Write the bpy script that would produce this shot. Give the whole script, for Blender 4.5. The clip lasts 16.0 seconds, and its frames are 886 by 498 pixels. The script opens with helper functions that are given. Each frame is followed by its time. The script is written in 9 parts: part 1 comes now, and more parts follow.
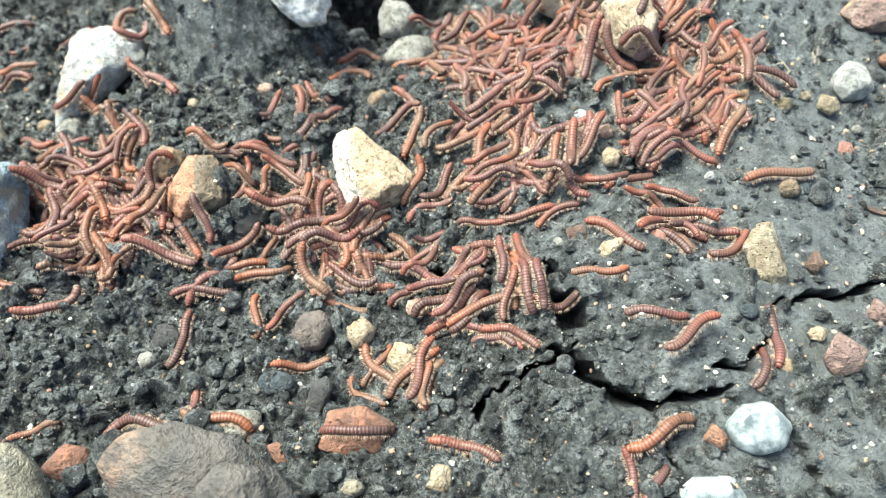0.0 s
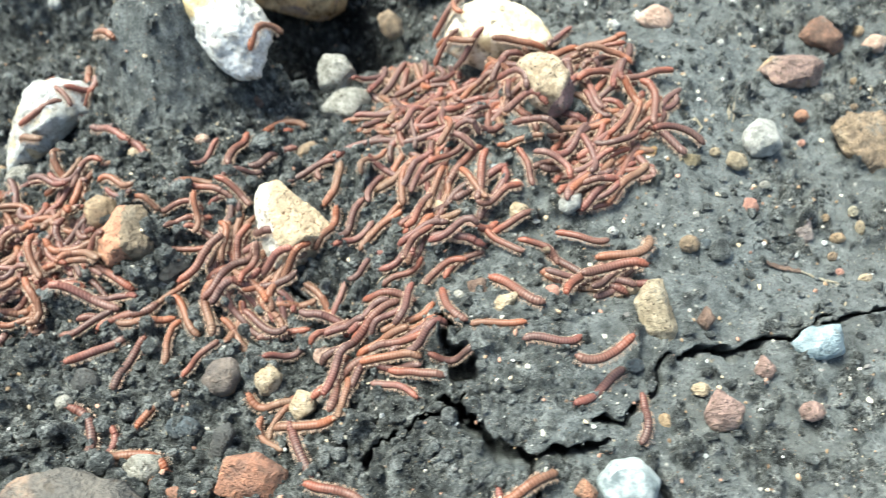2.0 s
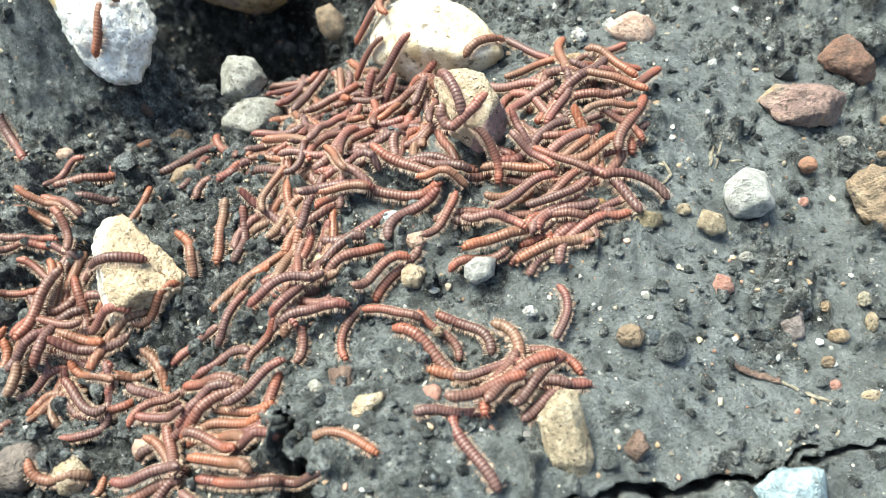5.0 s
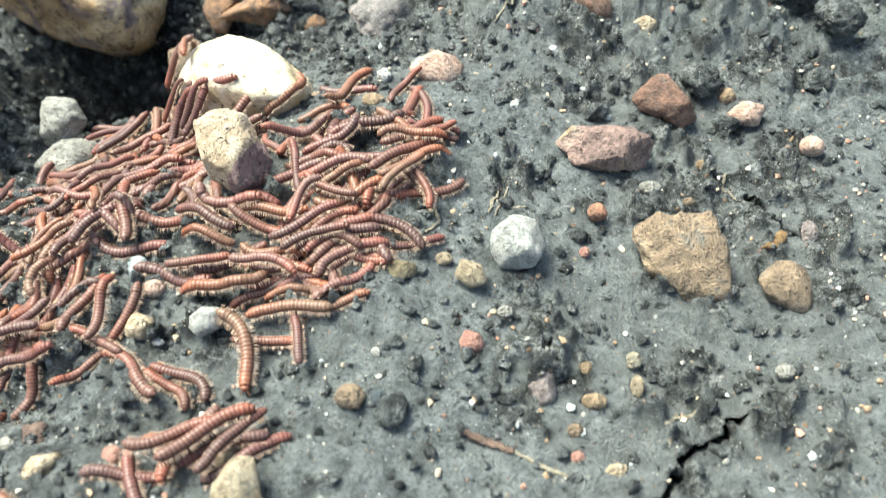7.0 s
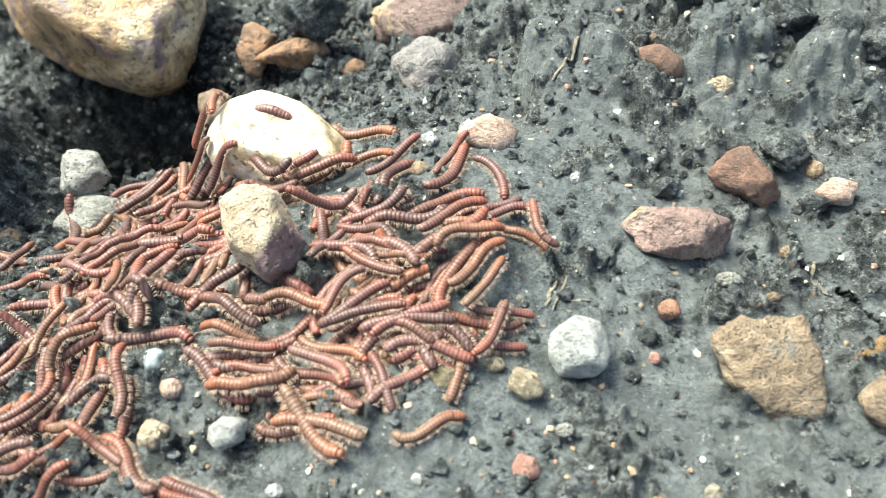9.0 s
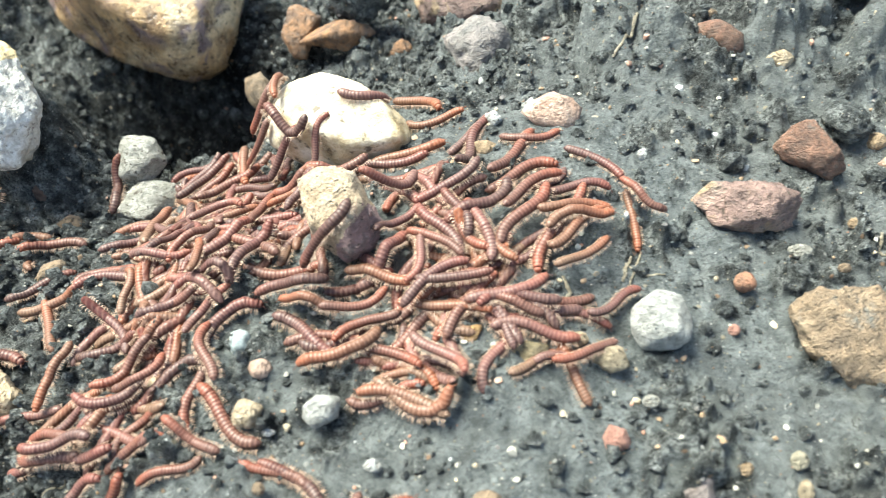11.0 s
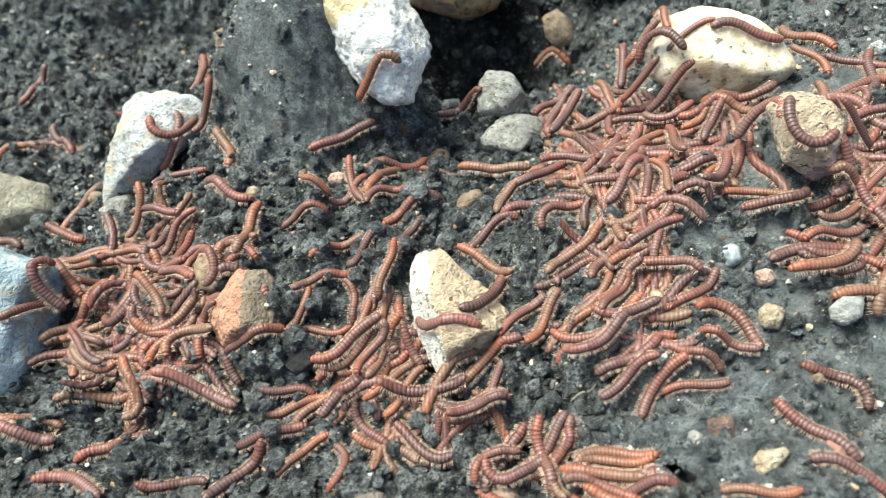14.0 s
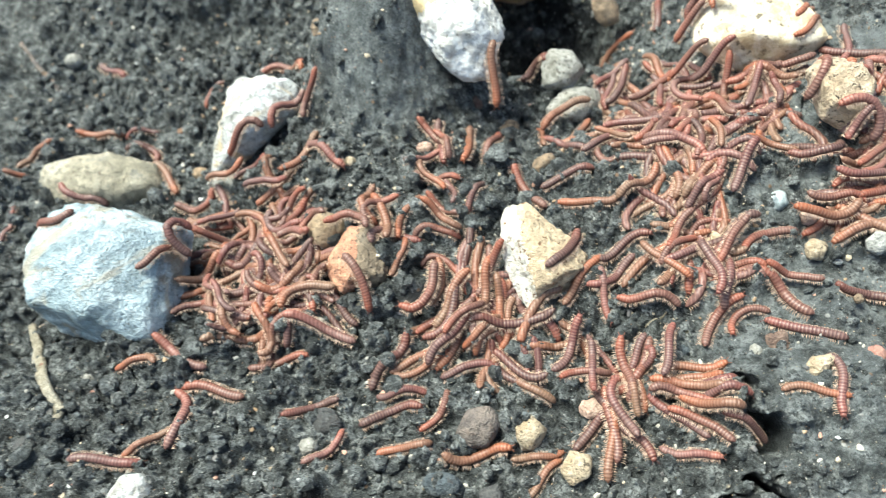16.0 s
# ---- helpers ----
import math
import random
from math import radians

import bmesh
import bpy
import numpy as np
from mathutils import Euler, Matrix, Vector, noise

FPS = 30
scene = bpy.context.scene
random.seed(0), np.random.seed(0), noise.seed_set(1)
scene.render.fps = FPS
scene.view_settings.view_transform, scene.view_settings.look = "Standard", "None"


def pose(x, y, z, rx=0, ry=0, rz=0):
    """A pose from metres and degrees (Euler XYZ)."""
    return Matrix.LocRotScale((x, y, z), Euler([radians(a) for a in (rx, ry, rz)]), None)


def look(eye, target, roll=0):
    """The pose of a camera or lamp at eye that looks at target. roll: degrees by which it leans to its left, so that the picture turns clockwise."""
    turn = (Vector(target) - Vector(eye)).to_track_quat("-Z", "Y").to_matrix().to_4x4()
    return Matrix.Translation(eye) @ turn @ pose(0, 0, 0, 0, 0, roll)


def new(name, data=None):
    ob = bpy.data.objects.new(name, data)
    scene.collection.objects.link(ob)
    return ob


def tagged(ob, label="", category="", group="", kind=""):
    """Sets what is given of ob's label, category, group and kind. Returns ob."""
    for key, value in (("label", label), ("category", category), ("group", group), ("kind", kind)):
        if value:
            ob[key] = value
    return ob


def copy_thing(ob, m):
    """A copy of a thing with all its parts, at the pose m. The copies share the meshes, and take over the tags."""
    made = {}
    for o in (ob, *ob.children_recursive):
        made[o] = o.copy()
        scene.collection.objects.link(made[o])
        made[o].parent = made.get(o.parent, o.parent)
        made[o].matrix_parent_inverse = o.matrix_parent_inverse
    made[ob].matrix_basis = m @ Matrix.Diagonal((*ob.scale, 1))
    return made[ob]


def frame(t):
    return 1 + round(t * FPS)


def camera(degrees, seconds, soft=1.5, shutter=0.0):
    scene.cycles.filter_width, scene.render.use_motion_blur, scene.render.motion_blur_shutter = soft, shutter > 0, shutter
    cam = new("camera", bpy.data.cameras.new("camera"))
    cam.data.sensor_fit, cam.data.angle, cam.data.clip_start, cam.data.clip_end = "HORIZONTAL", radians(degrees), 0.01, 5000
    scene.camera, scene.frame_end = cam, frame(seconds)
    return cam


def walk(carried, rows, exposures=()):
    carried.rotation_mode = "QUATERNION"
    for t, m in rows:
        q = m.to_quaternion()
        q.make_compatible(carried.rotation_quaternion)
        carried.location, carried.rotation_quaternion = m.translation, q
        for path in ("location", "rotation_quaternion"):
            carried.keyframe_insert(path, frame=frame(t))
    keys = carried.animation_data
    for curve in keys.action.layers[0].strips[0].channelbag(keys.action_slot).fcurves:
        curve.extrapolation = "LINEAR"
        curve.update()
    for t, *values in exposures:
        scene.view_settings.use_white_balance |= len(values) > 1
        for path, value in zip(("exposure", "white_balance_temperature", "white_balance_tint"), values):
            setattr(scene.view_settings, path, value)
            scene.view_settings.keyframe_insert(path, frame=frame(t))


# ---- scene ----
from mathutils.bvhtree import BVHTree

cam = camera(62.0, 16.0, soft=0.9, shutter=0.4)
PATH = [
    (0, (0.0000, -0.0000, 0.2273), (0.0000, 0.1794, -0.0132), -6.12),
    (0.5, (-0.0000, -0.0012, 0.2281), (0.0006, 0.1811, -0.0102), -5.75),
    (1, (-0.0065, -0.0028, 0.2354), (-0.0056, 0.1803, -0.0023), -5.27),
    (1.5, (0.0118, -0.0004, 0.2398), (0.0126, 0.1848, 0.0037), -5.50),
    (2, (0.0464, -0.0012, 0.2401), (0.0394, 0.1861, 0.0059), -7.18),
    (2.5, (0.0622, 0.0094, 0.2368), (0.0565, 0.1957, 0.0017), -6.11),
    (3, (0.0590, 0.0175, 0.2304), (0.0531, 0.2041, -0.0044), -6.61),
    (3.2, (0.0543, 0.0286, 0.2277), (0.0488, 0.2152, -0.0071), -6.35),
    (5.3, (0.1072, 0.0656, 0.1908), (0.0763, 0.2493, -0.0443), -7.95),
    (5.5, (0.1063, 0.0670, 0.1856), (0.0775, 0.2512, -0.0495), -6.26),
    (6, (0.1222, 0.0668, 0.1680), (0.0869, 0.2586, -0.0600), -9.51),
    (6.5, (0.1533, 0.0727, 0.1674), (0.1133, 0.2690, -0.0559), -10.17),
    (7, (0.1976, 0.0800, 0.1750), (0.1549, 0.2771, -0.0470), -10.89),
    (7.5, (0.1950, 0.0960, 0.1824), (0.1500, 0.2940, -0.0384), -11.07),
    (8, (0.1903, 0.1064, 0.1754), (0.1402, 0.3044, -0.0443), -11.24),
    (8.2, (0.1959, 0.1125, 0.1742), (0.1422, 0.3101, -0.0450), -11.63),
    (10.3, (0.1721, 0.1205, 0.1798), (0.1171, 0.3129, -0.0438), -13.19),
    (10.5, (0.1762, 0.1192, 0.1814), (0.1207, 0.3107, -0.0428), -13.62),
    (11, (0.1648, 0.1135, 0.1797), (0.1106, 0.3045, -0.0452), -13.33),
    (11.5, (0.1376, 0.1211, 0.1797), (0.0916, 0.3090, -0.0497), -11.85),
    (12, (0.1020, 0.1198, 0.1968), (0.0611, 0.3065, -0.0344), -10.94),
    (12.5, (0.0729, 0.1093, 0.2098), (0.0335, 0.2959, -0.0218), -10.83),
    (13, (0.0240, 0.0921, 0.2053), (-0.0145, 0.2779, -0.0271), -10.30),
    (13.5, (0.0091, 0.0854, 0.2032), (-0.0292, 0.2619, -0.0364), -12.43),
    (14, (-0.0016, 0.0829, 0.2105), (-0.0359, 0.2596, -0.0295), -11.12),
    (14.5, (-0.0100, 0.0689, 0.2071), (-0.0462, 0.2406, -0.0362), -13.62),
    (15, (-0.0054, 0.0581, 0.2192), (-0.0411, 0.2324, -0.0223), -13.16),
    (15.5, (-0.0125, 0.0525, 0.2251), (-0.0493, 0.2257, -0.0171), -13.60),
    (16, (-0.0285, 0.0475, 0.2399), (-0.0659, 0.2199, -0.0027), -13.70),
]
walk(cam, [(t, look(eye, target, roll)) for t, eye, target, roll in PATH], exposures=[(0.0, 1.83, 6350, -1), (8.0, 1.93, 6500, -1), (11.2, 2.00, 6500, -1), (12.0, 1.50, 6500, -1), (12.6, 1.66, 6500, -1), (14.0, 1.52, 6300, -1), (15.0, 1.72, 6300, -1), (16.0, 1.73, 6300, -1)])
cam.data.dof.use_dof, cam.data.dof.focus_distance, cam.data.dof.aperture_fstop = True, 0.258, 12.0

# ---- light ----
world = bpy.data.worlds.new("world")
scene.world = world
world.use_nodes = True
sky = world.node_tree.nodes.new("ShaderNodeTexSky")
sky.sky_type, sky.sun_disc = "NISHITA", False
sky.sun_elevation, sky.sun_rotation = radians(66), radians(-56)
sky.air_density, sky.dust_density, sky.ozone_density = 1.0, 4.0, 1.0
world.node_tree.links.new(sky.outputs[0], world.node_tree.nodes["Background"].inputs[0])
world.node_tree.nodes["Background"].inputs[1].default_value = 0.092
sun = new("sun", bpy.data.lights.new("sun", "SUN"))
sun.data.energy, sun.data.angle, sun.data.color = 3.4, radians(32), (1.0, 0.975, 0.90)
sun.matrix_basis = look((-0.42, 0.28, 1.15), (0, 0, 0))


# ---- materials ----
def material(name, rough=0.7, spec=0.5):
    m = bpy.data.materials.new(name)
    m.use_nodes = True
    b = m.node_tree.nodes["Principled BSDF"]
    b.inputs["Roughness"].default_value = rough
    b.inputs["Specular IOR Level"].default_value = spec
    return m, m.node_tree, b


def node(tree, kind, **values):
    n = tree.nodes.new(kind)
    for key, value in values.items():
        n.inputs[key.replace("_", " ")].default_value = value
    return n


def noise_tex(tree, coord, scale, detail=4.0, rough=0.6, distortion=0.0):
    n = node(tree, "ShaderNodeTexNoise", Scale=scale, Detail=detail, Roughness=rough, Distortion=distortion)
    tree.links.new(coord, n.inputs["Vector"])
    return n.outputs["Fac"]


def ramp(tree, fac, stops, constant=False):
    r = tree.nodes.new("ShaderNodeValToRGB")
    if constant:
        r.color_ramp.interpolation = "CONSTANT"
    el = r.color_ramp.elements
    while len(el) < len(stops):
        el.new(0.5)
    for e, (p, c) in zip(el, stops):
        e.position = p
        e.color = (*c, 1) if isinstance(c, tuple) else (c, c, c, 1)
    tree.links.new(fac, r.inputs[0])
    return r.outputs[0]


def mixed(tree, fac, a, b, how="MIX"):
    n = tree.nodes.new("ShaderNodeMix")
    n.data_type, n.blend_type = "RGBA", how
    for sock, v in ((0, fac), (6, a), (7, b)):
        if isinstance(v, (tuple, float, int)):
            n.inputs[sock].default_value = (*v, 1) if isinstance(v, tuple) else v
        else:
            tree.links.new(v, n.inputs[sock])
    return n.outputs[2]


def bumped(tree, bsdf, height, strength, distance):
    b = node(tree, "ShaderNodeBump", Strength=strength, Distance=distance)
    tree.links.new(height, b.inputs["Height"])
    tree.links.new(b.outputs[0], bsdf.inputs["Normal"])


def added(tree, a, b, k=1.0):
    n = tree.nodes.new("ShaderNodeMath")
    n.operation = "MULTIPLY_ADD"
    tree.links.new(b, n.inputs[0])
    n.inputs[1].default_value = k
    tree.links.new(a, n.inputs[2])
    return n.outputs[0]


def soil_material(name, crumbly=None):
    """Grey mud; crumbly: how far it is dark loose soil, else read from the ground's own values."""
    m, t, b = material(name, 0.55, 0.16)
    co = t.nodes.new("ShaderNodeTexCoord").outputs["Object"]
    big, mid, fine, dust = noise_tex(t, co, 14, 5), noise_tex(t, co, 150, 6, 0.7), noise_tex(t, co, 800, 5, 0.75), noise_tex(t, co, 2600, 3, 0.7)
    # crumb-gap shade is painted in: lows of mid and fine, also the bump's
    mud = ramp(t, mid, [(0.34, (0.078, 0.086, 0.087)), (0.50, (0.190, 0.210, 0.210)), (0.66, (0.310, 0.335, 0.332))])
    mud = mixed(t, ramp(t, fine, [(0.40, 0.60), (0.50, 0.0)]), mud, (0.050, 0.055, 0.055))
    mud = mixed(t, ramp(t, big, [(0.40, 0.0), (0.66, 0.5)]), mud, (0.205, 0.214, 0.203))
    mud = mixed(t, ramp(t, dust, [(0.56, 0.0), (0.68, 0.35)]), mud, (0.377, 0.400, 0.395))
    # loose soil is darker, its gaps again painted with shade
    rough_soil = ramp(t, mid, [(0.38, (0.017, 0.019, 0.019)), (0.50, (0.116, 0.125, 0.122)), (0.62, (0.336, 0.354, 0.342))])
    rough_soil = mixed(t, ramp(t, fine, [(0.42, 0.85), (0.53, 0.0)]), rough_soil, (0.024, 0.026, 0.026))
    rough_soil = mixed(t, ramp(t, dust, [(0.54, 0.0), (0.68, 0.45)]), rough_soil, (0.354, 0.368, 0.358))
    if crumbly is None:
        loose = t.nodes.new("ShaderNodeAttribute")
        loose.attribute_name = "loose"
        share = ramp(t, added(t, loose.outputs["Fac"], fine, 0.25), [(0.22, 0.0), (0.95, 1.0)])
    else:
        share = crumbly
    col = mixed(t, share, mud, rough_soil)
    if crumbly is None:
        # wet soil and the shade of the hollows, both put into the colour
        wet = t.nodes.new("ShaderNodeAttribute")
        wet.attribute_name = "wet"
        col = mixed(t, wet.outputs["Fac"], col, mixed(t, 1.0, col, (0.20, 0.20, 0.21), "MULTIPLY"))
    # sand grains of two sizes
    grain = None
    for scale, keep in ((330.0, 0.93), (900.0, 0.88)):
        v = node(t, "ShaderNodeTexVoronoi", Scale=scale, Randomness=1.0)
        t.links.new(co, v.inputs["Vector"])
        hue = t.nodes.new("ShaderNodeSeparateColor")
        t.links.new(v.outputs["Color"], hue.inputs[0])
        few = ramp(t, hue.outputs[0], [(0.0, 0.0), (keep, 1.0)], True)
        near = ramp(t, v.outputs["Distance"], [(0.18, 1.0), (0.34, 0.0)])
        g = mixed(t, 1.0, few, near, "MULTIPLY")
        tint = ramp(t, hue.outputs[1], [(0.0, (0.36, 0.32, 0.24)), (0.3, (0.42, 0.42, 0.39)), (0.6, (0.30, 0.20, 0.13)), (0.75, (0.55, 0.54, 0.50)), (0.9, (0.30, 0.33, 0.33))], True)
        col = mixed(t, g, col, tint)
        grain = g if grain is None else mixed(t, 1.0, grain, g, "ADD")
    t.links.new(col, b.inputs["Base Color"])
    t.links.new(ramp(t, mid, [(0.35, 0.34), (0.65, 0.68)]), b.inputs["Roughness"])
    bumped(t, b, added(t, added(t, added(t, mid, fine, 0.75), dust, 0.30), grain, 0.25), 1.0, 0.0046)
    return m


def stone_material(name, cols, scale=90.0, rough=0.65, pits=0.5, pit_col=(0.06, 0.045, 0.03), vein=None, split=None, mud=0.8, relief_=0.0034):
    m, t, b = material(name, rough)
    co = t.nodes.new("ShaderNodeTexCoord").outputs["Object"]
    patch, grain, fine = noise_tex(t, co, scale * 0.6, 6, 0.65, 0.4), noise_tex(t, co, scale * 3, 5, 0.7), noise_tex(t, co, scale * 14, 3, 0.7)
    col = ramp(t, patch, [(0.34, cols[0]), (0.5, cols[1]), (0.66, cols[2])])
    col = mixed(t, ramp(t, grain, [(0.36, 0.75), (0.56, 0.0)]), col, tuple(0.55 * c for c in cols[0]))
    col = mixed(t, ramp(t, fine, [(0.36, 0.32), (0.47, 0.0)]), col, tuple(0.5 * c for c in cols[0]))
    if vein:
        col = mixed(t, ramp(t, noise_tex(t, co, scale * 0.45, 3, 0.5, 2.5), [(0.52, 0.0), (0.60, 0.85)]), col, vein)
    if split:
        way, off, other = split
        side = t.nodes.new("ShaderNodeVectorMath")
        side.operation = "DOT_PRODUCT"
        t.links.new(co, side.inputs[0])
        side.inputs[1].default_value = way
        edge = added(t, side.outputs["Value"], noise_tex(t, co, 220, 5, 0.7), 0.008)
        face = ramp(t, grain, [(0.34, tuple(0.6 * c for c in other)), (0.5, other), (0.66, tuple(1.3 * c for c in other))])
        line = t.nodes.new("ShaderNodeMath")
        line.operation = "GREATER_THAN"
        t.links.new(edge, line.inputs[0])
        line.inputs[1].default_value = off + 0.004
        col = mixed(t, line.outputs[0], col, face)
    hole = ramp(t, noise_tex(t, co, scale * 7, 3, 0.6), [(0.33, 1.0), (0.41, 0.0)])
    col = mixed(t, mixed(t, 1.0, hole, (pits, pits, pits), "MULTIPLY"), col, pit_col)
    # smears of dried mud
    smear = ramp(t, noise_tex(t, co, scale * 1.3, 6, 0.7), [(0.57, 0.0), (0.68, mud)])
    col = mixed(t, smear, col, (0.135, 0.135, 0.12))
    t.links.new(col, b.inputs["Base Color"])
    t.links.new(ramp(t, grain, [(0.3, rough - 0.15), (0.7, rough + 0.15)]), b.inputs["Roughness"])
    bumped(t, b, added(t, added(t, grain, fine, 0.55), patch, 0.8), 1.0, relief_)
    return m


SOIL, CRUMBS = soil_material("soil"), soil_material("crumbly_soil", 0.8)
STONE = {
    "redsplit": stone_material("two_faced_red_stone", [(0.40, 0.21, 0.13), (0.56, 0.27, 0.16), (0.60, 0.38, 0.24)], 60, 0.7, 0.8, split=((1, 0.15, 0), 0.003, (0.23, 0.175, 0.115)), mud=0.4),
    "crusted": stone_material("crusted_violet_stone", [(0.48, 0.35, 0.22), (0.68, 0.54, 0.38), (0.76, 0.66, 0.51)], 80, 0.55, 1.0, split=((0.8, -0.55, 0), 0.006, (0.32, 0.205, 0.195)), relief_=0.0046),
    "capped": stone_material("ochre_capped_white_stone", [(0.52, 0.48, 0.40), (0.72, 0.72, 0.69), (0.80, 0.80, 0.78)], 50, 0.5, 0.5, split=((-0.45, 0.9, 0), 0.007, (0.54, 0.42, 0.23)), mud=0.2, relief_=0.0016),
    "wedge": stone_material("bleached_cream_stone", [(0.56, 0.50, 0.40), (0.68, 0.65, 0.58), (0.74, 0.73, 0.69)], 60, 0.6, 1.0, (0.16, 0.085, 0.04), split=((0.9, 0.25, 0), -0.005, (0.50, 0.385, 0.25)), mud=0.35),
    "cream": stone_material("cream_stone", [(0.36, 0.26, 0.15), (0.54, 0.45, 0.32), (0.68, 0.62, 0.51)], 70, 0.6, 0.8),
    "cream2": stone_material("stained_cream_stone", [(0.48, 0.34, 0.15), (0.62, 0.55, 0.42), (0.68, 0.65, 0.58)], 34, 0.45, 0.8, mud=0.25, relief_=0.0008),
    "red": stone_material("red_brown_stone", [(0.24, 0.15, 0.10), (0.36, 0.17, 0.10), (0.44, 0.24, 0.14)], 60, 0.7),
    "red2": stone_material("dark_red_stone", [(0.12, 0.08, 0.06), (0.28, 0.15, 0.10), (0.42, 0.24, 0.16)], 90, 0.55),
    "terracotta": stone_material("terracotta_stone", [(0.20, 0.11, 0.08), (0.34, 0.16, 0.10), (0.38, 0.22, 0.14)], 60, 0.75),
    "tan": stone_material("tan_stone", [(0.26, 0.18, 0.10), (0.44, 0.32, 0.20), (0.56, 0.45, 0.31)], 80, 0.65),
    "tanbig": stone_material("stained_tan_stone", [(0.17, 0.10, 0.065), (0.48, 0.31, 0.15), (0.72, 0.57, 0.36)], 42, 0.34, 0.8, mud=0.3, vein=(0.15, 0.11, 0.125), relief_=0.0016),
    "ochre": stone_material("ochre_stone", [(0.17, 0.125, 0.085), (0.32, 0.23, 0.145), (0.44, 0.34, 0.23)], 70, 0.6, 0.9, mud=0.9),
    "orange": stone_material("orange_stone", [(0.10, 0.07, 0.055), (0.36, 0.19, 0.09), (0.52, 0.31, 0.18)], 50, 0.6),
    "blue": stone_material("blue_grey_stone", [(0.14, 0.195, 0.215), (0.31, 0.385, 0.415), (0.54, 0.59, 0.59)], 46, 0.45, 0.6, (0.10, 0.11, 0.10), vein=(0.26, 0.235, 0.18), mud=0.35, relief_=0.0026),
    "olive": stone_material("olive_stone", [(0.22, 0.20, 0.14), (0.38, 0.34, 0.25), (0.46, 0.43, 0.34)], 60, 0.7),
    "white": stone_material("white_stone", [(0.36, 0.34, 0.29), (0.58, 0.60, 0.59), (0.72, 0.73, 0.72)], 65, 0.5, 0.5, mud=0.4, vein=(0.56, 0.44, 0.26)),
    "white2": stone_material("off_white_stone", [(0.36, 0.36, 0.33), (0.56, 0.56, 0.52), (0.68, 0.68, 0.65)], 110, 0.65, 0.4),
    "grey": stone_material("mottled_grey_stone", [(0.22, 0.21, 0.17), (0.42, 0.41, 0.365), (0.58, 0.57, 0.52)], 80, 0.65, 0.9),
    "mudstone": stone_material("muddy_pinkish_stone", [(0.17, 0.165, 0.155), (0.27, 0.24, 0.225), (0.36, 0.31, 0.285)], 60, 0.65, mud=0.9),
    "wetclod": CRUMBS,
    "darkgrey": stone_material("dark_grey_stone", [(0.06, 0.06, 0.058), (0.11, 0.11, 0.105), (0.16, 0.16, 0.15)], 90, 0.6),
    "slate": stone_material("slate_stone", [(0.05, 0.065, 0.075), (0.10, 0.12, 0.13), (0.18, 0.19, 0.19)], 80, 0.5),
    "purple": stone_material("violet_brown_stone", [(0.26, 0.19, 0.18), (0.40, 0.31, 0.27), (0.58, 0.45, 0.30)], 40, 0.5, 0.8, vein=(0.58, 0.46, 0.31)),
    "purple2": stone_material("lilac_stone", [(0.18, 0.15, 0.14), (0.30, 0.25, 0.23), (0.40, 0.37, 0.36)], 60, 0.6),
    "pink": stone_material("pink_stone", [(0.48, 0.30, 0.22), (0.64, 0.46, 0.36), (0.76, 0.63, 0.53)], 80, 0.6),
    "pink2": stone_material("pink_brown_stone", [(0.19, 0.125, 0.105), (0.33, 0.22, 0.185), (0.46, 0.34, 0.26)], 60, 0.5, 0.8, vein=(0.46, 0.33, 0.19)),
    "salmon": stone_material("salmon_stone", [(0.42, 0.21, 0.16), (0.56, 0.30, 0.23), (0.66, 0.42, 0.34)], 110, 0.6),
    "beige": stone_material("beige_stone", [(0.28, 0.22, 0.14), (0.50, 0.41, 0.28), (0.64, 0.56, 0.42)], 110, 0.75, 0.9),
    "brown": stone_material("brown_stone", [(0.13, 0.08, 0.06), (0.24, 0.16, 0.12), (0.32, 0.23, 0.17)], 90, 0.55),
    "darkrust": stone_material("rusty_dark_stone", [(0.13, 0.11, 0.10), (0.21, 0.17, 0.14), (0.36, 0.20, 0.09)], 70, 0.6),
    "soilrock": stone_material("muddy_red_stone", [(0.075, 0.072, 0.066), (0.12, 0.105, 0.09), (0.32, 0.19, 0.12)], 35, 0.75),
    "blackclod": stone_material("wet_black_clod", [(0.018, 0.02, 0.022), (0.035, 0.037, 0.038), (0.06, 0.06, 0.06)], 120, 0.4),
    "leaf": stone_material("dry_leaf", [(0.30, 0.17, 0.07), (0.44, 0.28, 0.12), (0.54, 0.38, 0.20)], 120, 0.6),
    "husk": stone_material("dry_husk", [(0.20, 0.16, 0.09), (0.40, 0.33, 0.20), (0.55, 0.48, 0.33)], 160, 0.6),
    "straw": stone_material("dry_straw", [(0.36, 0.31, 0.21), (0.52, 0.46, 0.34), (0.64, 0.59, 0.47)], 150, 0.6),
}
g, t_, b_ = material("quartz", 0.28)
co_ = t_.nodes.new("ShaderNodeTexCoord").outputs["Object"]
bumped(t_, b_, noise_tex(t_, co_, 150, 6, 0.6), 0.8, 0.0022)
t_.links.new(ramp(t_, noise_tex(t_, co_, 150, 6, 0.65), [(0.38, (0.10, 0.12, 0.125)), (0.5, (0.25, 0.285, 0.285)), (0.62, (0.44, 0.465, 0.45))]), b_.inputs["Base Color"])
b_.inputs["Subsurface Weight"].default_value, b_.inputs["Subsurface Radius"].default_value = 0.4, (0.004, 0.004, 0.004)
bumped(t_, b_, noise_tex(t_, co_, 160, 4), 0.35, 0.001)
STONE["quartz"] = g


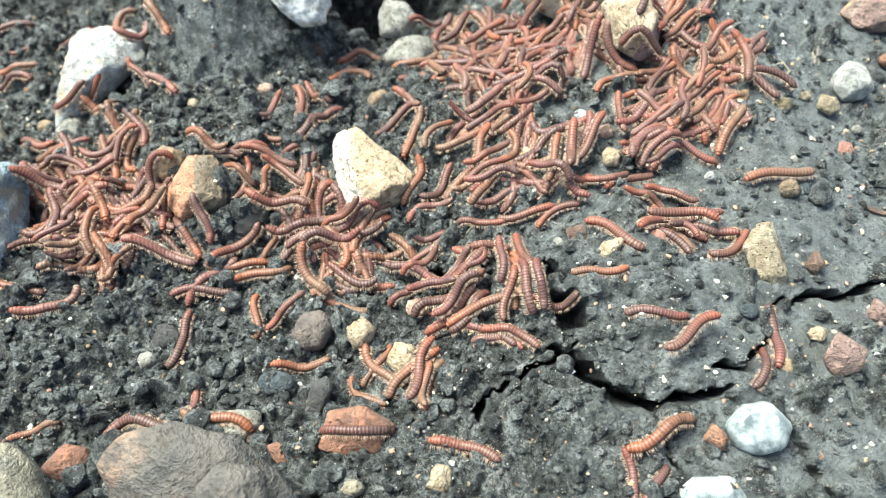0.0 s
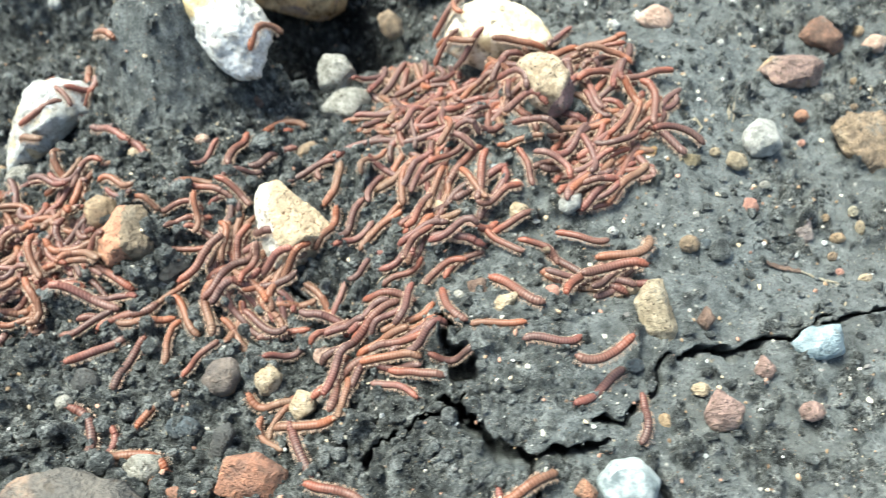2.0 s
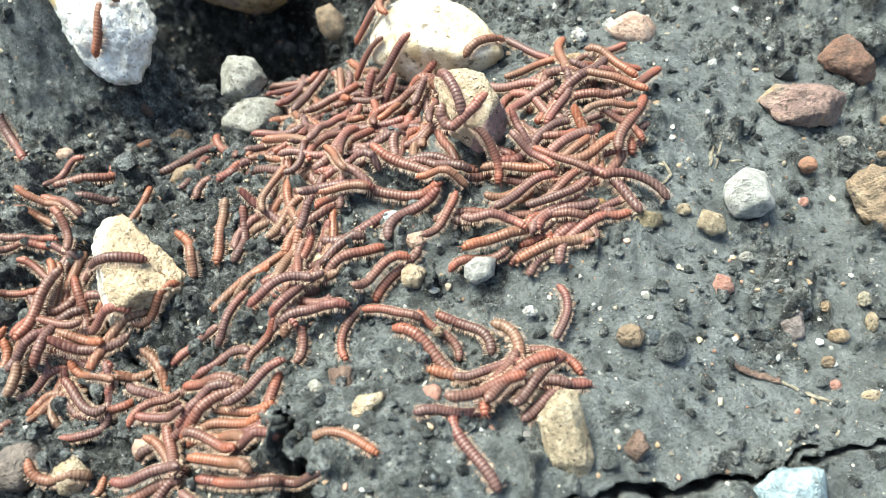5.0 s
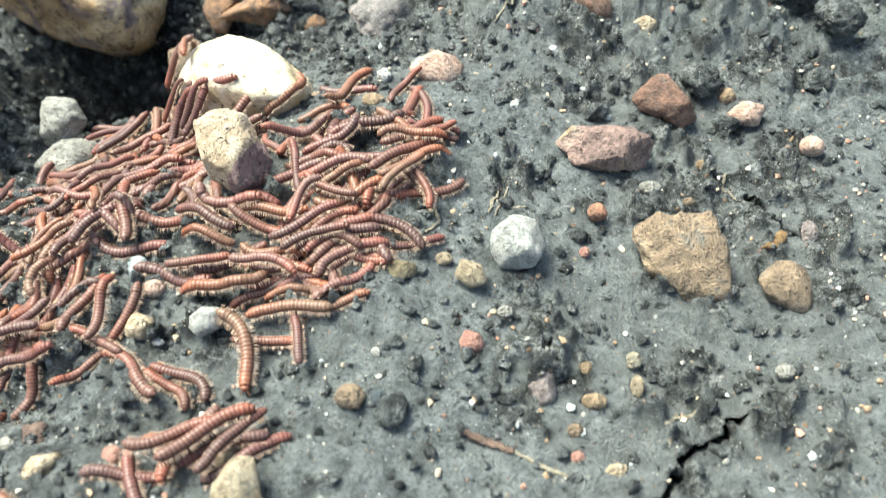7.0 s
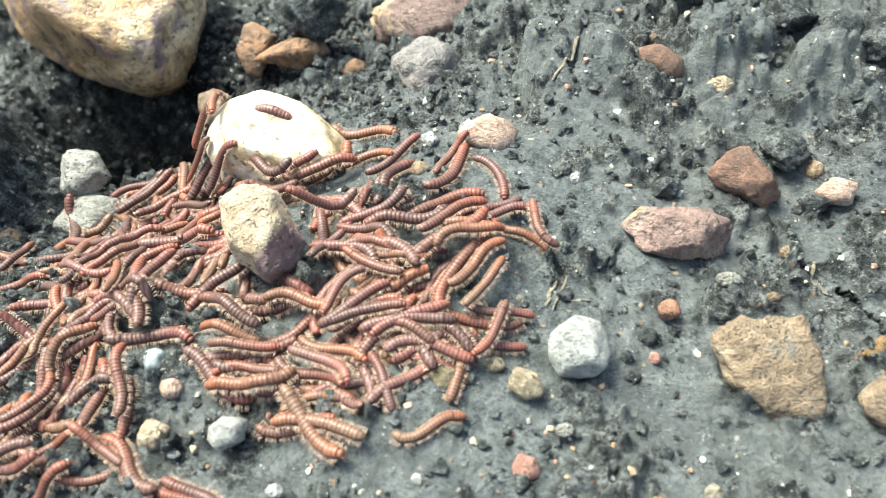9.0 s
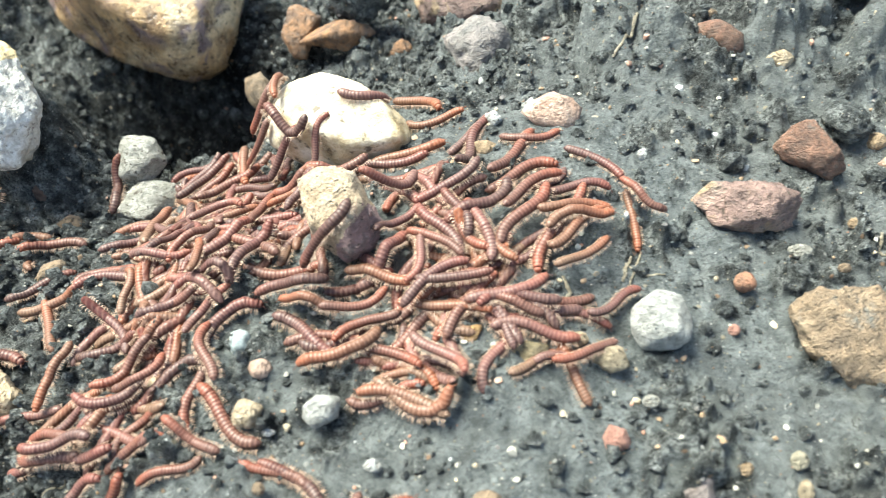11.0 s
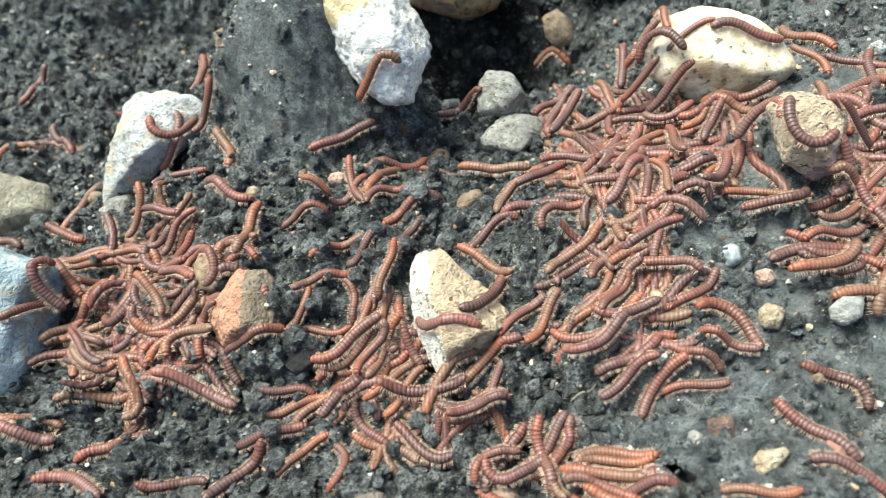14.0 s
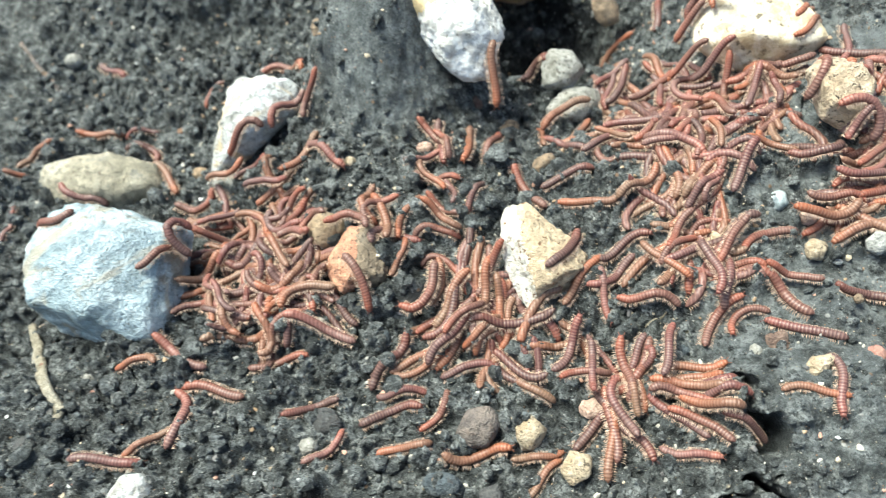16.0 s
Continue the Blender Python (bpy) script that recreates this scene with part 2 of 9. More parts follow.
def shell_material(name, front, back, tail):
    """The ringed back of a millipede; rings are 1.32 mm apart along x, and the colour shifts from head to tail."""
    m, t, b = material(name, 0.42, 0.34)
    co = t.nodes.new("ShaderNodeTexCoord").outputs["Object"]
    along = t.nodes.new("ShaderNodeAttribute")
    along.attribute_name = "along"
    blot = noise_tex(t, co, 420, 4)
    col = ramp(t, added(t, along.outputs["Fac"], blot, 0.30), [(0.16, front), (0.45, back), (0.95, tail)])
    col = mixed(t, ramp(t, noise_tex(t, co, 1300, 3), [(0.38, 0.55), (0.55, 0.0)]), col, tuple(0.45 * c for c in back))
    x = t.nodes.new("ShaderNodeSeparateXYZ")
    t.links.new(co, x.inputs[0])
    w = t.nodes.new("ShaderNodeMath")
    w.operation = "PINGPONG"
    t.links.new(x.outputs[0], w.inputs[0])
    w.inputs[1].default_value = 0.00066
    k = t.nodes.new("ShaderNodeMath")
    k.operation = "MULTIPLY"
    t.links.new(w.outputs[0], k.inputs[0])
    k.inputs[1].default_value = 1 / 0.00066
    col = mixed(t, ramp(t, k.outputs[0], [(0.0, 0.0), (0.60, 0.0), (0.98, 0.16)]), col, tuple(0.42 * c for c in back))
    col = mixed(t, ramp(t, k.outputs[0], [(0.0, 0.26), (0.60, 0.0)]), col, tuple(0.55 * c + 0.45 * d for c, d in zip(back, (0.60, 0.42, 0.30))))
    t.links.new(col, b.inputs["Base Color"])
    t.links.new(ramp(t, blot, [(0.3, 0.32), (0.7, 0.52)]), b.inputs["Roughness"])
    bumped(t, b, blot, 0.35, 0.0003)
    return m


SHELLS = [
    shell_material("russet_shell", (0.205, 0.059, 0.035), (0.136, 0.049, 0.035), (0.102, 0.050, 0.040)),
    shell_material("orange_shell", (0.239, 0.074, 0.035), (0.171, 0.065, 0.037), (0.130, 0.067, 0.043)),
    shell_material("plum_brown_shell", (0.157, 0.049, 0.038), (0.106, 0.042, 0.038), (0.086, 0.046, 0.042)),
    shell_material("pink_russet_shell", (0.211, 0.071, 0.049), (0.157, 0.063, 0.053), (0.126, 0.067, 0.058)),
    shell_material("dark_brown_shell", (0.123, 0.041, 0.030), (0.081, 0.034, 0.030), (0.067, 0.036, 0.032)),
    shell_material("amber_shell", (0.205, 0.074, 0.039), (0.154, 0.068, 0.043), (0.140, 0.085, 0.056)),
]
LEG, lt, lb = material("pale_legs", 0.5)
lc = lt.nodes.new("ShaderNodeTexCoord").outputs["Object"]
lt.links.new(ramp(lt, noise_tex(lt, lc, 700, 2), [(0.35, (0.38, 0.25, 0.18)), (0.65, (0.60, 0.45, 0.34))]), lb.inputs["Base Color"])


# ---- helpers for meshes ----
def part(name, bm, mat, parent=None, label="", smooth=True):
    """Links a bmesh as one mesh object."""
    me = bpy.data.meshes.new(name)
    bm.to_mesh(me)
    bm.free()
    me.materials.append(mat)
    if smooth:
        me.shade_smooth()
    ob = new(name, me)
    ob.parent = parent
    return tagged(ob, label) if label else ob


def sheet(name, verts, faces, mat, smooth=True):
    me = bpy.data.meshes.new(name)
    me.from_pydata(verts, [], faces)
    me.materials.append(mat)
    if smooth:
        me.shade_smooth()
    return new(name, me)


def scatter(i, j, seed):
    """Even random numbers 0 to 1 for whole-number places."""
    h = (i.astype(np.int64) * 374761393 + j.astype(np.int64) * 668265263 + seed * 974634777) & 0xFFFFFFFF
    h = ((h ^ (h >> 13)) * 1274126177) & 0xFFFFFFFF
    h = ((h ^ (h >> 15)) * 2246822519) & 0xFFFFFFFF
    return ((h ^ (h >> 16)) & 0xFFFFFF) / float(0x1000000)


def swell(x, y, size, seed):
    """Smooth value noise, -1 to 1."""
    u, v = x / size, y / size
    i, j = np.floor(u), np.floor(v)
    a, b = u - i, v - j
    a, b = a * a * (3 - 2 * a), b * b * (3 - 2 * b)
    n = lambda p, q: scatter(i + p, j + q, seed)
    return 2 * ((n(0, 0) * (1 - a) + n(1, 0) * a) * (1 - b) + (n(0, 1) * (1 - a) + n(1, 1) * a) * b) - 1


def lumps(x, y, size, seed, share):
    """Heights of round crumbs thrown on a plane, about one to a cell of that size."""
    i, j = np.floor(x / size), np.floor(y / size)
    out = np.zeros_like(x)
    for p in (-1, 0, 1):
        for q in (-1, 0, 1):
            a, b = i + p, j + q
            cx, cy = (a + scatter(a, b, seed)) * size, (b + scatter(a, b, seed + 1)) * size
            r = size * (0.25 + 0.5 * scatter(a, b, seed + 2)) * (scatter(a, b, seed + 3) < share)
            s = 0.7 + 0.6 * scatter(a, b, seed + 4)
            out = np.maximum(out, 0.92 * np.sqrt(np.maximum(0, r * r - ((x - cx) * s) ** 2 - ((y - cy) / s) ** 2)))
    return out

# ---- lie of the land ----
# Height of the soil in millimetres, every 70 mm from (-0.30, 0.04): the lie of the land.
LIE = (
    (-16, -20, -19, -14, -13, -11, -14, -19, -18, -15, -13),
    (-17, -10, -12, -18, -17, -3, -8, -23, -27, -19, -14),
    (-27, -17, -16, -17, -18, -3, -3, -18, -30, -25, -17),
    (-29, -32, -15, 0, -7, 2, 8, -5, -22, -29, -26),
    (-31, -33, -19, -12, -24, -14, 5, 4, -12, -22, -28),
    (-38, -29, -18, -22, -31, -23, -9, 9, 11, -5, -16),
    (-26, -22, -22, -27, -24, -23, -23, -11, -4, -8, -13),
)
# Mounds and hollows: centre, half widths, height.
SWELLS = (
    (-0.094, 0.336, 0.034, 0.036, 0.066),
    (-0.066, 0.336, 0.022, 0.022, 0.020),
    (-0.028, 0.382, 0.044, 0.033, -0.088),
    (0.045, 0.150, 0.016, 0.012, 0.004),
    (0.082, 0.150, 0.020, 0.016, 0.005),
    (0.070, 0.185, 0.013, 0.010, 0.005),
    (0.020, 0.102, 0.030, 0.014, 0.003),
    (-0.150, 0.245, 0.022, 0.016, -0.010),
    (0.270, 0.420, 0.050, 0.030, 0.012),
    (0.180, 0.420, 0.030, 0.030, 0.008),
    (-0.060, 0.075, 0.030, 0.014, 0.010),
    (-0.200, 0.415, 0.045, 0.024, -0.020),
    (-0.200, 0.480, 0.090, 0.030, 0.050),
)


def hermite(table, u):
    """Smooth values of a table's last axis at the fractional places u."""
    n = table.shape[-1]
    i = np.clip(np.floor(u).astype(int), 0, n - 2)
    f = np.clip(u - i, 0, 1)
    at = lambda k: table[..., np.clip(i + k, 0, n - 1)]
    a, b, c, d = at(-1), at(0), at(1), at(2)
    return b + 0.5 * f * (c - a + f * (2 * a - 5 * b + 4 * c - d + f * (3 * (b - c) + d - a)))


def lie(x, y):
    """The smooth height of the ground at arrays x, y of one shape."""
    x, y = np.asarray(x, float), np.asarray(y, float)
    t = np.array(LIE, float) / 1000
    u, v = np.clip((x + 0.30) / 0.07, 0, t.shape[1] - 1.001), np.clip((y - 0.04) / 0.07, 0, t.shape[0] - 1.001)
    j = np.floor(v).astype(int)
    f = v - j
    wide = np.stack([hermite(t[r], u) for r in range(t.shape[0])])
    pick = lambda k: np.take_along_axis(wide, np.clip(j + k, 0, t.shape[0] - 1)[None], 0)[0]
    a, b, c, d = pick(-1), pick(0), pick(1), pick(2)
    z = b + 0.5 * f * (c - a + f * (2 * a - 5 * b + 4 * c - d + f * (3 * (b - c) + d - a)))
    wx = x + 0.006 * swell(x, y, 0.020, 95) + 0.003 * swell(x, y, 0.007, 96)
    for cx, cy, sx, sy, h in SWELLS:
        z = z + h * np.exp(-(((((wx if h > 0.03 else x) - cx) / sx) ** 2 + ((y - cy) / sy) ** 2) ** 1.6) / 1.3)
    far = np.clip((np.hypot(x - 0.05, y - 0.25) - 0.42) / 0.4, 0, 1)
    return z * (1 - far) - 0.02 * far

# Drying cracks: plan points, half width and depth in metres.
CRACKS = (
    (((0.190, 0.156), (0.171, 0.142), (0.159, 0.139), (0.142, 0.138), (0.124, 0.133), (0.118, 0.131), (0.113, 0.124), (0.107, 0.116), (0.099, 0.108)), 0.0010, 0.015),
    (((0.034, 0.124), (0.044, 0.111), (0.047, 0.106), (0.054, 0.102), (0.062, 0.097), (0.073, 0.099), (0.090, 0.100)), 0.0023, 0.024),
    (((0.062, 0.097), (0.063, 0.088), (0.067, 0.078)), 0.0012, 0.015),
    (((-0.042, 0.200), (-0.029, 0.189), (-0.016, 0.177), (-0.009, 0.170), (0.000, 0.160)), 0.0011, 0.016),
    (((0.188, 0.150), (0.205, 0.155), (0.216, 0.159), (0.224, 0.164), (0.237, 0.179), (0.252, 0.188)), 0.0010, 0.015),
    (((0.266, 0.275), (0.278, 0.264), (0.286, 0.258)), 0.0009, 0.012),
    (((0.104, 0.092), (0.109, 0.076), (0.113, 0.064)), 0.0011, 0.014),
    (((0.004, 0.104), (0.020, 0.113), (0.030, 0.118), (0.043, 0.121)), 0.0013, 0.014),
    (((0.090, 0.110), (0.099, 0.109), (0.107, 0.116)), 0.0014, 0.015),
    (((0.037, 0.156), (0.040, 0.142), (0.044, 0.131)), 0.0022, 0.016),
)


def looseness(x, y, far=True):
    """How far the ground is loose crumbs (1) and not smooth mud (0)."""
    wob = 0.5 * swell(x, y, 0.035, 5) + 0.5 * swell(x, y, 0.012, 6)
    loose = np.clip((0.095 - x + 0.05 * wob) / 0.10, 0, 1)
    patch = 0.55 * swell(x, y, 0.024, 81) + 0.45 * swell(x, y, 0.009, 82) + 0.35 * swell(x, y, 0.004, 83)
    loose = np.maximum(loose, np.clip((patch - 0.18) / 0.22, 0, 1) * 0.9)
    if far:
        loose = np.maximum(loose, np.clip((y - 0.315 + 0.03 * wob) / 0.05, 0, 1))
    # the mound's smooth flank
    return loose * (1 - 0.75 * np.exp(-(((x + 0.095) / 0.035) ** 2 + ((y - 0.315) / 0.035) ** 2) ** 2))


def wet_shading(x, y):
    """Black wet soil, with painted shade, in the hollow behind the mound and in the crowded hollow."""
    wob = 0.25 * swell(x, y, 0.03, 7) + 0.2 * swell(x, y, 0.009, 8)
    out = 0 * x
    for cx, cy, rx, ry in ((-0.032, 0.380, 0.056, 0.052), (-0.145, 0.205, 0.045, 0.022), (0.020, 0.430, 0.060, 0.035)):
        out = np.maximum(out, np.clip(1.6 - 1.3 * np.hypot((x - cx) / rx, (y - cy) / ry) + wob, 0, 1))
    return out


def gash(x, y):
    """Depth of the drying cracks."""
    jx, jy = x + 0.003 * swell(x, y, 0.012, 51) + 0.0018 * swell(x, y, 0.004, 52), y + 0.003 * swell(x, y, 0.012, 53) + 0.0018 * swell(x, y, 0.004, 54)
    z = np.zeros_like(x)
    for points, half, deep in CRACKS:
        near = np.full_like(x, 9.0)
        for (ax, ay), (bx, by) in zip(points, points[1:]):
            k = np.clip(((jx - ax) * (bx - ax) + (jy - ay) * (by - ay)) / ((bx - ax) ** 2 + (by - ay) ** 2), 0, 1)
            near = np.minimum(near, np.hypot(jx - ax - k * (bx - ax), jy - ay - k * (by - ay)))
        z = np.maximum(z, 1.4 * deep * np.exp(-((near / (half * (0.95 + 0.4 * swell(x, y, 0.007, 55)))) ** 6)))
    return z


def relief(x, y):
    """Crumbs, clods and cracks on the smooth lie of the ground."""
    loose = looseness(x, y)
    wx, wy = x + 0.0017 * swell(x, y, 0.0045, 61) + 0.0009 * swell(x, y, 0.0019, 63), y + 0.0017 * swell(x, y, 0.0045, 62) + 0.0009 * swell(x, y, 0.0019, 64)
    z = 0.0035 * swell(x, y, 0.05, 11) + 0.0018 * swell(x, y, 0.018, 12) + (0.0008 + 0.0008 * loose) * swell(wx, wy, 0.006, 13)
    z = z + (0.0005 + 0.0006 * loose) * swell(wx, wy, 0.0026, 14) + (0.0003 + 0.0004 * loose) * swell(x, y, 0.0014, 15)
    z = z + (0.10 + 0.90 * loose) * lumps(wx, wy, 0.012, 21, 0.28)
    z = z + np.clip((y - 0.335) / 0.03, 0, 1) * np.clip((x - 0.12) / 0.05, 0, 1) * lumps(wx, wy, 0.024, 25, 0.5)
    z = z + (0.10 + 0.90 * loose) * lumps(wx, wy, 0.0058, 31, 0.62)
    z = z + (0.16 + 0.80 * loose) * lumps(wx, wy, 0.0030, 41, 0.68)
    z = z - gash(x, y)
    core = np.clip((0.62 - np.hypot(x - 0.05, y - 0.25)) / 0.1, 0, 1)
    return z * core


def tail(start, way):
    return [start + way * 0.0015 * (1.16 ** k - 1) / 0.16 for k in range(1, 84)]


# ---- ground ----
gx = np.array(sorted(tail(-0.36, -1)) + list(np.arange(-0.36, -0.22, 0.0014)) + list(np.arange(-0.22, 0.30, 0.00078)) + list(np.arange(0.30, 0.40, 0.0014)) + tail(0.40, 1))
gy = np.array(sorted(tail(0.03, -1)) + list(np.arange(0.03, 0.075, 0.0012)) + list(np.arange(0.075, 0.345, 0.00078)) + list(np.arange(0.345, 0.50, 0.0013)) + tail(0.50, 1))
mx, my = np.meshgrid(gx, gy)
mz = lie(mx, my) + relief(mx, my)
# each crack slants in under the plate behind it
shift = 0.55 * gash(mx, my)
nx, ny = len(gx), len(gy)
grid = np.arange(nx * ny).reshape(ny, nx)
quads = np.stack([grid[:-1, :-1], grid[:-1, 1:], grid[1:, 1:], grid[1:, :-1]], -1).reshape(-1, 4)
ground = sheet("ground", np.stack([mx, my + shift, mz], -1).reshape(-1, 3), quads.tolist(), SOIL)
ground.data.attributes.new("loose", "FLOAT", "POINT").data.foreach_set("value", looseness(mx, my, False).ravel().astype(np.float32))
ground.data.attributes.new("wet", "FLOAT", "POINT").data.foreach_set("value", wet_shading(mx, my).ravel().astype(np.float32))
tagged(ground, "damp dark grey soil, crumbly and cracked, with sand grains", "soil", kind="structure")


def height(x, y):
    a, b = np.array([x], float), np.array([y], float)
    return float((lie(a, b) + relief(a, b))[0])


# ---- stones ----
solids = []


def stone(name, label, kind, place, turn, facets, deep, level, seed, worn=1.0, sharp=52.0):
    """A broken stone: a ball cut by flat facets. Facets are (direction in degrees, distance in mm) round its broad face; deep is its half thickness in mm."""
    rng = random.Random(seed * 7 + 1)
    cuts = []
    for a, d in facets:
        tilt = radians(rng.uniform(5, 38))
        cuts.append((Vector((math.cos(radians(a)) * math.cos(tilt), math.sin(radians(a)) * math.cos(tilt), math.sin(tilt))), d * math.cos(tilt)))
        cuts.append((Vector((math.cos(radians(a)) * 0.9, math.sin(radians(a)) * 0.9, -0.43)), d * 0.9))
    wide = sum(d for _, d in facets) / len(facets)
    for k in range(8):
        a, s = rng.uniform(0, 2 * math.pi), rng.uniform(0.1, 0.75)
        cuts.append((Vector((math.cos(a) * s, math.sin(a) * s, math.sqrt(1 - s * s))), deep * math.sqrt(1 - s * s) * rng.uniform(0.8, 1.05) + 0.55 * wide * s))
    cuts.append((Vector((0, 0, -1)), deep))
    bm = bmesh.new()
    bmesh.ops.create_icosphere(bm, subdivisions=level, radius=1)
    shift = Vector((seed * 3.7, seed * 1.3, seed * 2.1))
    coarse = worn * rng.uniform(0.8, 1.5)
    for v in bm.verts:
        d = Vector((v.co.x * wide, v.co.y * wide, v.co.z * deep)).normalized()
        r = sum((max(n.dot(d), 0.0) / far) ** sharp for n, far in cuts) ** (-1 / sharp)
        rough = 1 + coarse * (0.05 * noise.noise(d * 2.2 + shift) + 0.05 * noise.noise(d * 5 + shift) + 0.038 * noise.noise(d * 11 + shift) + 0.026 * noise.noise(d * 23 + shift) + 0.013 * noise.noise(d * 47 + shift))
        v.co = d * r * rough / 1000
    ob = part(name, bm, STONE[kind], None, label)
    ob.matrix_basis = pose(*place, *turn)
    category = {"boulder": "boulder", "pebble": "pebble", "clod": "soil clod", "flake": "flake", "leaf_scrap": "dead leaf", "seed_husk": "seed husk", "rock": "rock"}.get(name, "stone")
    if len(label.split()) < 4:
        label += " lying on damp soil"
    tagged(ob, label, category, "pebbles on the soil" if name == "pebble" else "stones on the soil" if name == "stone" else "")
    solids.append(ob)
    return ob


stone("stone", "cream sandstone wedge with a bleached side among the millipedes", "wedge", (-0.0263, 0.2118, -0.0028), (38, 3, -5), ((-174, 15.7), (-162, 14.7), (-137, 17), (-50, 15.6), (-48, 15.5), (-8, 17.4), (51, 13.7), (54, 13.7), (106, 23.6)), 14.4, 5, 1)
stone("stone", "red-brown angular stone beside the crowded hollow", "redsplit", (-0.1009, 0.2155, -0.0011), (38, 3, -5), ((-164, 13), (-122, 13.9), (-70, 13.4), (-2, 13.1), (31, 13.4), (96, 14.3), (150, 10.9)), 10.6, 5, 2)
stone("stone", "small tan stone leaning on the red-brown one", "tan", (-0.1157, 0.2325, -0.0011), (38, 3, -5), ((-169, 8.5), (-113, 7.5), (-41, 6.6), (14, 8.7), (71, 7.5), (136, 7.5)), 6.9, 3, 3)
stone("rock", "large blue-grey broken rock with pale flat faces", "blue", (-0.2130, 0.2176, -0.0055), (35, 8, 1), ((-166, 33), (-135, 28.7), (-109, 29.3), (-78, 33.8), (-1, 36.1), (78, 30.4), (101, 34.5), (156, 37.9)), 25.0, 5, 4, 0.6, 90.0)
stone("stone", "flat olive-tan stone behind the blue-grey rock", "olive", (-0.2520, 0.2932, -0.0252), (35, 8, 1), ((-126, 24.1), (-92, 15), (-60, 23.6), (22, 32.8), (76, 16.5), (100, 14.6), (135, 24.7)), 9.4, 4, 5)
stone("stone", "bright white stone splinter with a grey crusted side", "white", (-0.1599, 0.2998, -0.0057), (38, 4, -3), ((-173, 24.7), (-54, 9.3), (-48, 7.5), (6, 23.7), (86, 27.2), (94, 26.8), (167, 18.2)), 13.6, 5, 6)
stone("stone", "small pale grey stone half sunk in soil", "grey", (-0.1753, 0.2778, -0.0164), (35, 8, 1), ((-129, 6.7), (-60, 5.9), (16, 7.3), (106, 5.7), (149, 6)), 6.0, 3, 7)
stone("stone", "white and ochre stone set in the soil mound", "capped", (-0.0581, 0.3200, 0.0328), (39, 7, 4), ((-172, 18.1), (-152, 16.4), (-135, 18.5), (-81, 28.4), (-29, 26.1), (-4, 21.9), (28, 18.8), (54, 21.2), (100, 28.5)), 13.1, 5, 8)
stone("stone", "mottled grey stone, upper of two, near the hollow", "grey", (-0.0100, 0.3220, -0.0048), (39, 7, 4), ((-100, 10.1), (-41, 8.8), (29, 8.7), (84, 9.9), (146, 10.8), (-180, 10.7)), 8.5, 4, 9)
stone("stone", "mottled pale grey stone, lower of two, near the hollow", "grey", (-0.0062, 0.3060, -0.0145), (39, 7, 4), ((-162, 13.2), (-108, 9.8), (-55, 7.5), (8, 14), (86, 9.7), (132, 9.8)), 7.0, 4, 10)
stone("boulder", "large rounded cream boulder stained yellow and black", "cream2", (0.0775, 0.3241, 0.0048), (39, 7, 4), ((-174, 30), (-124, 21.5), (-113, 20.2), (-81, 21.4), (-42, 26.8), (30, 23.6), (51, 17.8), (73, 17.9), (110, 23.7), (153, 29.7)), 18.5, 5, 11, 0.35, 26.0)
stone("stone", "upright stone, tan crust and violet-brown face", "crusted", (0.0927, 0.2637, 0.0206), (39, 7, 4), ((-164, 10.2), (-124, 11.5), (-59, 14.8), (-14, 14), (31, 10.3), (80, 14.2), (122, 16.6)), 11.0, 5, 12)
stone("stone", "pale pink flat chip at the crowd's edge", "pink", (0.1574, 0.3188, 0.0107), (41, 9, 6), ((-131, 7.8), (-102, 6.3), (-33, 9.2), (70, 6.9), (120, 7.2)), 3.9, 3, 13)
stone("stone", "small white chip among millipedes", "white", (0.1359, 0.3194, 0.0083), (41, 9, 6), ((-148, 2.2), (-50, 2.5), (43, 2.7), (112, 3.2)), 2.8, 3, 14)
stone("pebble", "off-white rounded pebble on smooth mud", "white2", (0.1879, 0.2388, -0.0015), (41, 9, 6), ((-144, 9.7), (-86, 9.1), (-25, 8.6), (20, 8.4), (77, 8.8), (129, 8.5), (-180, 9.2)), 7.8, 4, 15, 0.7, 24.0)
stone("pebble", "small orange-red pebble on mud", "red", (0.2141, 0.2571, -0.0082), (41, 9, 6), ((-156, 3.4), (-111, 3.2), (-69, 3.2), (-24, 3.4), (24, 3.4), (69, 3.2), (111, 3.2), (156, 3.4)), 2.7, 3, 16)
stone("stone", "large tan-brown pitted stone lying flat in mud", "ochre", (0.2407, 0.2391, -0.0168), (42, 8, 6), ((-158, 11.4), (-132, 8.8), (-112, 12.4), (-45, 21.2), (7, 15.3), (24, 16.7), (91, 17.9), (133, 19.8)), 5.1, 5, 17)
stone("stone", "orange-tan stone half sunk in mud", "ochre", (0.2732, 0.2348, -0.0230), (42, 8, 6), ((-153, 7.6), (-118, 6.4), (-54, 10.2), (4, 9.5), (90, 9.5), (132, 8.8)), 2.9, 3, 18)
stone("stone", "oblong pink-brown stone with a tan underside", "pink2", (0.2188, 0.2831, -0.0030), (41, 9, 6), ((-140, 12.9), (-102, 8.2), (-84, 8.6), (-15, 18), (63, 11.7), (89, 8.4), (126, 13.9)), 6.0, 5, 19)
stone("stone", "lumpy brown-red stone on mud", "red2", (0.2419, 0.3092, -0.0043), (41, 9, 6), ((-141, 8.9), (-115, 6.6), (-48, 12.9), (25, 9), (43, 8.5), (101, 10.2), (139, 10.6)), 6.5, 4, 20)
stone("pebble", "small pale pink stone", "pink", (0.2731, 0.3110, -0.0134), (42, 8, 6), ((-129, 5.1), (-97, 4.5), (-21, 6.5), (75, 4.7), (128, 4.7)), 3.6, 3, 21)
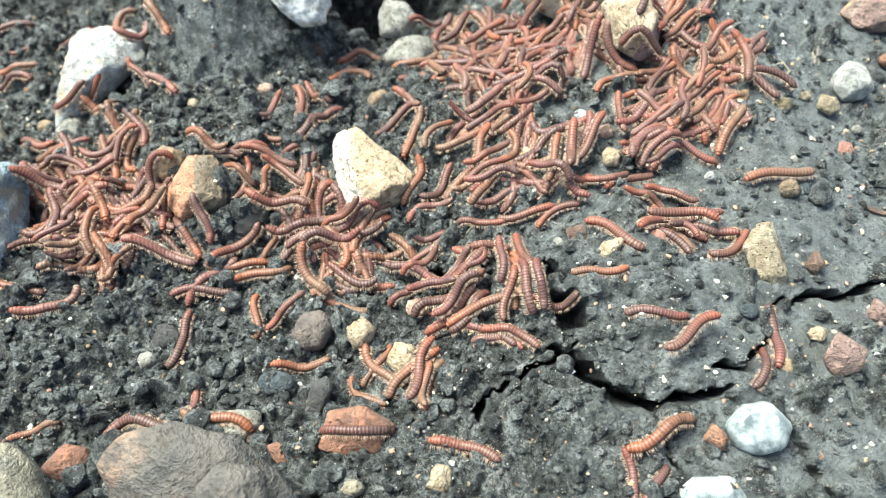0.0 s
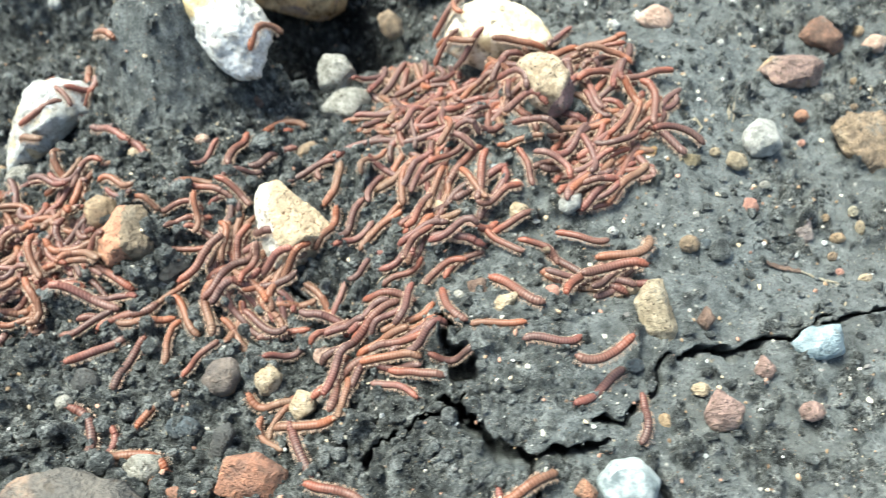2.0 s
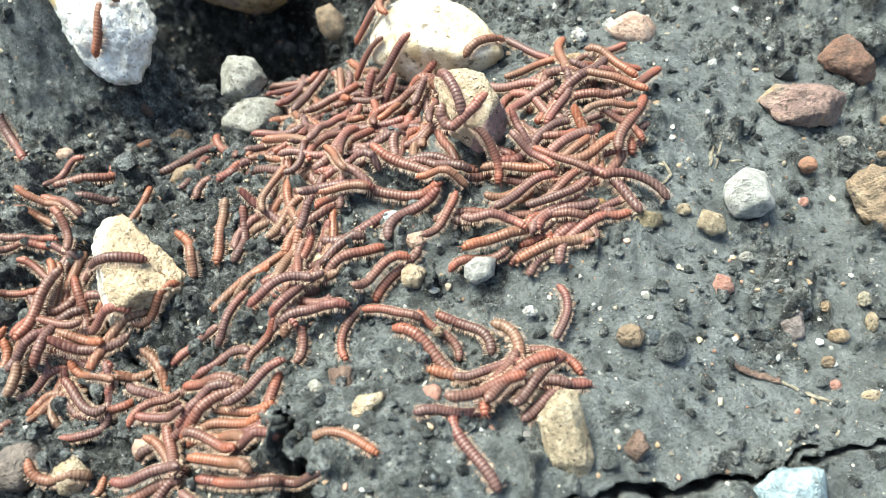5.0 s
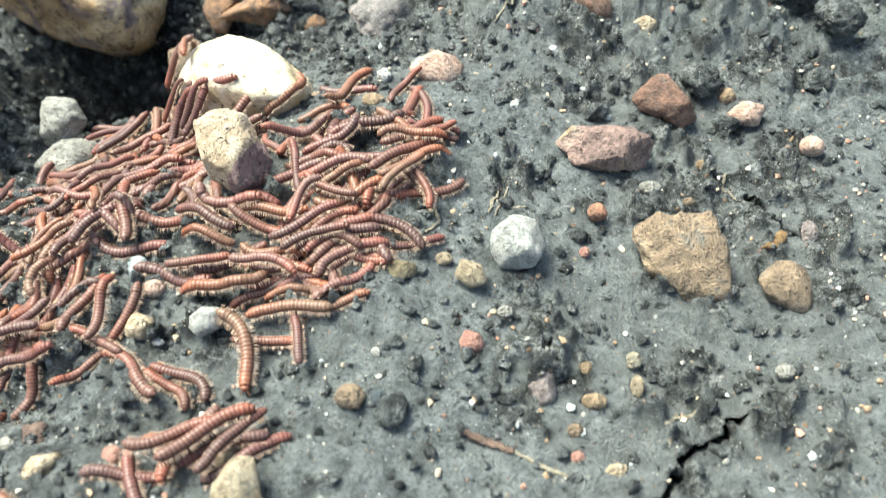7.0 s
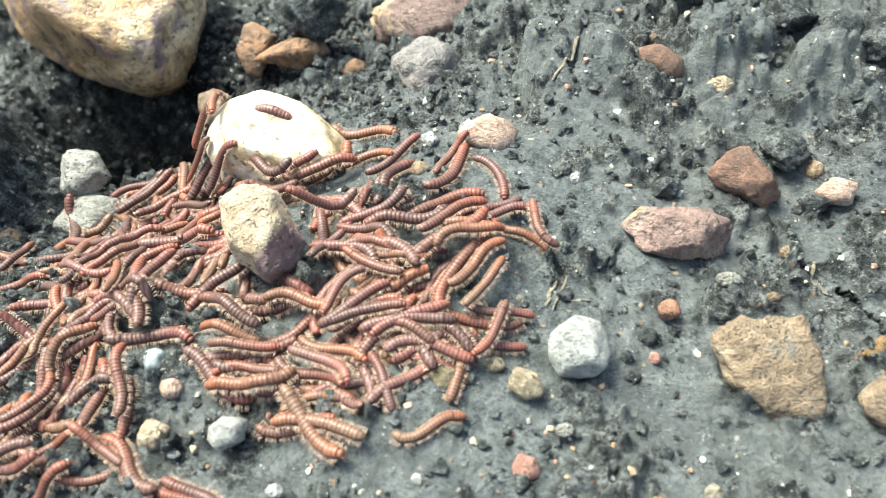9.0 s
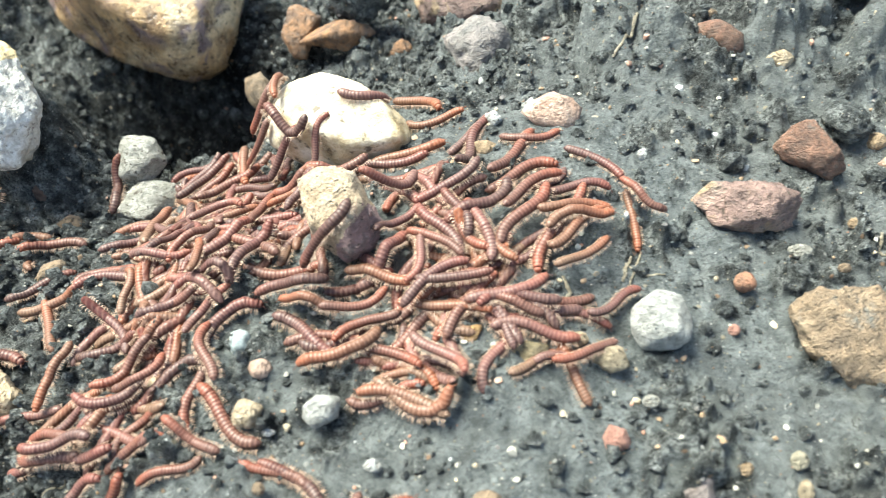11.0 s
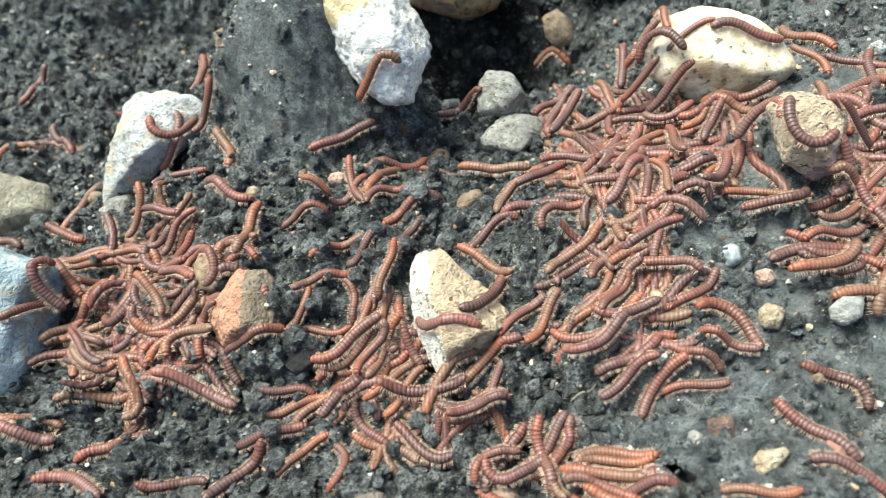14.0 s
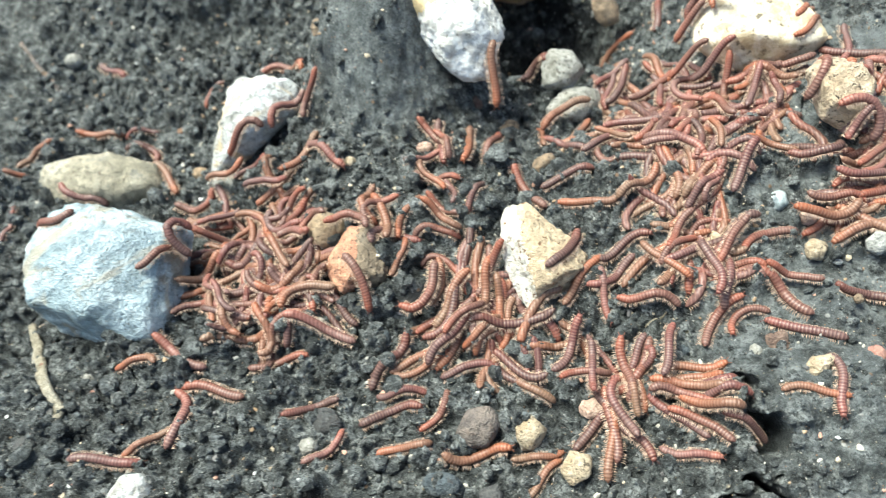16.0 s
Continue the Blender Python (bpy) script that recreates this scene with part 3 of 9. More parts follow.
stone("pebble", "small tan pebble", "tan", (0.2674, 0.3199, -0.0114), (42, 8, 6), ((-155, 3.7), (-110, 3.4), (-70, 3.4), (-25, 3.7), (25, 3.7), (70, 3.4), (110, 3.4), (155, 3.7)), 2.9, 3, 22)
stone("pebble", "small pink pebble", "pink", (0.2950, 0.2977, -0.0194), (42, 8, 6), ((-154, 4.5), (-109, 4), (-71, 4), (-26, 4.5), (26, 4.5), (71, 4), (109, 4), (154, 4.5)), 3.4, 3, 23)
stone("stone", "brown glossy stone", "red2", (0.2177, 0.3546, 0.0110), (42, 8, 6), ((-171, 7.4), (-135, 5.3), (-82, 7.4), (-7, 8.2), (58, 6.4), (97, 7.4)), 6.0, 3, 24)
stone("pebble", "cream pebble", "cream", (0.2007, 0.3473, 0.0090), (42, 8, 6), ((-153, 4.2), (-109, 3.6), (-71, 3.6), (-27, 4.2), (27, 4.2), (71, 3.6), (109, 3.6), (153, 4.2)), 3.1, 3, 25)
stone("pebble", "ochre-topped cream pebble", "ochre", (0.2140, 0.3692, 0.0119), (42, 8, 6), ((-150, 4.2), (-107, 3.4), (-73, 3.4), (-30, 4.2), (30, 4.2), (73, 3.4), (107, 3.4), (150, 4.2)), 2.8, 3, 26)
stone("pebble", "tiny tan pebble", "tan", (0.2090, 0.3450, 0.0065), (42, 8, 6), ((-154, 2.3), (-109, 2), (-71, 2), (-26, 2.3), (26, 2.3), (71, 2), (109, 2), (154, 2.3)), 1.7, 3, 27)
stone("flake", "whitish flake with ragged ends", "cream", (0.2395, 0.3494, 0.0039), (42, 8, 6), ((-126, 3.2), (-60, 3.4), (64, 3.5), (109, 3.7)), 1.4, 3, 28)
stone("stone", "dark grey rough stone", "slate", (0.2758, 0.3558, 0.0013), (42, 8, 6), ((-103, 5.1), (-58, 4.8), (22, 8.4), (96, 4.6), (144, 5.5)), 2.7, 3, 29)
stone("stone", "grey rounded stone", "blue", (0.3084, 0.3719, -0.0001), (42, 8, 6), ((-155, 6.3), (-110, 5.7), (-70, 5.7), (-25, 6.3), (25, 6.3), (70, 5.7), (110, 5.7), (155, 6.3)), 4.3, 3, 30)
stone("stone", "low grey-pink stone coated with mud", "mudstone", (0.1270, 0.3760, 0.0010), (30, 7, 4), ((-150, 13), (-95, 15), (-40, 12), (16, 13), (70, 12), (130, 13)), 9.0, 4, 31, 1.5, 14.0)
stone("boulder", "broad pink-tan boulder", "pink2", (0.1151, 0.4321, -0.0103), (39, 7, 4), ((-159, 24.5), (-101, 15.7), (-63, 14.7), (8, 25.1), (90, 16.1), (137, 18.6)), 9.7, 4, 32)
stone("stone", "orange-brown broken stone under wet soil", "orange", (0.0350, 0.4130, -0.0090), (39, 7, 4), ((-150, 9), (-95, 13), (-20, 8), (60, 12), (110, 13), (165, 8)), 8.0, 4, 33)
stone("stone", "long orange-brown slab below a soil clod", "orange", (0.0570, 0.4060, -0.0080), (39, 7, 4), ((-170, 24), (-100, 7), (-60, 8), (0, 23), (80, 7), (120, 8)), 8.0, 4, 147)
stone("clod", "rough dark soil clod resting on orange stones", "wetclod", (0.0640, 0.4220, 0.0050), (39, 7, 4), ((-160, 17), (-110, 14), (-50, 15), (0, 16), (50, 17), (110, 15), (150, 17)), 13.0, 4, 148, 2.4, 18.0)
stone("stone", "small ochre stone in the dark hollow", "ochre", (0.0171, 0.3860, -0.0222), (39, 7, 4), ((-173, 6.7), (-141, 7.1), (-78, 9), (0, 7.4), (45, 6.7), (114, 8.7)), 5.9, 3, 34)
stone("boulder", "very large tan and violet stained boulder", "tanbig", (-0.0578, 0.4404, 0.0034), (39, 7, 4), ((-150, 41.4), (-126, 34.7), (-114, 34.3), (-100, 40.8), (-66, 56.8), (-18, 58.8), (-5, 58.2), (34, 61.5), (90, 47.2), (121, 48.8)), 33.0, 5, 35, 0.6, 36.0)
stone("pebble", "small orange pebble", "orange", (0.0843, 0.4034, -0.0160), (39, 7, 4), ((-150, 5.9), (-107, 4.7), (-73, 4.7), (-30, 5.9), (30, 5.9), (73, 4.7), (107, 4.7), (150, 5.9)), 3.4, 3, 36)
stone("stone", "tan flat leaf-shaped stone chip", "ochre", (-0.0237, 0.2617, -0.0046), (36, 7, 2), ((-101, 7.2), (-42, 3.4), (27, 7.4), (113, 4.5), (156, 4)), 3.5, 3, 37)
stone("stone", "small ochre stone", "ochre", (-0.0378, 0.2965, -0.0141), (36, 7, 2), ((-117, 3.7), (-80, 3.5), (-6, 5.9), (77, 3.6), (127, 2.8)), 2.9, 3, 38)
stone("pebble", "small cream pebble with an orange side", "cream", (0.0385, 0.2129, 0.0001), (36, 7, 2), ((-156, 3.3), (-74, 4.4), (0, 3.2), (59, 4), (155, 2.5)), 2.9, 3, 39)
stone("pebble", "cream angular pebble", "cream", (0.0729, 0.2045, 0.0036), (41, 9, 6), ((-175, 4.3), (-98, 4.3), (-24, 3.3), (65, 3.5), (135, 4.4)), 3.5, 3, 40)
stone("pebble", "pinkish white rough pebble", "white2", (0.0945, 0.2047, 0.0047), (41, 9, 6), ((-173, 5.4), (-121, 4.8), (-63, 3.7), (-7, 5), (87, 4.7), (128, 4.6)), 3.8, 3, 41)
stone("pebble", "translucent grey-white quartz pebble", "quartz", (0.0644, 0.2266, 0.0051), (41, 9, 6), ((-159, 3.8), (-114, 4), (-66, 4), (-21, 3.8), (21, 3.8), (66, 4), (114, 4), (159, 3.8)), 3.3, 3, 42)
stone("pebble", "pale orange pebble", "pink", (0.0730, 0.2180, 0.0048), (41, 9, 6), ((-155, 3.4), (-110, 3.1), (-70, 3.1), (-25, 3.4), (25, 3.4), (70, 3.1), (110, 3.1), (155, 3.4)), 2.6, 3, 43)
stone("pebble", "salmon pink pebble on mud", "salmon", (0.1739, 0.2054, -0.0084), (41, 9, 6), ((-171, 4.1), (-100, 3.7), (-68, 3.7), (18, 3.2), (73, 3), (153, 3.7)), 3.0, 3, 44)
stone("pebble", "tan and orange pebble on mud", "ochre", (0.1406, 0.1840, -0.0037), (41, 7, 4), ((-154, 4.2), (-110, 3.8), (-70, 3.8), (-26, 4.2), (26, 4.2), (70, 3.8), (110, 3.8), (154, 4.2)), 3.2, 3, 45)
stone("pebble", "dark blue-grey pebble", "slate", (0.1480, 0.1847, -0.0060), (41, 7, 4), ((-155, 2.8), (-110, 2.6), (-70, 2.6), (-25, 2.8), (25, 2.8), (70, 2.6), (110, 2.6), (155, 2.8)), 1.7, 3, 46)
stone("pebble", "lilac-grey pointed pebble", "purple2", (0.1945, 0.1938, -0.0147), (41, 7, 4), ((-156, 4.1), (-68, 6), (9, 3.8), (133, 3.3)), 3.7, 3, 47)
stone("pebble", "tan speckled pebble", "tan", (0.2093, 0.1912, -0.0192), (41, 7, 4), ((-144, 3.6), (-103, 2.5), (-77, 2.5), (-36, 3.6), (36, 3.6), (77, 2.5), (103, 2.5), (144, 3.6)), 1.8, 3, 48)
stone("stone", "layered beige stone standing on edge in mud", "beige", (0.1182, 0.1492, -0.0007), (38, 3, -5), ((-163, 6.8), (-132, 7.8), (-27, 10.2), (18, 6.5), (95, 14), (148, 10.1)), 5.2, 4, 49)
stone("pebble", "small beige pebble", "beige", (0.1108, 0.1636, -0.0021), (38, 3, -5), ((-144, 4.1), (-103, 2.8), (-77, 2.8), (-36, 4.1), (36, 4.1), (77, 2.8), (103, 2.8), (144, 4.1)), 2.3, 3, 50)
stone("stone", "brown square-edged chip", "brown", (0.0517, 0.1685, -0.0007), (38, 3, -5), ((-169, 3.5), (-77, 4.8), (7, 3.8), (102, 4.7)), 2.6, 3, 51)
stone("pebble", "grey-green oval pebble", "grey", (0.0437, 0.1660, -0.0018), (38, 3, -5), ((-163, 3.2), (-119, 3.9), (-61, 3.9), (-17, 3.2), (17, 3.2), (61, 3.9), (119, 3.9), (163, 3.2)), 2.7, 3, 52)
stone("stone", "pale lemon-grey flat stone", "cream", (0.0612, 0.1570, 0.0036), (38, 3, -5), ((-135, 6.1), (-48, 2.6), (-23, 3.5), (101, 4.7), (150, 4.4)), 3.6, 3, 53)
stone("stone", "cream angular stone in crumbly soil", "cream", (-0.0348, 0.1463, -0.0166), (38, 3, -5), ((-162, 5), (-79, 6.6), (-23, 5), (50, 5.2), (129, 6)), 4.9, 3, 54)
stone("stone", "dark rust-spotted stone in crumbly soil", "darkrust", (-0.0532, 0.1486, -0.0154), (38, 3, -5), ((-138, 8.3), (-77, 7.8), (-27, 7.1), (34, 8.6), (104, 7.4), (153, 6.9)), 6.1, 3, 55)
stone("stone", "pale stone with a tan side under millipedes", "cream", (-0.0200, 0.1323, -0.0150), (38, 3, -5), ((-149, 5), (-54, 4.4), (0, 5.7), (79, 6.2), (151, 4.9)), 4.6, 3, 56)
stone("stone", "pale pinkish stone under millipedes", "pink", (-0.0120, 0.1539, -0.0153), (38, 3, -5), ((-151, 4.8), (-107, 3.9), (-73, 3.9), (-29, 4.8), (29, 4.8), (73, 3.9), (107, 3.9), (151, 4.8)), 2.9, 3, 57)
stone("pebble", "pale grey round pebble", "grey", (-0.1163, 0.1433, -0.0153), (38, 3, -5), ((-156, 3.7), (-111, 3.5), (-69, 3.5), (-24, 3.7), (24, 3.7), (69, 3.5), (111, 3.5), (156, 3.7)), 3.4, 3, 58)
stone("pebble", "dark soil-coated pebble", "darkgrey", (-0.1107, 0.1522, -0.0153), (38, 3, -5), ((-148, 5.8), (-105, 4.4), (-75, 4.4), (-32, 5.8), (32, 5.8), (75, 4.4), (105, 4.4), (148, 5.8)), 3.2, 3, 59)
stone("pebble", "dark grey oval pebble", "slate", (-0.0665, 0.1285, -0.0167), (38, 3, -5), ((-148, 6.4), (-105, 4.8), (-75, 4.8), (-32, 6.4), (32, 6.4), (75, 4.8), (105, 4.8), (148, 6.4)), 3.5, 3, 60)
stone("stone", "dark elongated stone coated in soil", "darkgrey", (-0.0504, 0.1206, -0.0164), (38, 3, -5), ((-131, 8.4), (-57, 5.9), (-22, 3.7), (37, 7.4), (121, 6.2), (165, 4)), 4.1, 3, 61)
stone("stone", "grey-white crumbly stone", "grey", (-0.0792, 0.1125, -0.0154), (38, 3, -5), ((-138, 6.8), (-106, 5.5), (-54, 6.1), (8, 8.9), (90, 6.2), (137, 6.7)), 4.3, 3, 62)
stone("stone", "flat terracotta-red stone", "terracotta", (-0.0359, 0.1051, -0.0130), (38, 3, -5), ((-108, 10.2), (-84, 8.8), (-18, 12.6), (58, 8.8), (101, 8.8), (165, 11.8)), 4.2, 4, 63)
stone("stone", "rounded translucent white quartz stone", "quartz", (0.0941, 0.0867, -0.0022), (38, 3, -5), ((-157, 10.3), (-113, 9), (-73, 8.5), (-17, 10.5), (45, 9.1), (98, 8.7), (143, 9.4)), 7.4, 4, 64, 0.6, 16.0)
stone("stone", "small red-brown stone beside the quartz", "red", (0.0796, 0.0844, -0.0010), (38, 3, -5), ((-132, 2.8), (-23, 3.9), (45, 3.2), (147, 3.7)), 3.0, 3, 65)
stone("stone", "blue-grey rounded stone", "blue", (0.1803, 0.1395, -0.0158), (38, 3, -5), ((-125, 8), (-75, 7), (12, 9.9), (99, 6.5), (141, 7.4)), 6.4, 3, 66)
stone("pebble", "small pink-grey stone", "pink2", (0.1555, 0.1296, -0.0124), (38, 3, -5), ((-112, 4.1), (-23, 4.3), (43, 3), (155, 3)), 3.1, 3, 67)
stone("stone", "pinkish stone half sunk in mud", "pink2", (0.1338, 0.1111, -0.0064), (38, 3, -5), ((-154, 7.3), (-80, 7.5), (-16, 6.7), (58, 5.4), (155, 6.2)), 3.7, 3, 68)
stone("pebble", "pale chip on mud", "cream", (0.1282, 0.1203, -0.0072), (38, 3, -5), ((-152, 3.3), (-108, 2.7), (-72, 2.7), (-28, 3.3), (28, 3.3), (72, 2.7), (108, 2.7), (152, 3.3)), 1.7, 3, 69)
stone("pebble", "pink-grey sunken stone", "pink2", (0.1684, 0.1123, -0.0168), (38, 3, -5), ((-154, 4.5), (-109, 3.9), (-71, 3.9), (-26, 4.5), (26, 4.5), (71, 3.9), (109, 3.9), (154, 4.5)), 2.5, 3, 70)
stone("pebble", "dark red pointed pebble", "brown", (0.1382, 0.1497, -0.0067), (38, 3, -5), ((-135, 3.8), (-33, 3.5), (30, 3.3), (149, 2.6)), 3.2, 3, 71)
stone("pebble", "small pale pebble", "grey", (0.0805, 0.1359, 0.0020), (38, 3, -5), ((-160, 2.4), (-116, 2.6), (-64, 2.6), (-20, 2.4), (20, 2.4), (64, 2.6), (116, 2.6), (160, 2.4)), 2.0, 3, 72)
stone("pebble", "dark blue pebble in mud", "slate", (0.1062, 0.1302, -0.0032), (38, 3, -5), ((-152, 3.3), (-108, 2.8), (-72, 2.8), (-28, 3.3), (28, 3.3), (72, 2.8), (108, 2.8), (152, 3.3)), 1.8, 3, 73)
stone("pebble", "narrow cream pebble", "cream", (0.0226, 0.1039, -0.0042), (38, 3, -5), ((-168, 1.7), (-128, 2.6), (-52, 2.6), (-12, 1.7), (12, 1.7), (52, 2.6), (128, 2.6), (168, 1.7)), 1.4, 3, 74)
stone("pebble", "small yellow-grey pebble", "olive", (0.0480, 0.0944, -0.0024), (38, 3, -5), ((-150, 3), (-107, 2.4), (-73, 2.4), (-30, 3), (30, 3), (73, 2.4), (107, 2.4), (150, 3)), 1.7, 3, 75)
stone("pebble", "small orange pebble", "orange", (0.0322, 0.0883, -0.0048), (38, 3, -5), ((-154, 2.6), (-110, 2.3), (-70, 2.3), (-26, 2.6), (26, 2.6), (70, 2.3), (110, 2.3), (154, 2.6)), 1.7, 3, 76)
stone("pebble", "small tan pebble", "tan", (0.1120, 0.1084, -0.0056), (38, 3, -5), ((-161, 2.6), (-117, 3), (-63, 3), (-19, 2.6), (19, 2.6), (63, 3), (117, 3), (161, 2.6)), 2.0, 3, 77)
stone("pebble", "small pink pebble in crumbs", "pink2", (-0.0662, 0.1203, -0.0179), (38, 3, -5), ((-156, 2.1), (-111, 2), (-69, 2), (-24, 2.1), (24, 2.1), (69, 2), (111, 2), (156, 2.1)), 1.7, 3, 78)
stone("pebble", "red-brown pebble in crumbs", "red", (-0.0754, 0.1091, -0.0171), (38, 3, -5), ((-153, 3.1), (-109, 2.7), (-71, 2.7), (-27, 3.1), (27, 3.1), (71, 2.7), (109, 2.7), (153, 3.1)), 2.0, 3, 79)
stone("stone", "cream knobbly stone", "cream", (-0.0099, 0.0846, -0.0115), (37, 4, -5), ((-120, 4.5), (-67, 4.9), (4, 5.1), (81, 5.1), (148, 3.4)), 3.7, 3, 80)
stone("pebble", "pale pebble", "olive", (-0.0375, 0.0842, -0.0105), (37, 4, -5), ((-153, 3.5), (-109, 3), (-71, 3), (-27, 3.5), (27, 3.5), (71, 3), (109, 3), (153, 3.5)), 2.5, 3, 81)
stone("stone", "reddish sunken stone", "terracotta", (-0.0625, 0.1005, -0.0160), (37, 4, -5), ((-134, 3.4), (-72, 4.1), (19, 6.5), (86, 4.2), (112, 5.3)), 2.2, 3, 82)
stone("boulder", "soil-coated boulder with reddish rim", "soilrock", (-0.0818, 0.0842, 0.0099), (37, 4, -5), ((-90, 18.5), (-61, 22.8), (36, 21.9), (49, 18.6), (78, 16.4), (107, 20.2), (144, 28.7), (-180, 32.7)), 9.2, 4, 83)
stone("stone", "rust-red stone lying before the soil-coated boulder", "soilrock", (-0.0661, 0.0738, 0.0236), (37, 4, -5), ((-119, 9.7), (-63, 8), (8, 10.1), (79, 9.1), (135, 9.6), (-180, 10.7)), 5.0, 3, 84)
stone("boulder", "pale tan boulder", "olive", (-0.1461, 0.0896, 0.0059), (37, 4, -5), ((-90, 16.1), (-23, 16.1), (21, 13.5), (49, 13.4), (102, 15.4), (-180, 15.9)), 8.0, 3, 85)
stone("stone", "tan sandy stone", "terracotta", (-0.1359, 0.1030, -0.0104), (37, 4, -5), ((-135, 7.5), (-81, 6.6), (9, 8.2), (84, 7), (138, 5.9)), 3.6, 3, 86)
stone("stone", "pale sunken quartz stone", "quartz", (0.0749, 0.0666, -0.0045), (37, 4, -5), ((-139, 10.2), (-97, 7), (-45, 9.5), (51, 9.6), (92, 7.6), (134, 10.4)), 3.9, 3, 87, 0.8, 14.0)
stone("pebble", "white round pebble", "white", (-0.1771, 0.1248, -0.0071), (35, 8, 1), ((-119, 6.2), (-47, 7), (28, 7.9), (98, 7.3), (150, 7.1)), 6.4, 3, 88)
stone("pebble", "pale grey pebble", "grey", (-0.1177, 0.1936, -0.0131), (35, 8, 1), ((-159, 3.2), (-114, 3.4), (-66, 3.4), (-21, 3.2), (21, 3.2), (66, 3.4), (114, 3.4), (159, 3.2)), 2.8, 3, 89)
stone("pebble", "grey upright pebble", "slate", (-0.0905, 0.1864, -0.0146), (35, 8, 1), ((-167, 2.4), (-126, 3.5), (-54, 3.5), (-13, 2.4), (13, 2.4), (54, 3.5), (126, 3.5), (167, 2.4)), 2.0, 3, 90)
stone("clod", "wet black clod", "blackclod", (-0.0793, 0.2006, -0.0089), (35, 8, 1), ((-117, 6.8), (-56, 4.7), (18, 8.1), (101, 5.4), (146, 5.1)), 4.8, 3, 91)
stone("pebble", "white chip on the wet clod", "white", (-0.0846, 0.1974, -0.0127), (35, 8, 1), ((-147, 2.1), (-105, 1.5), (-75, 1.5), (-33, 2.1), (33, 2.1), (75, 1.5), (105, 1.5), (147, 2.1)), 1.2, 3, 92)
stone("pebble", "small grey chip", "grey", (0.0078, 0.1978, -0.0095), (35, 8, 1), ((-148, 2.8), (-105, 2.1), (-75, 2.1), (-32, 2.8), (32, 2.8), (75, 2.1), (105, 2.1), (148, 2.8)), 1.5, 3, 93)
stone("pebble", "tan pebble", "tan", (-0.1950, 0.2924, -0.0245), (35, 8, 1), ((-153, 4.1), (-109, 3.5), (-71, 3.5), (-27, 4.1), (27, 4.1), (71, 3.5), (109, 3.5), (153, 4.1)), 3.0, 3, 94)
stone("pebble", "orange pebble", "orange", (-0.2133, 0.3276, -0.0289), (35, 8, 1), ((-148, 3.9), (-105, 3), (-75, 3), (-32, 3.9), (32, 3.9), (75, 3), (105, 3), (148, 3.9)), 2.5, 3, 95)
stone("pebble", "white pebble by the soil mound", "cream", (-0.1092, 0.2709, -0.0019), (35, 8, 1), ((-156, 2.8), (-111, 2.6), (-69, 2.6), (-24, 2.8), (24, 2.8), (69, 2.6), (111, 2.6), (156, 2.8)), 2.3, 3, 96)
stone("pebble", "pale pink pebble by the soil mound", "pink", (-0.0749, 0.2749, -0.0010), (35, 8, 1), ((-151, 3.6), (-107, 2.9), (-73, 2.9), (-29, 3.6), (29, 3.6), (73, 2.9), (107, 2.9), (151, 3.6)), 2.4, 3, 97)
stone("pebble", "yellowish pebble on the mound's rim", "ochre", (-0.1207, 0.3248, 0.0313), (35, 8, 1), ((-164, 3.8), (-121, 4.9), (-59, 4.9), (-16, 3.8), (16, 3.8), (59, 4.9), (121, 4.9), (164, 3.8)), 3.1, 3, 98)
stone("pebble", "pale blue-grey pebble", "grey", (-0.3074, 0.4047, -0.0339), (35, 8, 1), ((-152, 5.6), (-108, 4.7), (-72, 4.7), (-28, 5.6), (28, 5.6), (72, 4.7), (108, 4.7), (152, 5.6)), 4.0, 3, 99)
stone("pebble", "small pink pebble", "salmon", (0.0803, 0.1615, 0.0036), (35, 8, 1), ((-158, 3.1), (-112, 3.1), (-68, 3.1), (-22, 3.1), (22, 3.1), (68, 3.1), (112, 3.1), (158, 3.1)), 2.7, 3, 100)
stone("stone", "small brown stone by the hollow", "brown", (-0.0521, 0.3082, -0.0073), (35, 8, 1), ((-160, 4.1), (-115, 4.4), (-65, 4.4), (-20, 4.1), (20, 4.1), (65, 4.4), (115, 4.4), (160, 4.1)), 3.0, 3, 101)
stone("leaf_scrap", "curled tan dead leaf scrap", "leaf", (0.1338, 0.2294, 0.0055), (41, 9, 6), ((-106, 2.8), (-29, 2.5), (99, 2.5), (142, 2.6)), 1.2, 3, 102)
stone("seed_husk", "dry striped seed husk", "husk", (0.1513, 0.2259, 0.0016), (41, 9, 6), ((-159, 5.2), (-102, 3.2), (-73, 3.4), (18, 5), (79, 3), (126, 3.8)), 2.1, 4, 103)
stone("stone", "rough beige crumbly pebble", "beige", (0.1731, 0.2271, -0.0027), (41, 9, 6), ((-122, 4.1), (-72, 4.5), (24, 4.1), (76, 3.8), (158, 4.9)), 2.4, 3, 104)
stone("pebble", "pale beige pebble beside the seed husk", "beige", (0.1644, 0.2320, -0.0009), (41, 9, 6), ((-152, 2.6), (-108, 2.2), (-72, 2.2), (-28, 2.6), (28, 2.6), (72, 2.2), (108, 2.2), (152, 2.6)), 1.4, 3, 105)
stone("pebble", "tiny white pebble", "white", (0.1550, 0.2533, 0.0037), (41, 9, 6), ((-150, 1.6), (-107, 1.3), (-73, 1.3), (-30, 1.6), (30, 1.6), (73, 1.3), (107, 1.3), (150, 1.6)), 1.2, 3, 106)
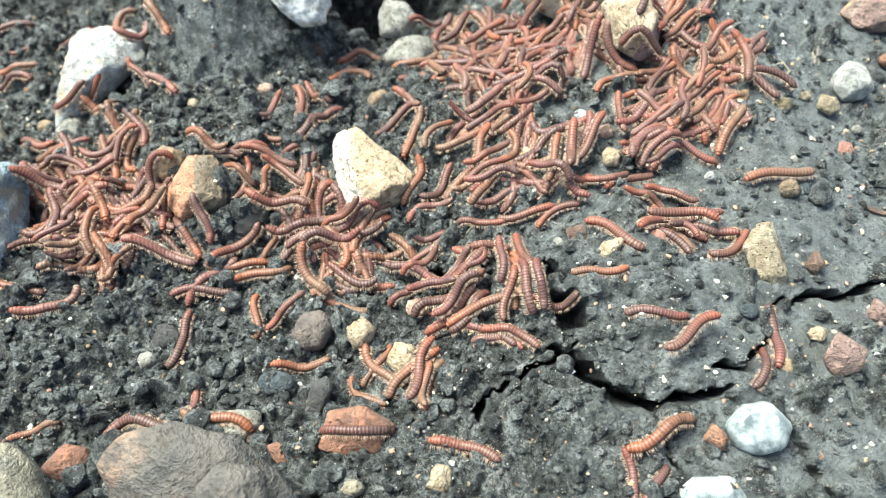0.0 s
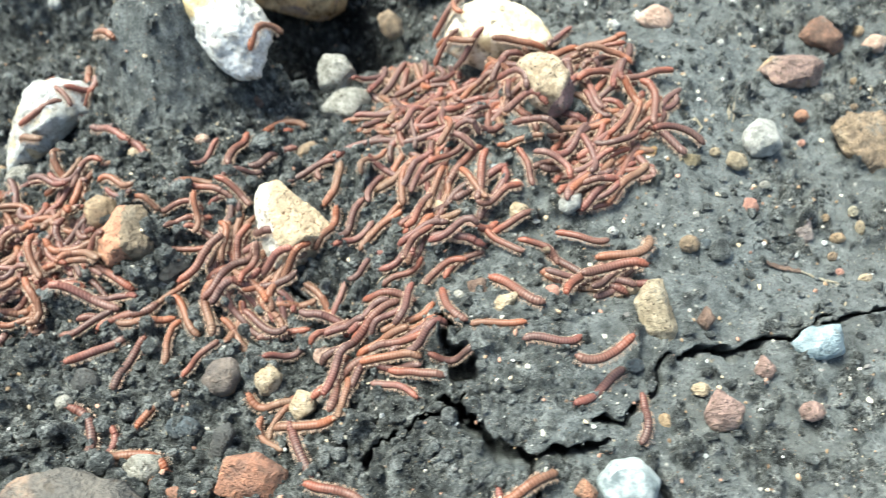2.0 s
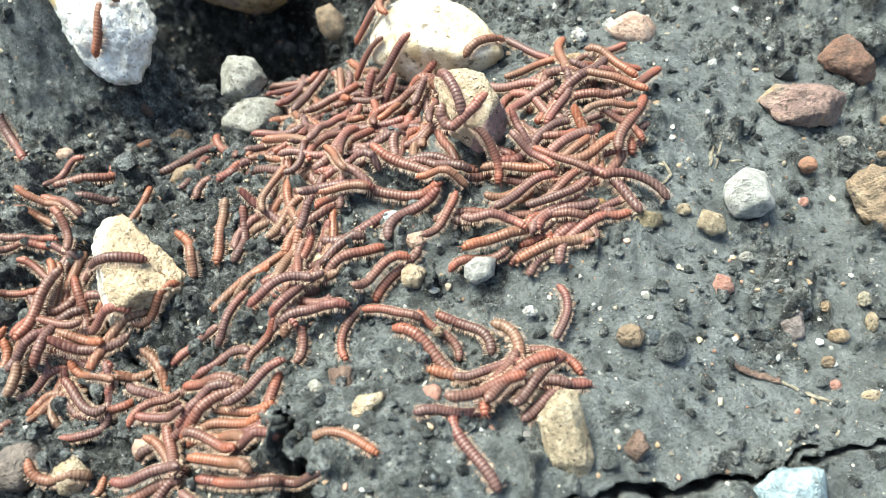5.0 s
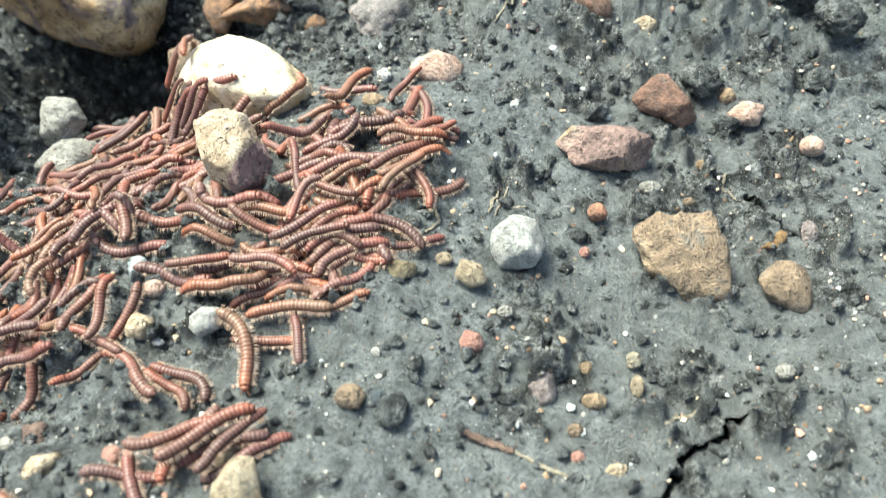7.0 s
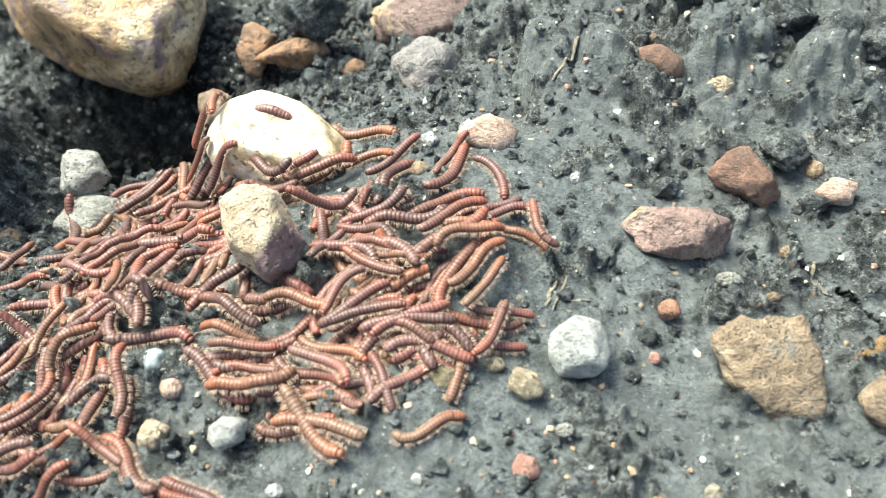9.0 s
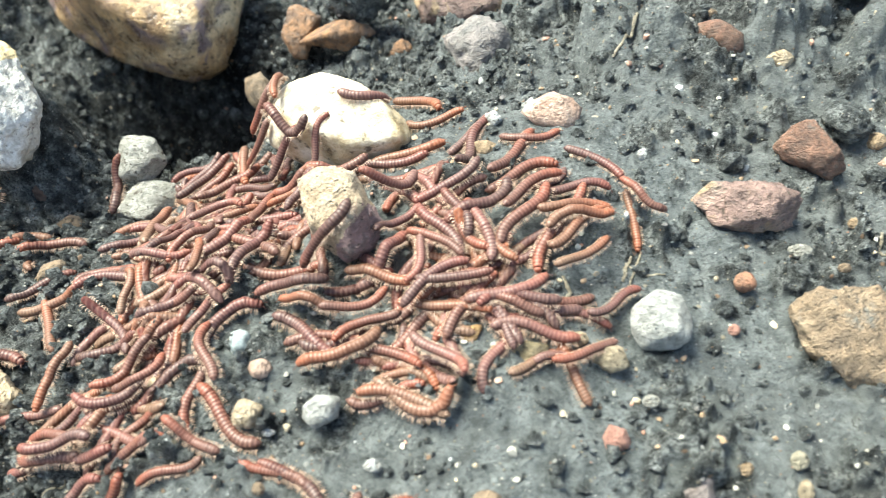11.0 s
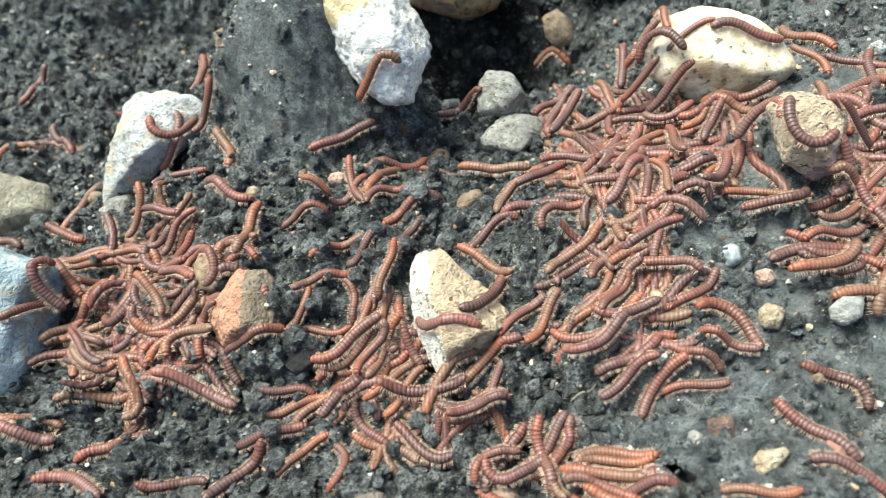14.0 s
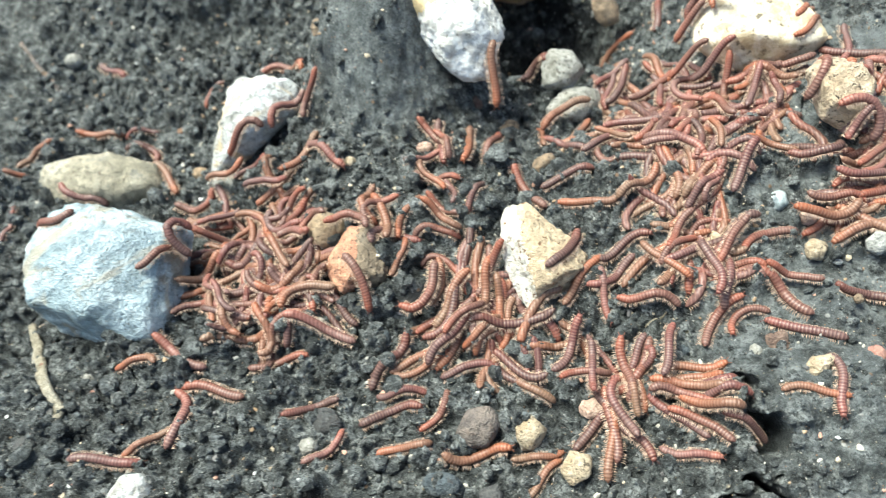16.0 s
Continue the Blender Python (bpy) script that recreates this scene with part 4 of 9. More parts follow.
stone("pebble", "tiny white pebble", "white", (0.1102, 0.1920, 0.0000), (41, 9, 6), ((-153, 2), (-108, 1.7), (-72, 1.7), (-27, 2), (27, 2), (72, 1.7), (108, 1.7), (153, 2)), 1.3, 3, 107)
stone("pebble", "tiny white chip", "white", (0.0794, 0.1997, 0.0016), (41, 9, 6), ((-142, 1.6), (-103, 1.1), (-77, 1.1), (-38, 1.6), (38, 1.6), (77, 1.1), (103, 1.1), (142, 1.6)), 1.2, 3, 108)
stone("pebble", "tan pebble", "tan", (0.2544, 0.2860, -0.0156), (41, 9, 6), ((-149, 3), (-106, 2.3), (-74, 2.3), (-31, 3), (31, 3), (74, 2.3), (106, 2.3), (149, 3)), 1.7, 3, 109)
stone("pebble", "small salmon pebble", "salmon", (0.2090, 0.2411, -0.0102), (41, 9, 6), ((-158, 1.8), (-113, 1.8), (-67, 1.8), (-22, 1.8), (22, 1.8), (67, 1.8), (113, 1.8), (158, 1.8)), 1.6, 3, 110)
stone("pebble", "orange and blue-grey chip", "grey", (0.2333, 0.2720, -0.0120), (41, 9, 6), ((-142, 3.7), (-103, 2.4), (-77, 2.4), (-38, 3.7), (38, 3.7), (77, 2.4), (103, 2.4), (142, 3.7)), 1.2, 3, 111)
stone("pebble", "pale pebble", "white", (0.1869, 0.3028, 0.0036), (42, 8, 6), ((-157, 2), (-113, 2), (-67, 2), (-23, 2), (23, 2), (67, 2), (113, 2), (157, 2)), 1.7, 3, 112)
stone("pebble", "ochre pebble", "ochre", (0.0814, 0.1832, 0.0029), (42, 8, 6), ((-158, 1.8), (-113, 1.8), (-67, 1.8), (-22, 1.8), (22, 1.8), (67, 1.8), (113, 1.8), (158, 1.8)), 1.6, 3, 113)
stone("leaf_scrap", "tan curled leaf scrap", "leaf", (0.2741, 0.2543, -0.0219), (42, 8, 6), ((-99, 3.7), (-45, 2.3), (74, 3.9), (133, 1.8)), 1.2, 3, 114)
stone("pebble", "pale lilac chip", "purple2", (0.2858, 0.2585, -0.0235), (42, 8, 6), ((-165, 3.1), (-123, 4.2), (-57, 4.2), (-15, 3.1), (15, 3.1), (57, 4.2), (123, 4.2), (165, 3.1)), 1.6, 3, 115)
stone("pebble", "pale pebble", "cream", (0.2145, 0.1715, -0.0229), (41, 7, 4), ((-146, 3), (-105, 2.2), (-75, 2.2), (-34, 3), (34, 3), (75, 2.2), (105, 2.2), (146, 3)), 1.4, 3, 116)
stone("pebble", "tan pebble", "ochre", (0.2034, 0.1818, -0.0193), (41, 7, 4), ((-155, 2.3), (-110, 2.1), (-70, 2.1), (-25, 2.3), (25, 2.3), (70, 2.1), (110, 2.1), (155, 2.3)), 1.5, 3, 117)
stone("pebble", "salmon pebble", "salmon", (0.2037, 0.1742, -0.0206), (41, 7, 4), ((-154, 2.1), (-110, 1.9), (-70, 1.9), (-26, 2.1), (26, 2.1), (70, 1.9), (110, 1.9), (154, 2.1)), 1.4, 3, 118)
stone("pebble", "white pebble", "white", (0.1102, 0.1914, -0.0001), (38, 3, -5), ((-140, 2.2), (-102, 1.4), (-78, 1.4), (-40, 2.2), (40, 2.2), (78, 1.4), (102, 1.4), (140, 2.2)), 1.2, 3, 119)
stone("pebble", "tan chip on mud", "tan", (0.1338, 0.3040, 0.0089), (38, 3, -5), ((-140, 4.4), (-102, 2.8), (-78, 2.8), (-40, 4.4), (40, 4.4), (78, 2.8), (102, 2.8), (140, 4.4)), 1.7, 3, 120)
stone("pebble", "grey pebble beside a bleached twig", "grey", (-0.2262, 0.1583, -0.0115), (35, 8, 1), ((-152, 4.8), (-108, 4), (-72, 4), (-28, 4.8), (28, 4.8), (72, 4), (108, 4), (152, 4.8)), 3.0, 3, 121)
stone("pebble", "pale pebble beside a bleached twig", "white2", (-0.2219, 0.1517, -0.0110), (35, 8, 1), ((-152, 3.5), (-108, 2.9), (-72, 2.9), (-28, 3.5), (28, 3.5), (72, 2.9), (108, 2.9), (152, 3.5)), 2.2, 3, 122)
stone("pebble", "dark pebble in crumbly soil", "darkgrey", (-0.2279, 0.1455, -0.0101), (35, 8, 1), ((-152, 4.2), (-108, 3.5), (-72, 3.5), (-28, 4.2), (28, 4.2), (72, 3.5), (108, 3.5), (152, 4.2)), 2.6, 3, 123)
stone("pebble", "tiny white pebble", "white", (-0.2067, 0.1769, -0.0145), (35, 8, 1), ((-155, 2.1), (-110, 2), (-70, 2), (-25, 2.1), (25, 2.1), (70, 2), (110, 2), (155, 2.1)), 1.7, 3, 124)
stone("pebble", "small grey pebble", "grey", (-0.2137, 0.1745, -0.0141), (35, 8, 1), ((-152, 2.9), (-108, 2.4), (-72, 2.4), (-28, 2.9), (28, 2.9), (72, 2.4), (108, 2.4), (152, 2.9)), 2.0, 3, 125)
stone("pebble", "small salmon pebble", "salmon", (-0.2071, 0.1671, -0.0131), (35, 8, 1), ((-154, 2.4), (-109, 2.1), (-71, 2.1), (-26, 2.4), (26, 2.4), (71, 2.1), (109, 2.1), (154, 2.4)), 1.8, 3, 126)
stone("pebble", "small pale pebble", "cream", (-0.1876, 0.1565, -0.0123), (35, 8, 1), ((-154, 2.4), (-109, 2.1), (-71, 2.1), (-26, 2.4), (26, 2.4), (71, 2.1), (109, 2.1), (154, 2.4)), 1.8, 3, 127)
stone("pebble", "dark oval pebble in crumbs", "darkgrey", (-0.1118, 0.1550, -0.0157), (35, 8, 1), ((-147, 5), (-105, 3.7), (-75, 3.7), (-33, 5), (33, 5), (75, 3.7), (105, 3.7), (147, 5)), 2.7, 3, 128)
stone("pebble", "tiny tan pebble", "tan", (-0.1550, 0.1833, -0.0152), (35, 8, 1), ((-153, 2), (-108, 1.7), (-72, 1.7), (-27, 2), (27, 2), (72, 1.7), (108, 1.7), (153, 2)), 1.5, 3, 129)
stone("pebble", "tiny cream pebble", "cream", (-0.1288, 0.1347, -0.0150), (35, 8, 1), ((-153, 1.8), (-108, 1.6), (-72, 1.6), (-27, 1.8), (27, 1.8), (72, 1.6), (108, 1.6), (153, 1.8)), 1.3, 3, 130)
stone("pebble", "pale blue-grey flake in mud", "grey", (0.1836, 0.2167, -0.0090), (42, 8, 6), ((-152, 2.4), (-108, 2), (-72, 2), (-28, 2.4), (28, 2.4), (72, 2), (108, 2), (152, 2.4)), 1.2, 3, 131)
stone("pebble", "tiny salmon pebble", "salmon", (0.1982, 0.2185, -0.0125), (42, 8, 6), ((-155, 1.3), (-110, 1.2), (-70, 1.2), (-25, 1.3), (25, 1.3), (70, 1.2), (110, 1.2), (155, 1.3)), 1.2, 3, 132)
stone("pebble", "grey-green pebble in mud", "olive", (0.2220, 0.2056, -0.0200), (42, 8, 6), ((-160, 2.5), (-115, 2.7), (-65, 2.7), (-20, 2.5), (20, 2.5), (65, 2.7), (115, 2.7), (160, 2.5)), 1.6, 3, 133)
stone("pebble", "tan pebble in mud", "tan", (0.2074, 0.2017, -0.0176), (42, 8, 6), ((-153, 2.2), (-109, 1.9), (-71, 1.9), (-27, 2.2), (27, 2.2), (71, 1.9), (109, 1.9), (153, 2.2)), 1.2, 3, 134)
stone("pebble", "grey pebble in mud", "grey", (0.2670, 0.2057, -0.0274), (42, 8, 6), ((-153, 3), (-109, 2.6), (-71, 2.6), (-27, 3), (27, 3), (71, 2.6), (109, 2.6), (153, 3)), 1.7, 3, 135)
stone("pebble", "narrow beige pebble", "beige", (0.2223, 0.1975, -0.0216), (42, 8, 6), ((-165, 2.2), (-124, 3.1), (-56, 3.1), (-15, 2.2), (15, 2.2), (56, 3.1), (124, 3.1), (165, 2.2)), 1.4, 3, 136)
stone("pebble", "tan pebble in mud", "ochre", (0.2465, 0.2682, -0.0161), (42, 8, 6), ((-149, 2), (-106, 1.6), (-74, 1.6), (-31, 2), (31, 2), (74, 1.6), (106, 1.6), (149, 2)), 1.2, 3, 137)
stone("pebble", "pale sunken pebble", "white2", (0.2450, 0.2435, -0.0194), (42, 8, 6), ((-153, 1.5), (-108, 1.3), (-72, 1.3), (-27, 1.5), (27, 1.5), (72, 1.3), (108, 1.3), (153, 1.5)), 1.2, 3, 138)
stone("pebble", "small dark pebble", "slate", (0.0219, 0.1720, -0.0079), (36, 7, 2), ((-156, 2.5), (-111, 2.4), (-69, 2.4), (-24, 2.5), (24, 2.5), (69, 2.4), (111, 2.4), (156, 2.5)), 1.8, 3, 139)
stone("pebble", "small pale stone chip", "cream", (0.0517, 0.1581, 0.0008), (36, 7, 2), ((-165, 1.8), (-122, 2.4), (-58, 2.4), (-15, 1.8), (15, 1.8), (58, 2.4), (122, 2.4), (165, 1.8)), 1.3, 3, 140)
stone("pebble", "tan pebble", "tan", (-0.0193, 0.1712, -0.0179), (36, 7, 2), ((-153, 1.6), (-108, 1.4), (-72, 1.4), (-27, 1.6), (27, 1.6), (72, 1.4), (108, 1.4), (153, 1.6)), 1.2, 3, 141)
stone("pebble", "orange sunken pebble", "orange", (0.1800, 0.3687, 0.0100), (39, 7, 4), ((-155, 3.3), (-110, 3), (-70, 3), (-25, 3.3), (25, 3.3), (70, 3), (110, 3), (155, 3.3)), 1.6, 3, 142)
stone("pebble", "pale tan pebble", "tan", (0.2088, 0.3710, 0.0121), (39, 7, 4), ((-154, 3.7), (-109, 3.2), (-71, 3.2), (-26, 3.7), (26, 3.7), (71, 3.2), (109, 3.2), (154, 3.7)), 2.4, 3, 143)
stone("pebble", "whitish pebble", "white2", (0.2017, 0.3477, 0.0086), (39, 7, 4), ((-149, 4.1), (-106, 3.2), (-74, 3.2), (-31, 4.1), (31, 4.1), (74, 3.2), (106, 3.2), (149, 4.1)), 2.3, 3, 144)
stone("pebble", "white pebble in dark soil", "white", (-0.2020, 0.4416, -0.0175), (39, 7, 4), ((-155, 4.9), (-110, 4.5), (-70, 4.5), (-25, 4.9), (25, 4.9), (70, 4.5), (110, 4.5), (155, 4.9)), 3.8, 3, 145)
stone("pebble", "white chip at the pink chip's side", "white", (0.1490, 0.3247, 0.0085), (38, 4, -3), ((-151, 2.9), (-53, 2.7), (35, 2.7), (129, 3)), 2.3, 3, 146)
stone("clod", "rough dark clod of damp soil", "wetclod", (0.2580, 0.3260, height(0.2580, 0.3260) + 0.0013), (20, 8, 113), ((-160, 9), (-100, 7.2), (-40, 9.9), (20, 8.1), (80, 7.2), (135, 9)), 5.4, 4, 149, 2.6, 16.0)
stone("clod", "rough dark clod of damp soil", "wetclod", (0.2990, 0.3740, height(0.2990, 0.3740) + 0.0021), (20, 8, 150), ((-160, 14), (-100, 11.2), (-40, 15.4), (20, 12.6), (80, 11.2), (135, 14)), 8.4, 4, 150, 2.6, 16.0)
stone("clod", "rough dark clod of damp soil", "wetclod", (0.1960, 0.3760, height(0.1960, 0.3760) + 0.0013), (20, 8, 7), ((-160, 9), (-100, 7.2), (-40, 9.9), (20, 8.1), (80, 7.2), (135, 9)), 5.4, 4, 151, 2.6, 16.0)
stone("clod", "rough dark clod of damp soil", "wetclod", (0.2640, 0.3830, height(0.2640, 0.3830) + 0.0018), (20, 8, 44), ((-160, 12), (-100, 9.6), (-40, 13.2), (20, 10.8), (80, 9.6), (135, 12)), 7.2, 4, 152, 2.6, 16.0)
stone("clod", "rough dark clod of damp soil", "wetclod", (0.2840, 0.3760, height(0.2840, 0.3760) + 0.0013), (20, 8, 81), ((-160, 9), (-100, 7.2), (-40, 9.9), (20, 8.1), (80, 7.2), (135, 9)), 5.4, 4, 153, 2.6, 16.0)
stone("clod", "rough dark clod of damp soil", "wetclod", (0.3150, 0.3540, height(0.3150, 0.3540) + 0.0015), (20, 8, 118), ((-160, 10), (-100, 8.0), (-40, 11.0), (20, 9.0), (80, 8.0), (135, 10)), 6.0, 4, 154, 2.6, 16.0)
stone("clod", "rough dark clod of damp soil", "wetclod", (0.2310, 0.3860, height(0.2310, 0.3860) + 0.0015), (20, 8, 155), ((-160, 10), (-100, 8.0), (-40, 11.0), (20, 9.0), (80, 8.0), (135, 10)), 6.0, 4, 155, 2.6, 16.0)
stone("clod", "rough dark clod of damp soil", "wetclod", (0.2420, 0.3270, height(0.2420, 0.3270) + 0.0009), (20, 8, 12), ((-160, 6), (-100, 4.8), (-40, 6.6), (20, 5.4), (80, 4.8), (135, 6)), 3.6, 4, 156, 2.6, 16.0)
stone("clod", "rough dark clod of damp soil", "wetclod", (0.3050, 0.3300, height(0.3050, 0.3300) + 0.0011), (20, 8, 49), ((-160, 7), (-100, 5.6), (-40, 7.7), (20, 6.3), (80, 5.6), (135, 7)), 4.2, 4, 157, 2.6, 16.0)


# Mud stands up round each stone in an uneven collar.
bpy.context.view_layer.update()
for ob in solids:
    cx, cy = ob.location.x, ob.location.y
    wide = 0.25 * (ob.dimensions.x + ob.dimensions.y)
    i0, i1 = np.searchsorted(gx, (cx - 2 * wide, cx + 2 * wide))
    j0, j1 = np.searchsorted(gy, (cy - 2 * wide, cy + 2 * wide))
    px, py = mx[j0:j1, i0:i1], my[j0:j1, i0:i1]
    off = (np.hypot(px - cx, py - cy) / wide - 0.95 - 0.25 * swell(px, py, 0.006, 71)) / 0.32
    mz[j0:j1, i0:i1] += min(0.0022, 0.22 * wide) * np.exp(-off ** 2) * (0.55 + 0.6 * swell(px, py, 0.004, 72) + 0.3 * swell(px, py, 0.0018, 73))
ground.data.vertices.foreach_set("co", np.stack([mx, my + shift, mz], -1).ravel())
ground.data.update()

# ---- twigs and straws ----
def twig(name, label, kind, points, thick, seed, lift=0.0):
    """A thin bent stem through plan points, lying on the soil."""
    rng = random.Random(seed)
    bm = bmesh.new()
    spine = []
    steps = 6 * (len(points) - 1)
    for k in range(steps + 1):
        f = k / 6
        i = min(int(f), len(points) - 2)
        p = [points[i][n] + (f - i) * (points[i + 1][n] - points[i][n]) for n in range(2)]
        spine.append(Vector((p[0] + rng.uniform(-1, 1) * thick * 0.35, p[1] + rng.uniform(-1, 1) * thick * 0.35, height(*p) + thick * 0.6 + lift * k / steps)))
    mid = sum(spine, Vector()) / len(spine)
    last = None
    for k, p in enumerate(spine):
        way = (spine[min(k + 1, steps)] - spine[max(k - 1, 0)]).normalized()
        side = way.cross(Vector((0, 0, 1))).normalized()
        up = side.cross(way)
        r = thick * (0.55 + 0.45 * math.sin(math.pi * (0.15 + 0.7 * k / steps))) * rng.uniform(0.85, 1.15)
        loop = [bm.verts.new(p - mid + r * (math.cos(a) * side + 0.7 * math.sin(a) * up)) for a in (n * math.pi / 3 for n in range(6))]
        if last:
            for n in range(6):
                bm.faces.new((last[n], last[(n + 1) % 6], loop[(n + 1) % 6], loop[n]))
        else:
            bm.faces.new(loop[::-1])
        last = loop
    bm.faces.new(last)
    ob = part(name, bm, STONE[kind], None, label)
    ob.location = mid
    return tagged(ob, label, "twig" if name == "twig" else "straw")


twig("twig", "flat bleached grey-tan twig on crumbly soil", "straw", ((-0.255, 0.206), (-0.236, 0.180), (-0.215, 0.155)), 0.0026, 1)
twig("twig", "thin dark twig lying in loose soil", "darkrust", ((-0.352, 0.428), (-0.330, 0.402), (-0.307, 0.380)), 0.0014, 2)
twig("straw", "pale dry straw standing out of the soil mound", "straw", ((-0.112, 0.333), (-0.114, 0.340), (-0.118, 0.348)), 0.0017, 3, 0.034)
twig("straw", "thin tan rootlet on soil", "straw", ((0.179, 0.346), (0.186, 0.355), (0.190, 0.368), (0.195, 0.377)), 0.0007, 4)
twig("twig", "thin brown bark strip pressed in mud", "brown", ((0.171, 0.178), (0.178, 0.177), (0.186, 0.174)), 0.0012, 5)
twig("straw", "thin pale rootlet in mud", "straw", ((0.186, 0.174), (0.193, 0.171), (0.201, 0.168)), 0.0007, 6)
twig("straw", "short pale straw on mud", "straw", ((0.229, 0.186), (0.233, 0.190), (0.239, 0.192)), 0.0006, 7)
twig("straw", "bent straw fibre on mud", "straw", ((0.178, 0.254), (0.179, 0.259), (0.181, 0.264)), 0.0006, 8)
twig("straw", "thin straw fibre on mud", "straw", ((0.179, 0.261), (0.185, 0.258), (0.191, 0.259)), 0.0004, 9)
twig("straw", "curved white fibre on mud", "straw", ((0.160, 0.252), (0.162, 0.247), (0.158, 0.241)), 0.0006, 10)
twig("straw", "curled straw fibre on mud", "straw", ((0.262, 0.285), (0.260, 0.278), (0.266, 0.274)), 0.0006, 11)
twig("straw", "fine pale grass fibre on soil", "straw", ((0.010, 0.183), (0.018, 0.187)), 0.0004, 13)
twig("straw", "short pale grass fibre on soil", "straw", ((0.030, 0.191), (0.037, 0.194)), 0.0004, 14)
twig("straw", "straight straw fibre on mud", "straw", ((0.184, 0.266), (0.180, 0.254)), 0.0004, 12)


# ---- loose crumbs and grit ----
def grit(name, label, count, small, large, mat, seed, where, category, smooth=True, level=1):
    """Many little lumps on the ground, one mesh."""
    rng = np.random.RandomState(seed)
    base = bmesh.new()
    bmesh.ops.create_icosphere(base, subdivisions=level, radius=1)
    bv = np.array([v.co[:] for v in base.verts])
    bf = np.array([[v.index for v in f.verts] for f in base.faces])
    base.free()
    xy = np.stack([rng.uniform(-0.33, 0.40, count * 4), rng.uniform(0.03, 0.50, count * 4)], -1)
    xy = xy[rng.uniform(size=len(xy)) < where(xy[:, 0], xy[:, 1])][:count]
    n = len(xy)
    z = lie(xy[:, 0], xy[:, 1]) + relief(xy[:, 0], xy[:, 1])
    r = small + (large - small) * rng.uniform(size=n) ** 3
    v = bv[None] * (1 + (0.35 if level == 1 else 0.17) * rng.uniform(-1, 1, (n, len(bv), 1))) * r[:, None, None] * rng.uniform(0.65, 1.3, (n, 1, 3))
    a = rng.uniform(0, 6.28, n)
    c, s = np.cos(a)[:, None], np.sin(a)[:, None]
    v = np.stack([v[..., 0] * c - v[..., 1] * s, v[..., 0] * s + v[..., 1] * c, v[..., 2]], -1)
    v += np.stack([xy[:, 0], xy[:, 1], z + 0.25 * r], -1)[:, None]
    f = bf[None] + (np.arange(n) * len(bv))[:, None, None]
    ob = sheet(name, v.reshape(-1, 3), f.reshape(-1, 3).tolist(), mat, smooth)
    return tagged(ob, label, category, kind="stuff")


def loosely(x, y):
    return (0.24 + 0.76 * np.clip((0.10 - x) / 0.10 + np.clip((y - 0.30) / 0.06, 0, 1), 0, 1)) * (1 - 0.8 * np.exp(-(((x + 0.095) / 0.035) ** 2 + ((y - 0.315) / 0.035) ** 2) ** 2))


sand, st, sb = material("sand_grains", 0.55)
isl = st.nodes.new("ShaderNodeNewGeometry").outputs["Random Per Island"]
st.links.new(ramp(st, isl, [(0.0, (0.40, 0.38, 0.32)), (0.22, (0.30, 0.21, 0.13)), (0.40, (0.42, 0.43, 0.41)), (0.52, (0.12, 0.115, 0.11)), (0.70, (0.36, 0.21, 0.15)), (0.84, (0.44, 0.37, 0.26))], True), sb.inputs["Base Color"])
grit("soil_crumbs", "loose dark crumbs of damp soil", 30000, 0.0005, 0.0026, CRUMBS, 1, loosely, "soil crumbs", False)
grit("soil_clods", "larger round clods of dark damp soil", 1500, 0.0016, 0.0046, CRUMBS, 3, lambda x, y: loosely(x, y) ** 2 * np.clip(0.5 + 0.9 * swell(x, y, 0.03, 91), 0, 1), "soil clods", False, 2)
grit("gravel", "mixed pale, tan and rusty grit scattered on soil", 9000, 0.00022, 0.0013, sand, 2, lambda x, y: 0.5 + 0 * x, "gravel", False)


# ---- millipedes ----
RINGS, PITCH, GIRTH, PIECES, LEGS = 3, 0.00132, 0.00183, 7, 6
SPAN = RINGS * PITCH
MIDDLE = PIECES // 2


def body_piece(place):
    """Three rings of the back; place 0 is the front piece, the last the tail. The last ring slides under the next piece."""
    bm = bmesh.new()
    last = None
    steps = [(k + u, r) for k in range(RINGS) for u, r in ((0.0, 0.935), (0.16, 0.98), (0.55, 1.0), (0.88, 0.975))]
    steps = ([(-0.3, 0.84)] if place else []) + steps + [(RINGS, 0.935), (RINGS + 0.35, 0.84)]
    for k, r in steps:
        x, r = SPAN / 2 - PITCH * k, GIRTH * r
        if place == 0:
            r *= min(1.0, 0.80 + 0.16 * max(k, 0))
        if place == PIECES - 1:
            r *= 1 - 0.62 * max(0.0, (k - 1.2) / 2.1) ** 2
        loop = [bm.verts.new((x, r * math.cos(a), r * math.sin(a) * 0.95)) for a in (n * math.pi / 6 + 0.26 for n in range(12))]
        if last:
            for n in range(12):
                bm.faces.new((last[n], loop[n], loop[(n + 1) % 12], last[(n + 1) % 12]))
        else:
            tip = bm.verts.new((x + 0.0002, 0, 0))
            for n in range(12):
                bm.faces.new((tip, loop[n], loop[(n + 1) % 12]))
        last = loop
    tip = bm.verts.new((x - 0.0003, 0, 0))
    for n in range(12):
        bm.faces.new((tip, last[(n + 1) % 12], last[n]))
    return bm


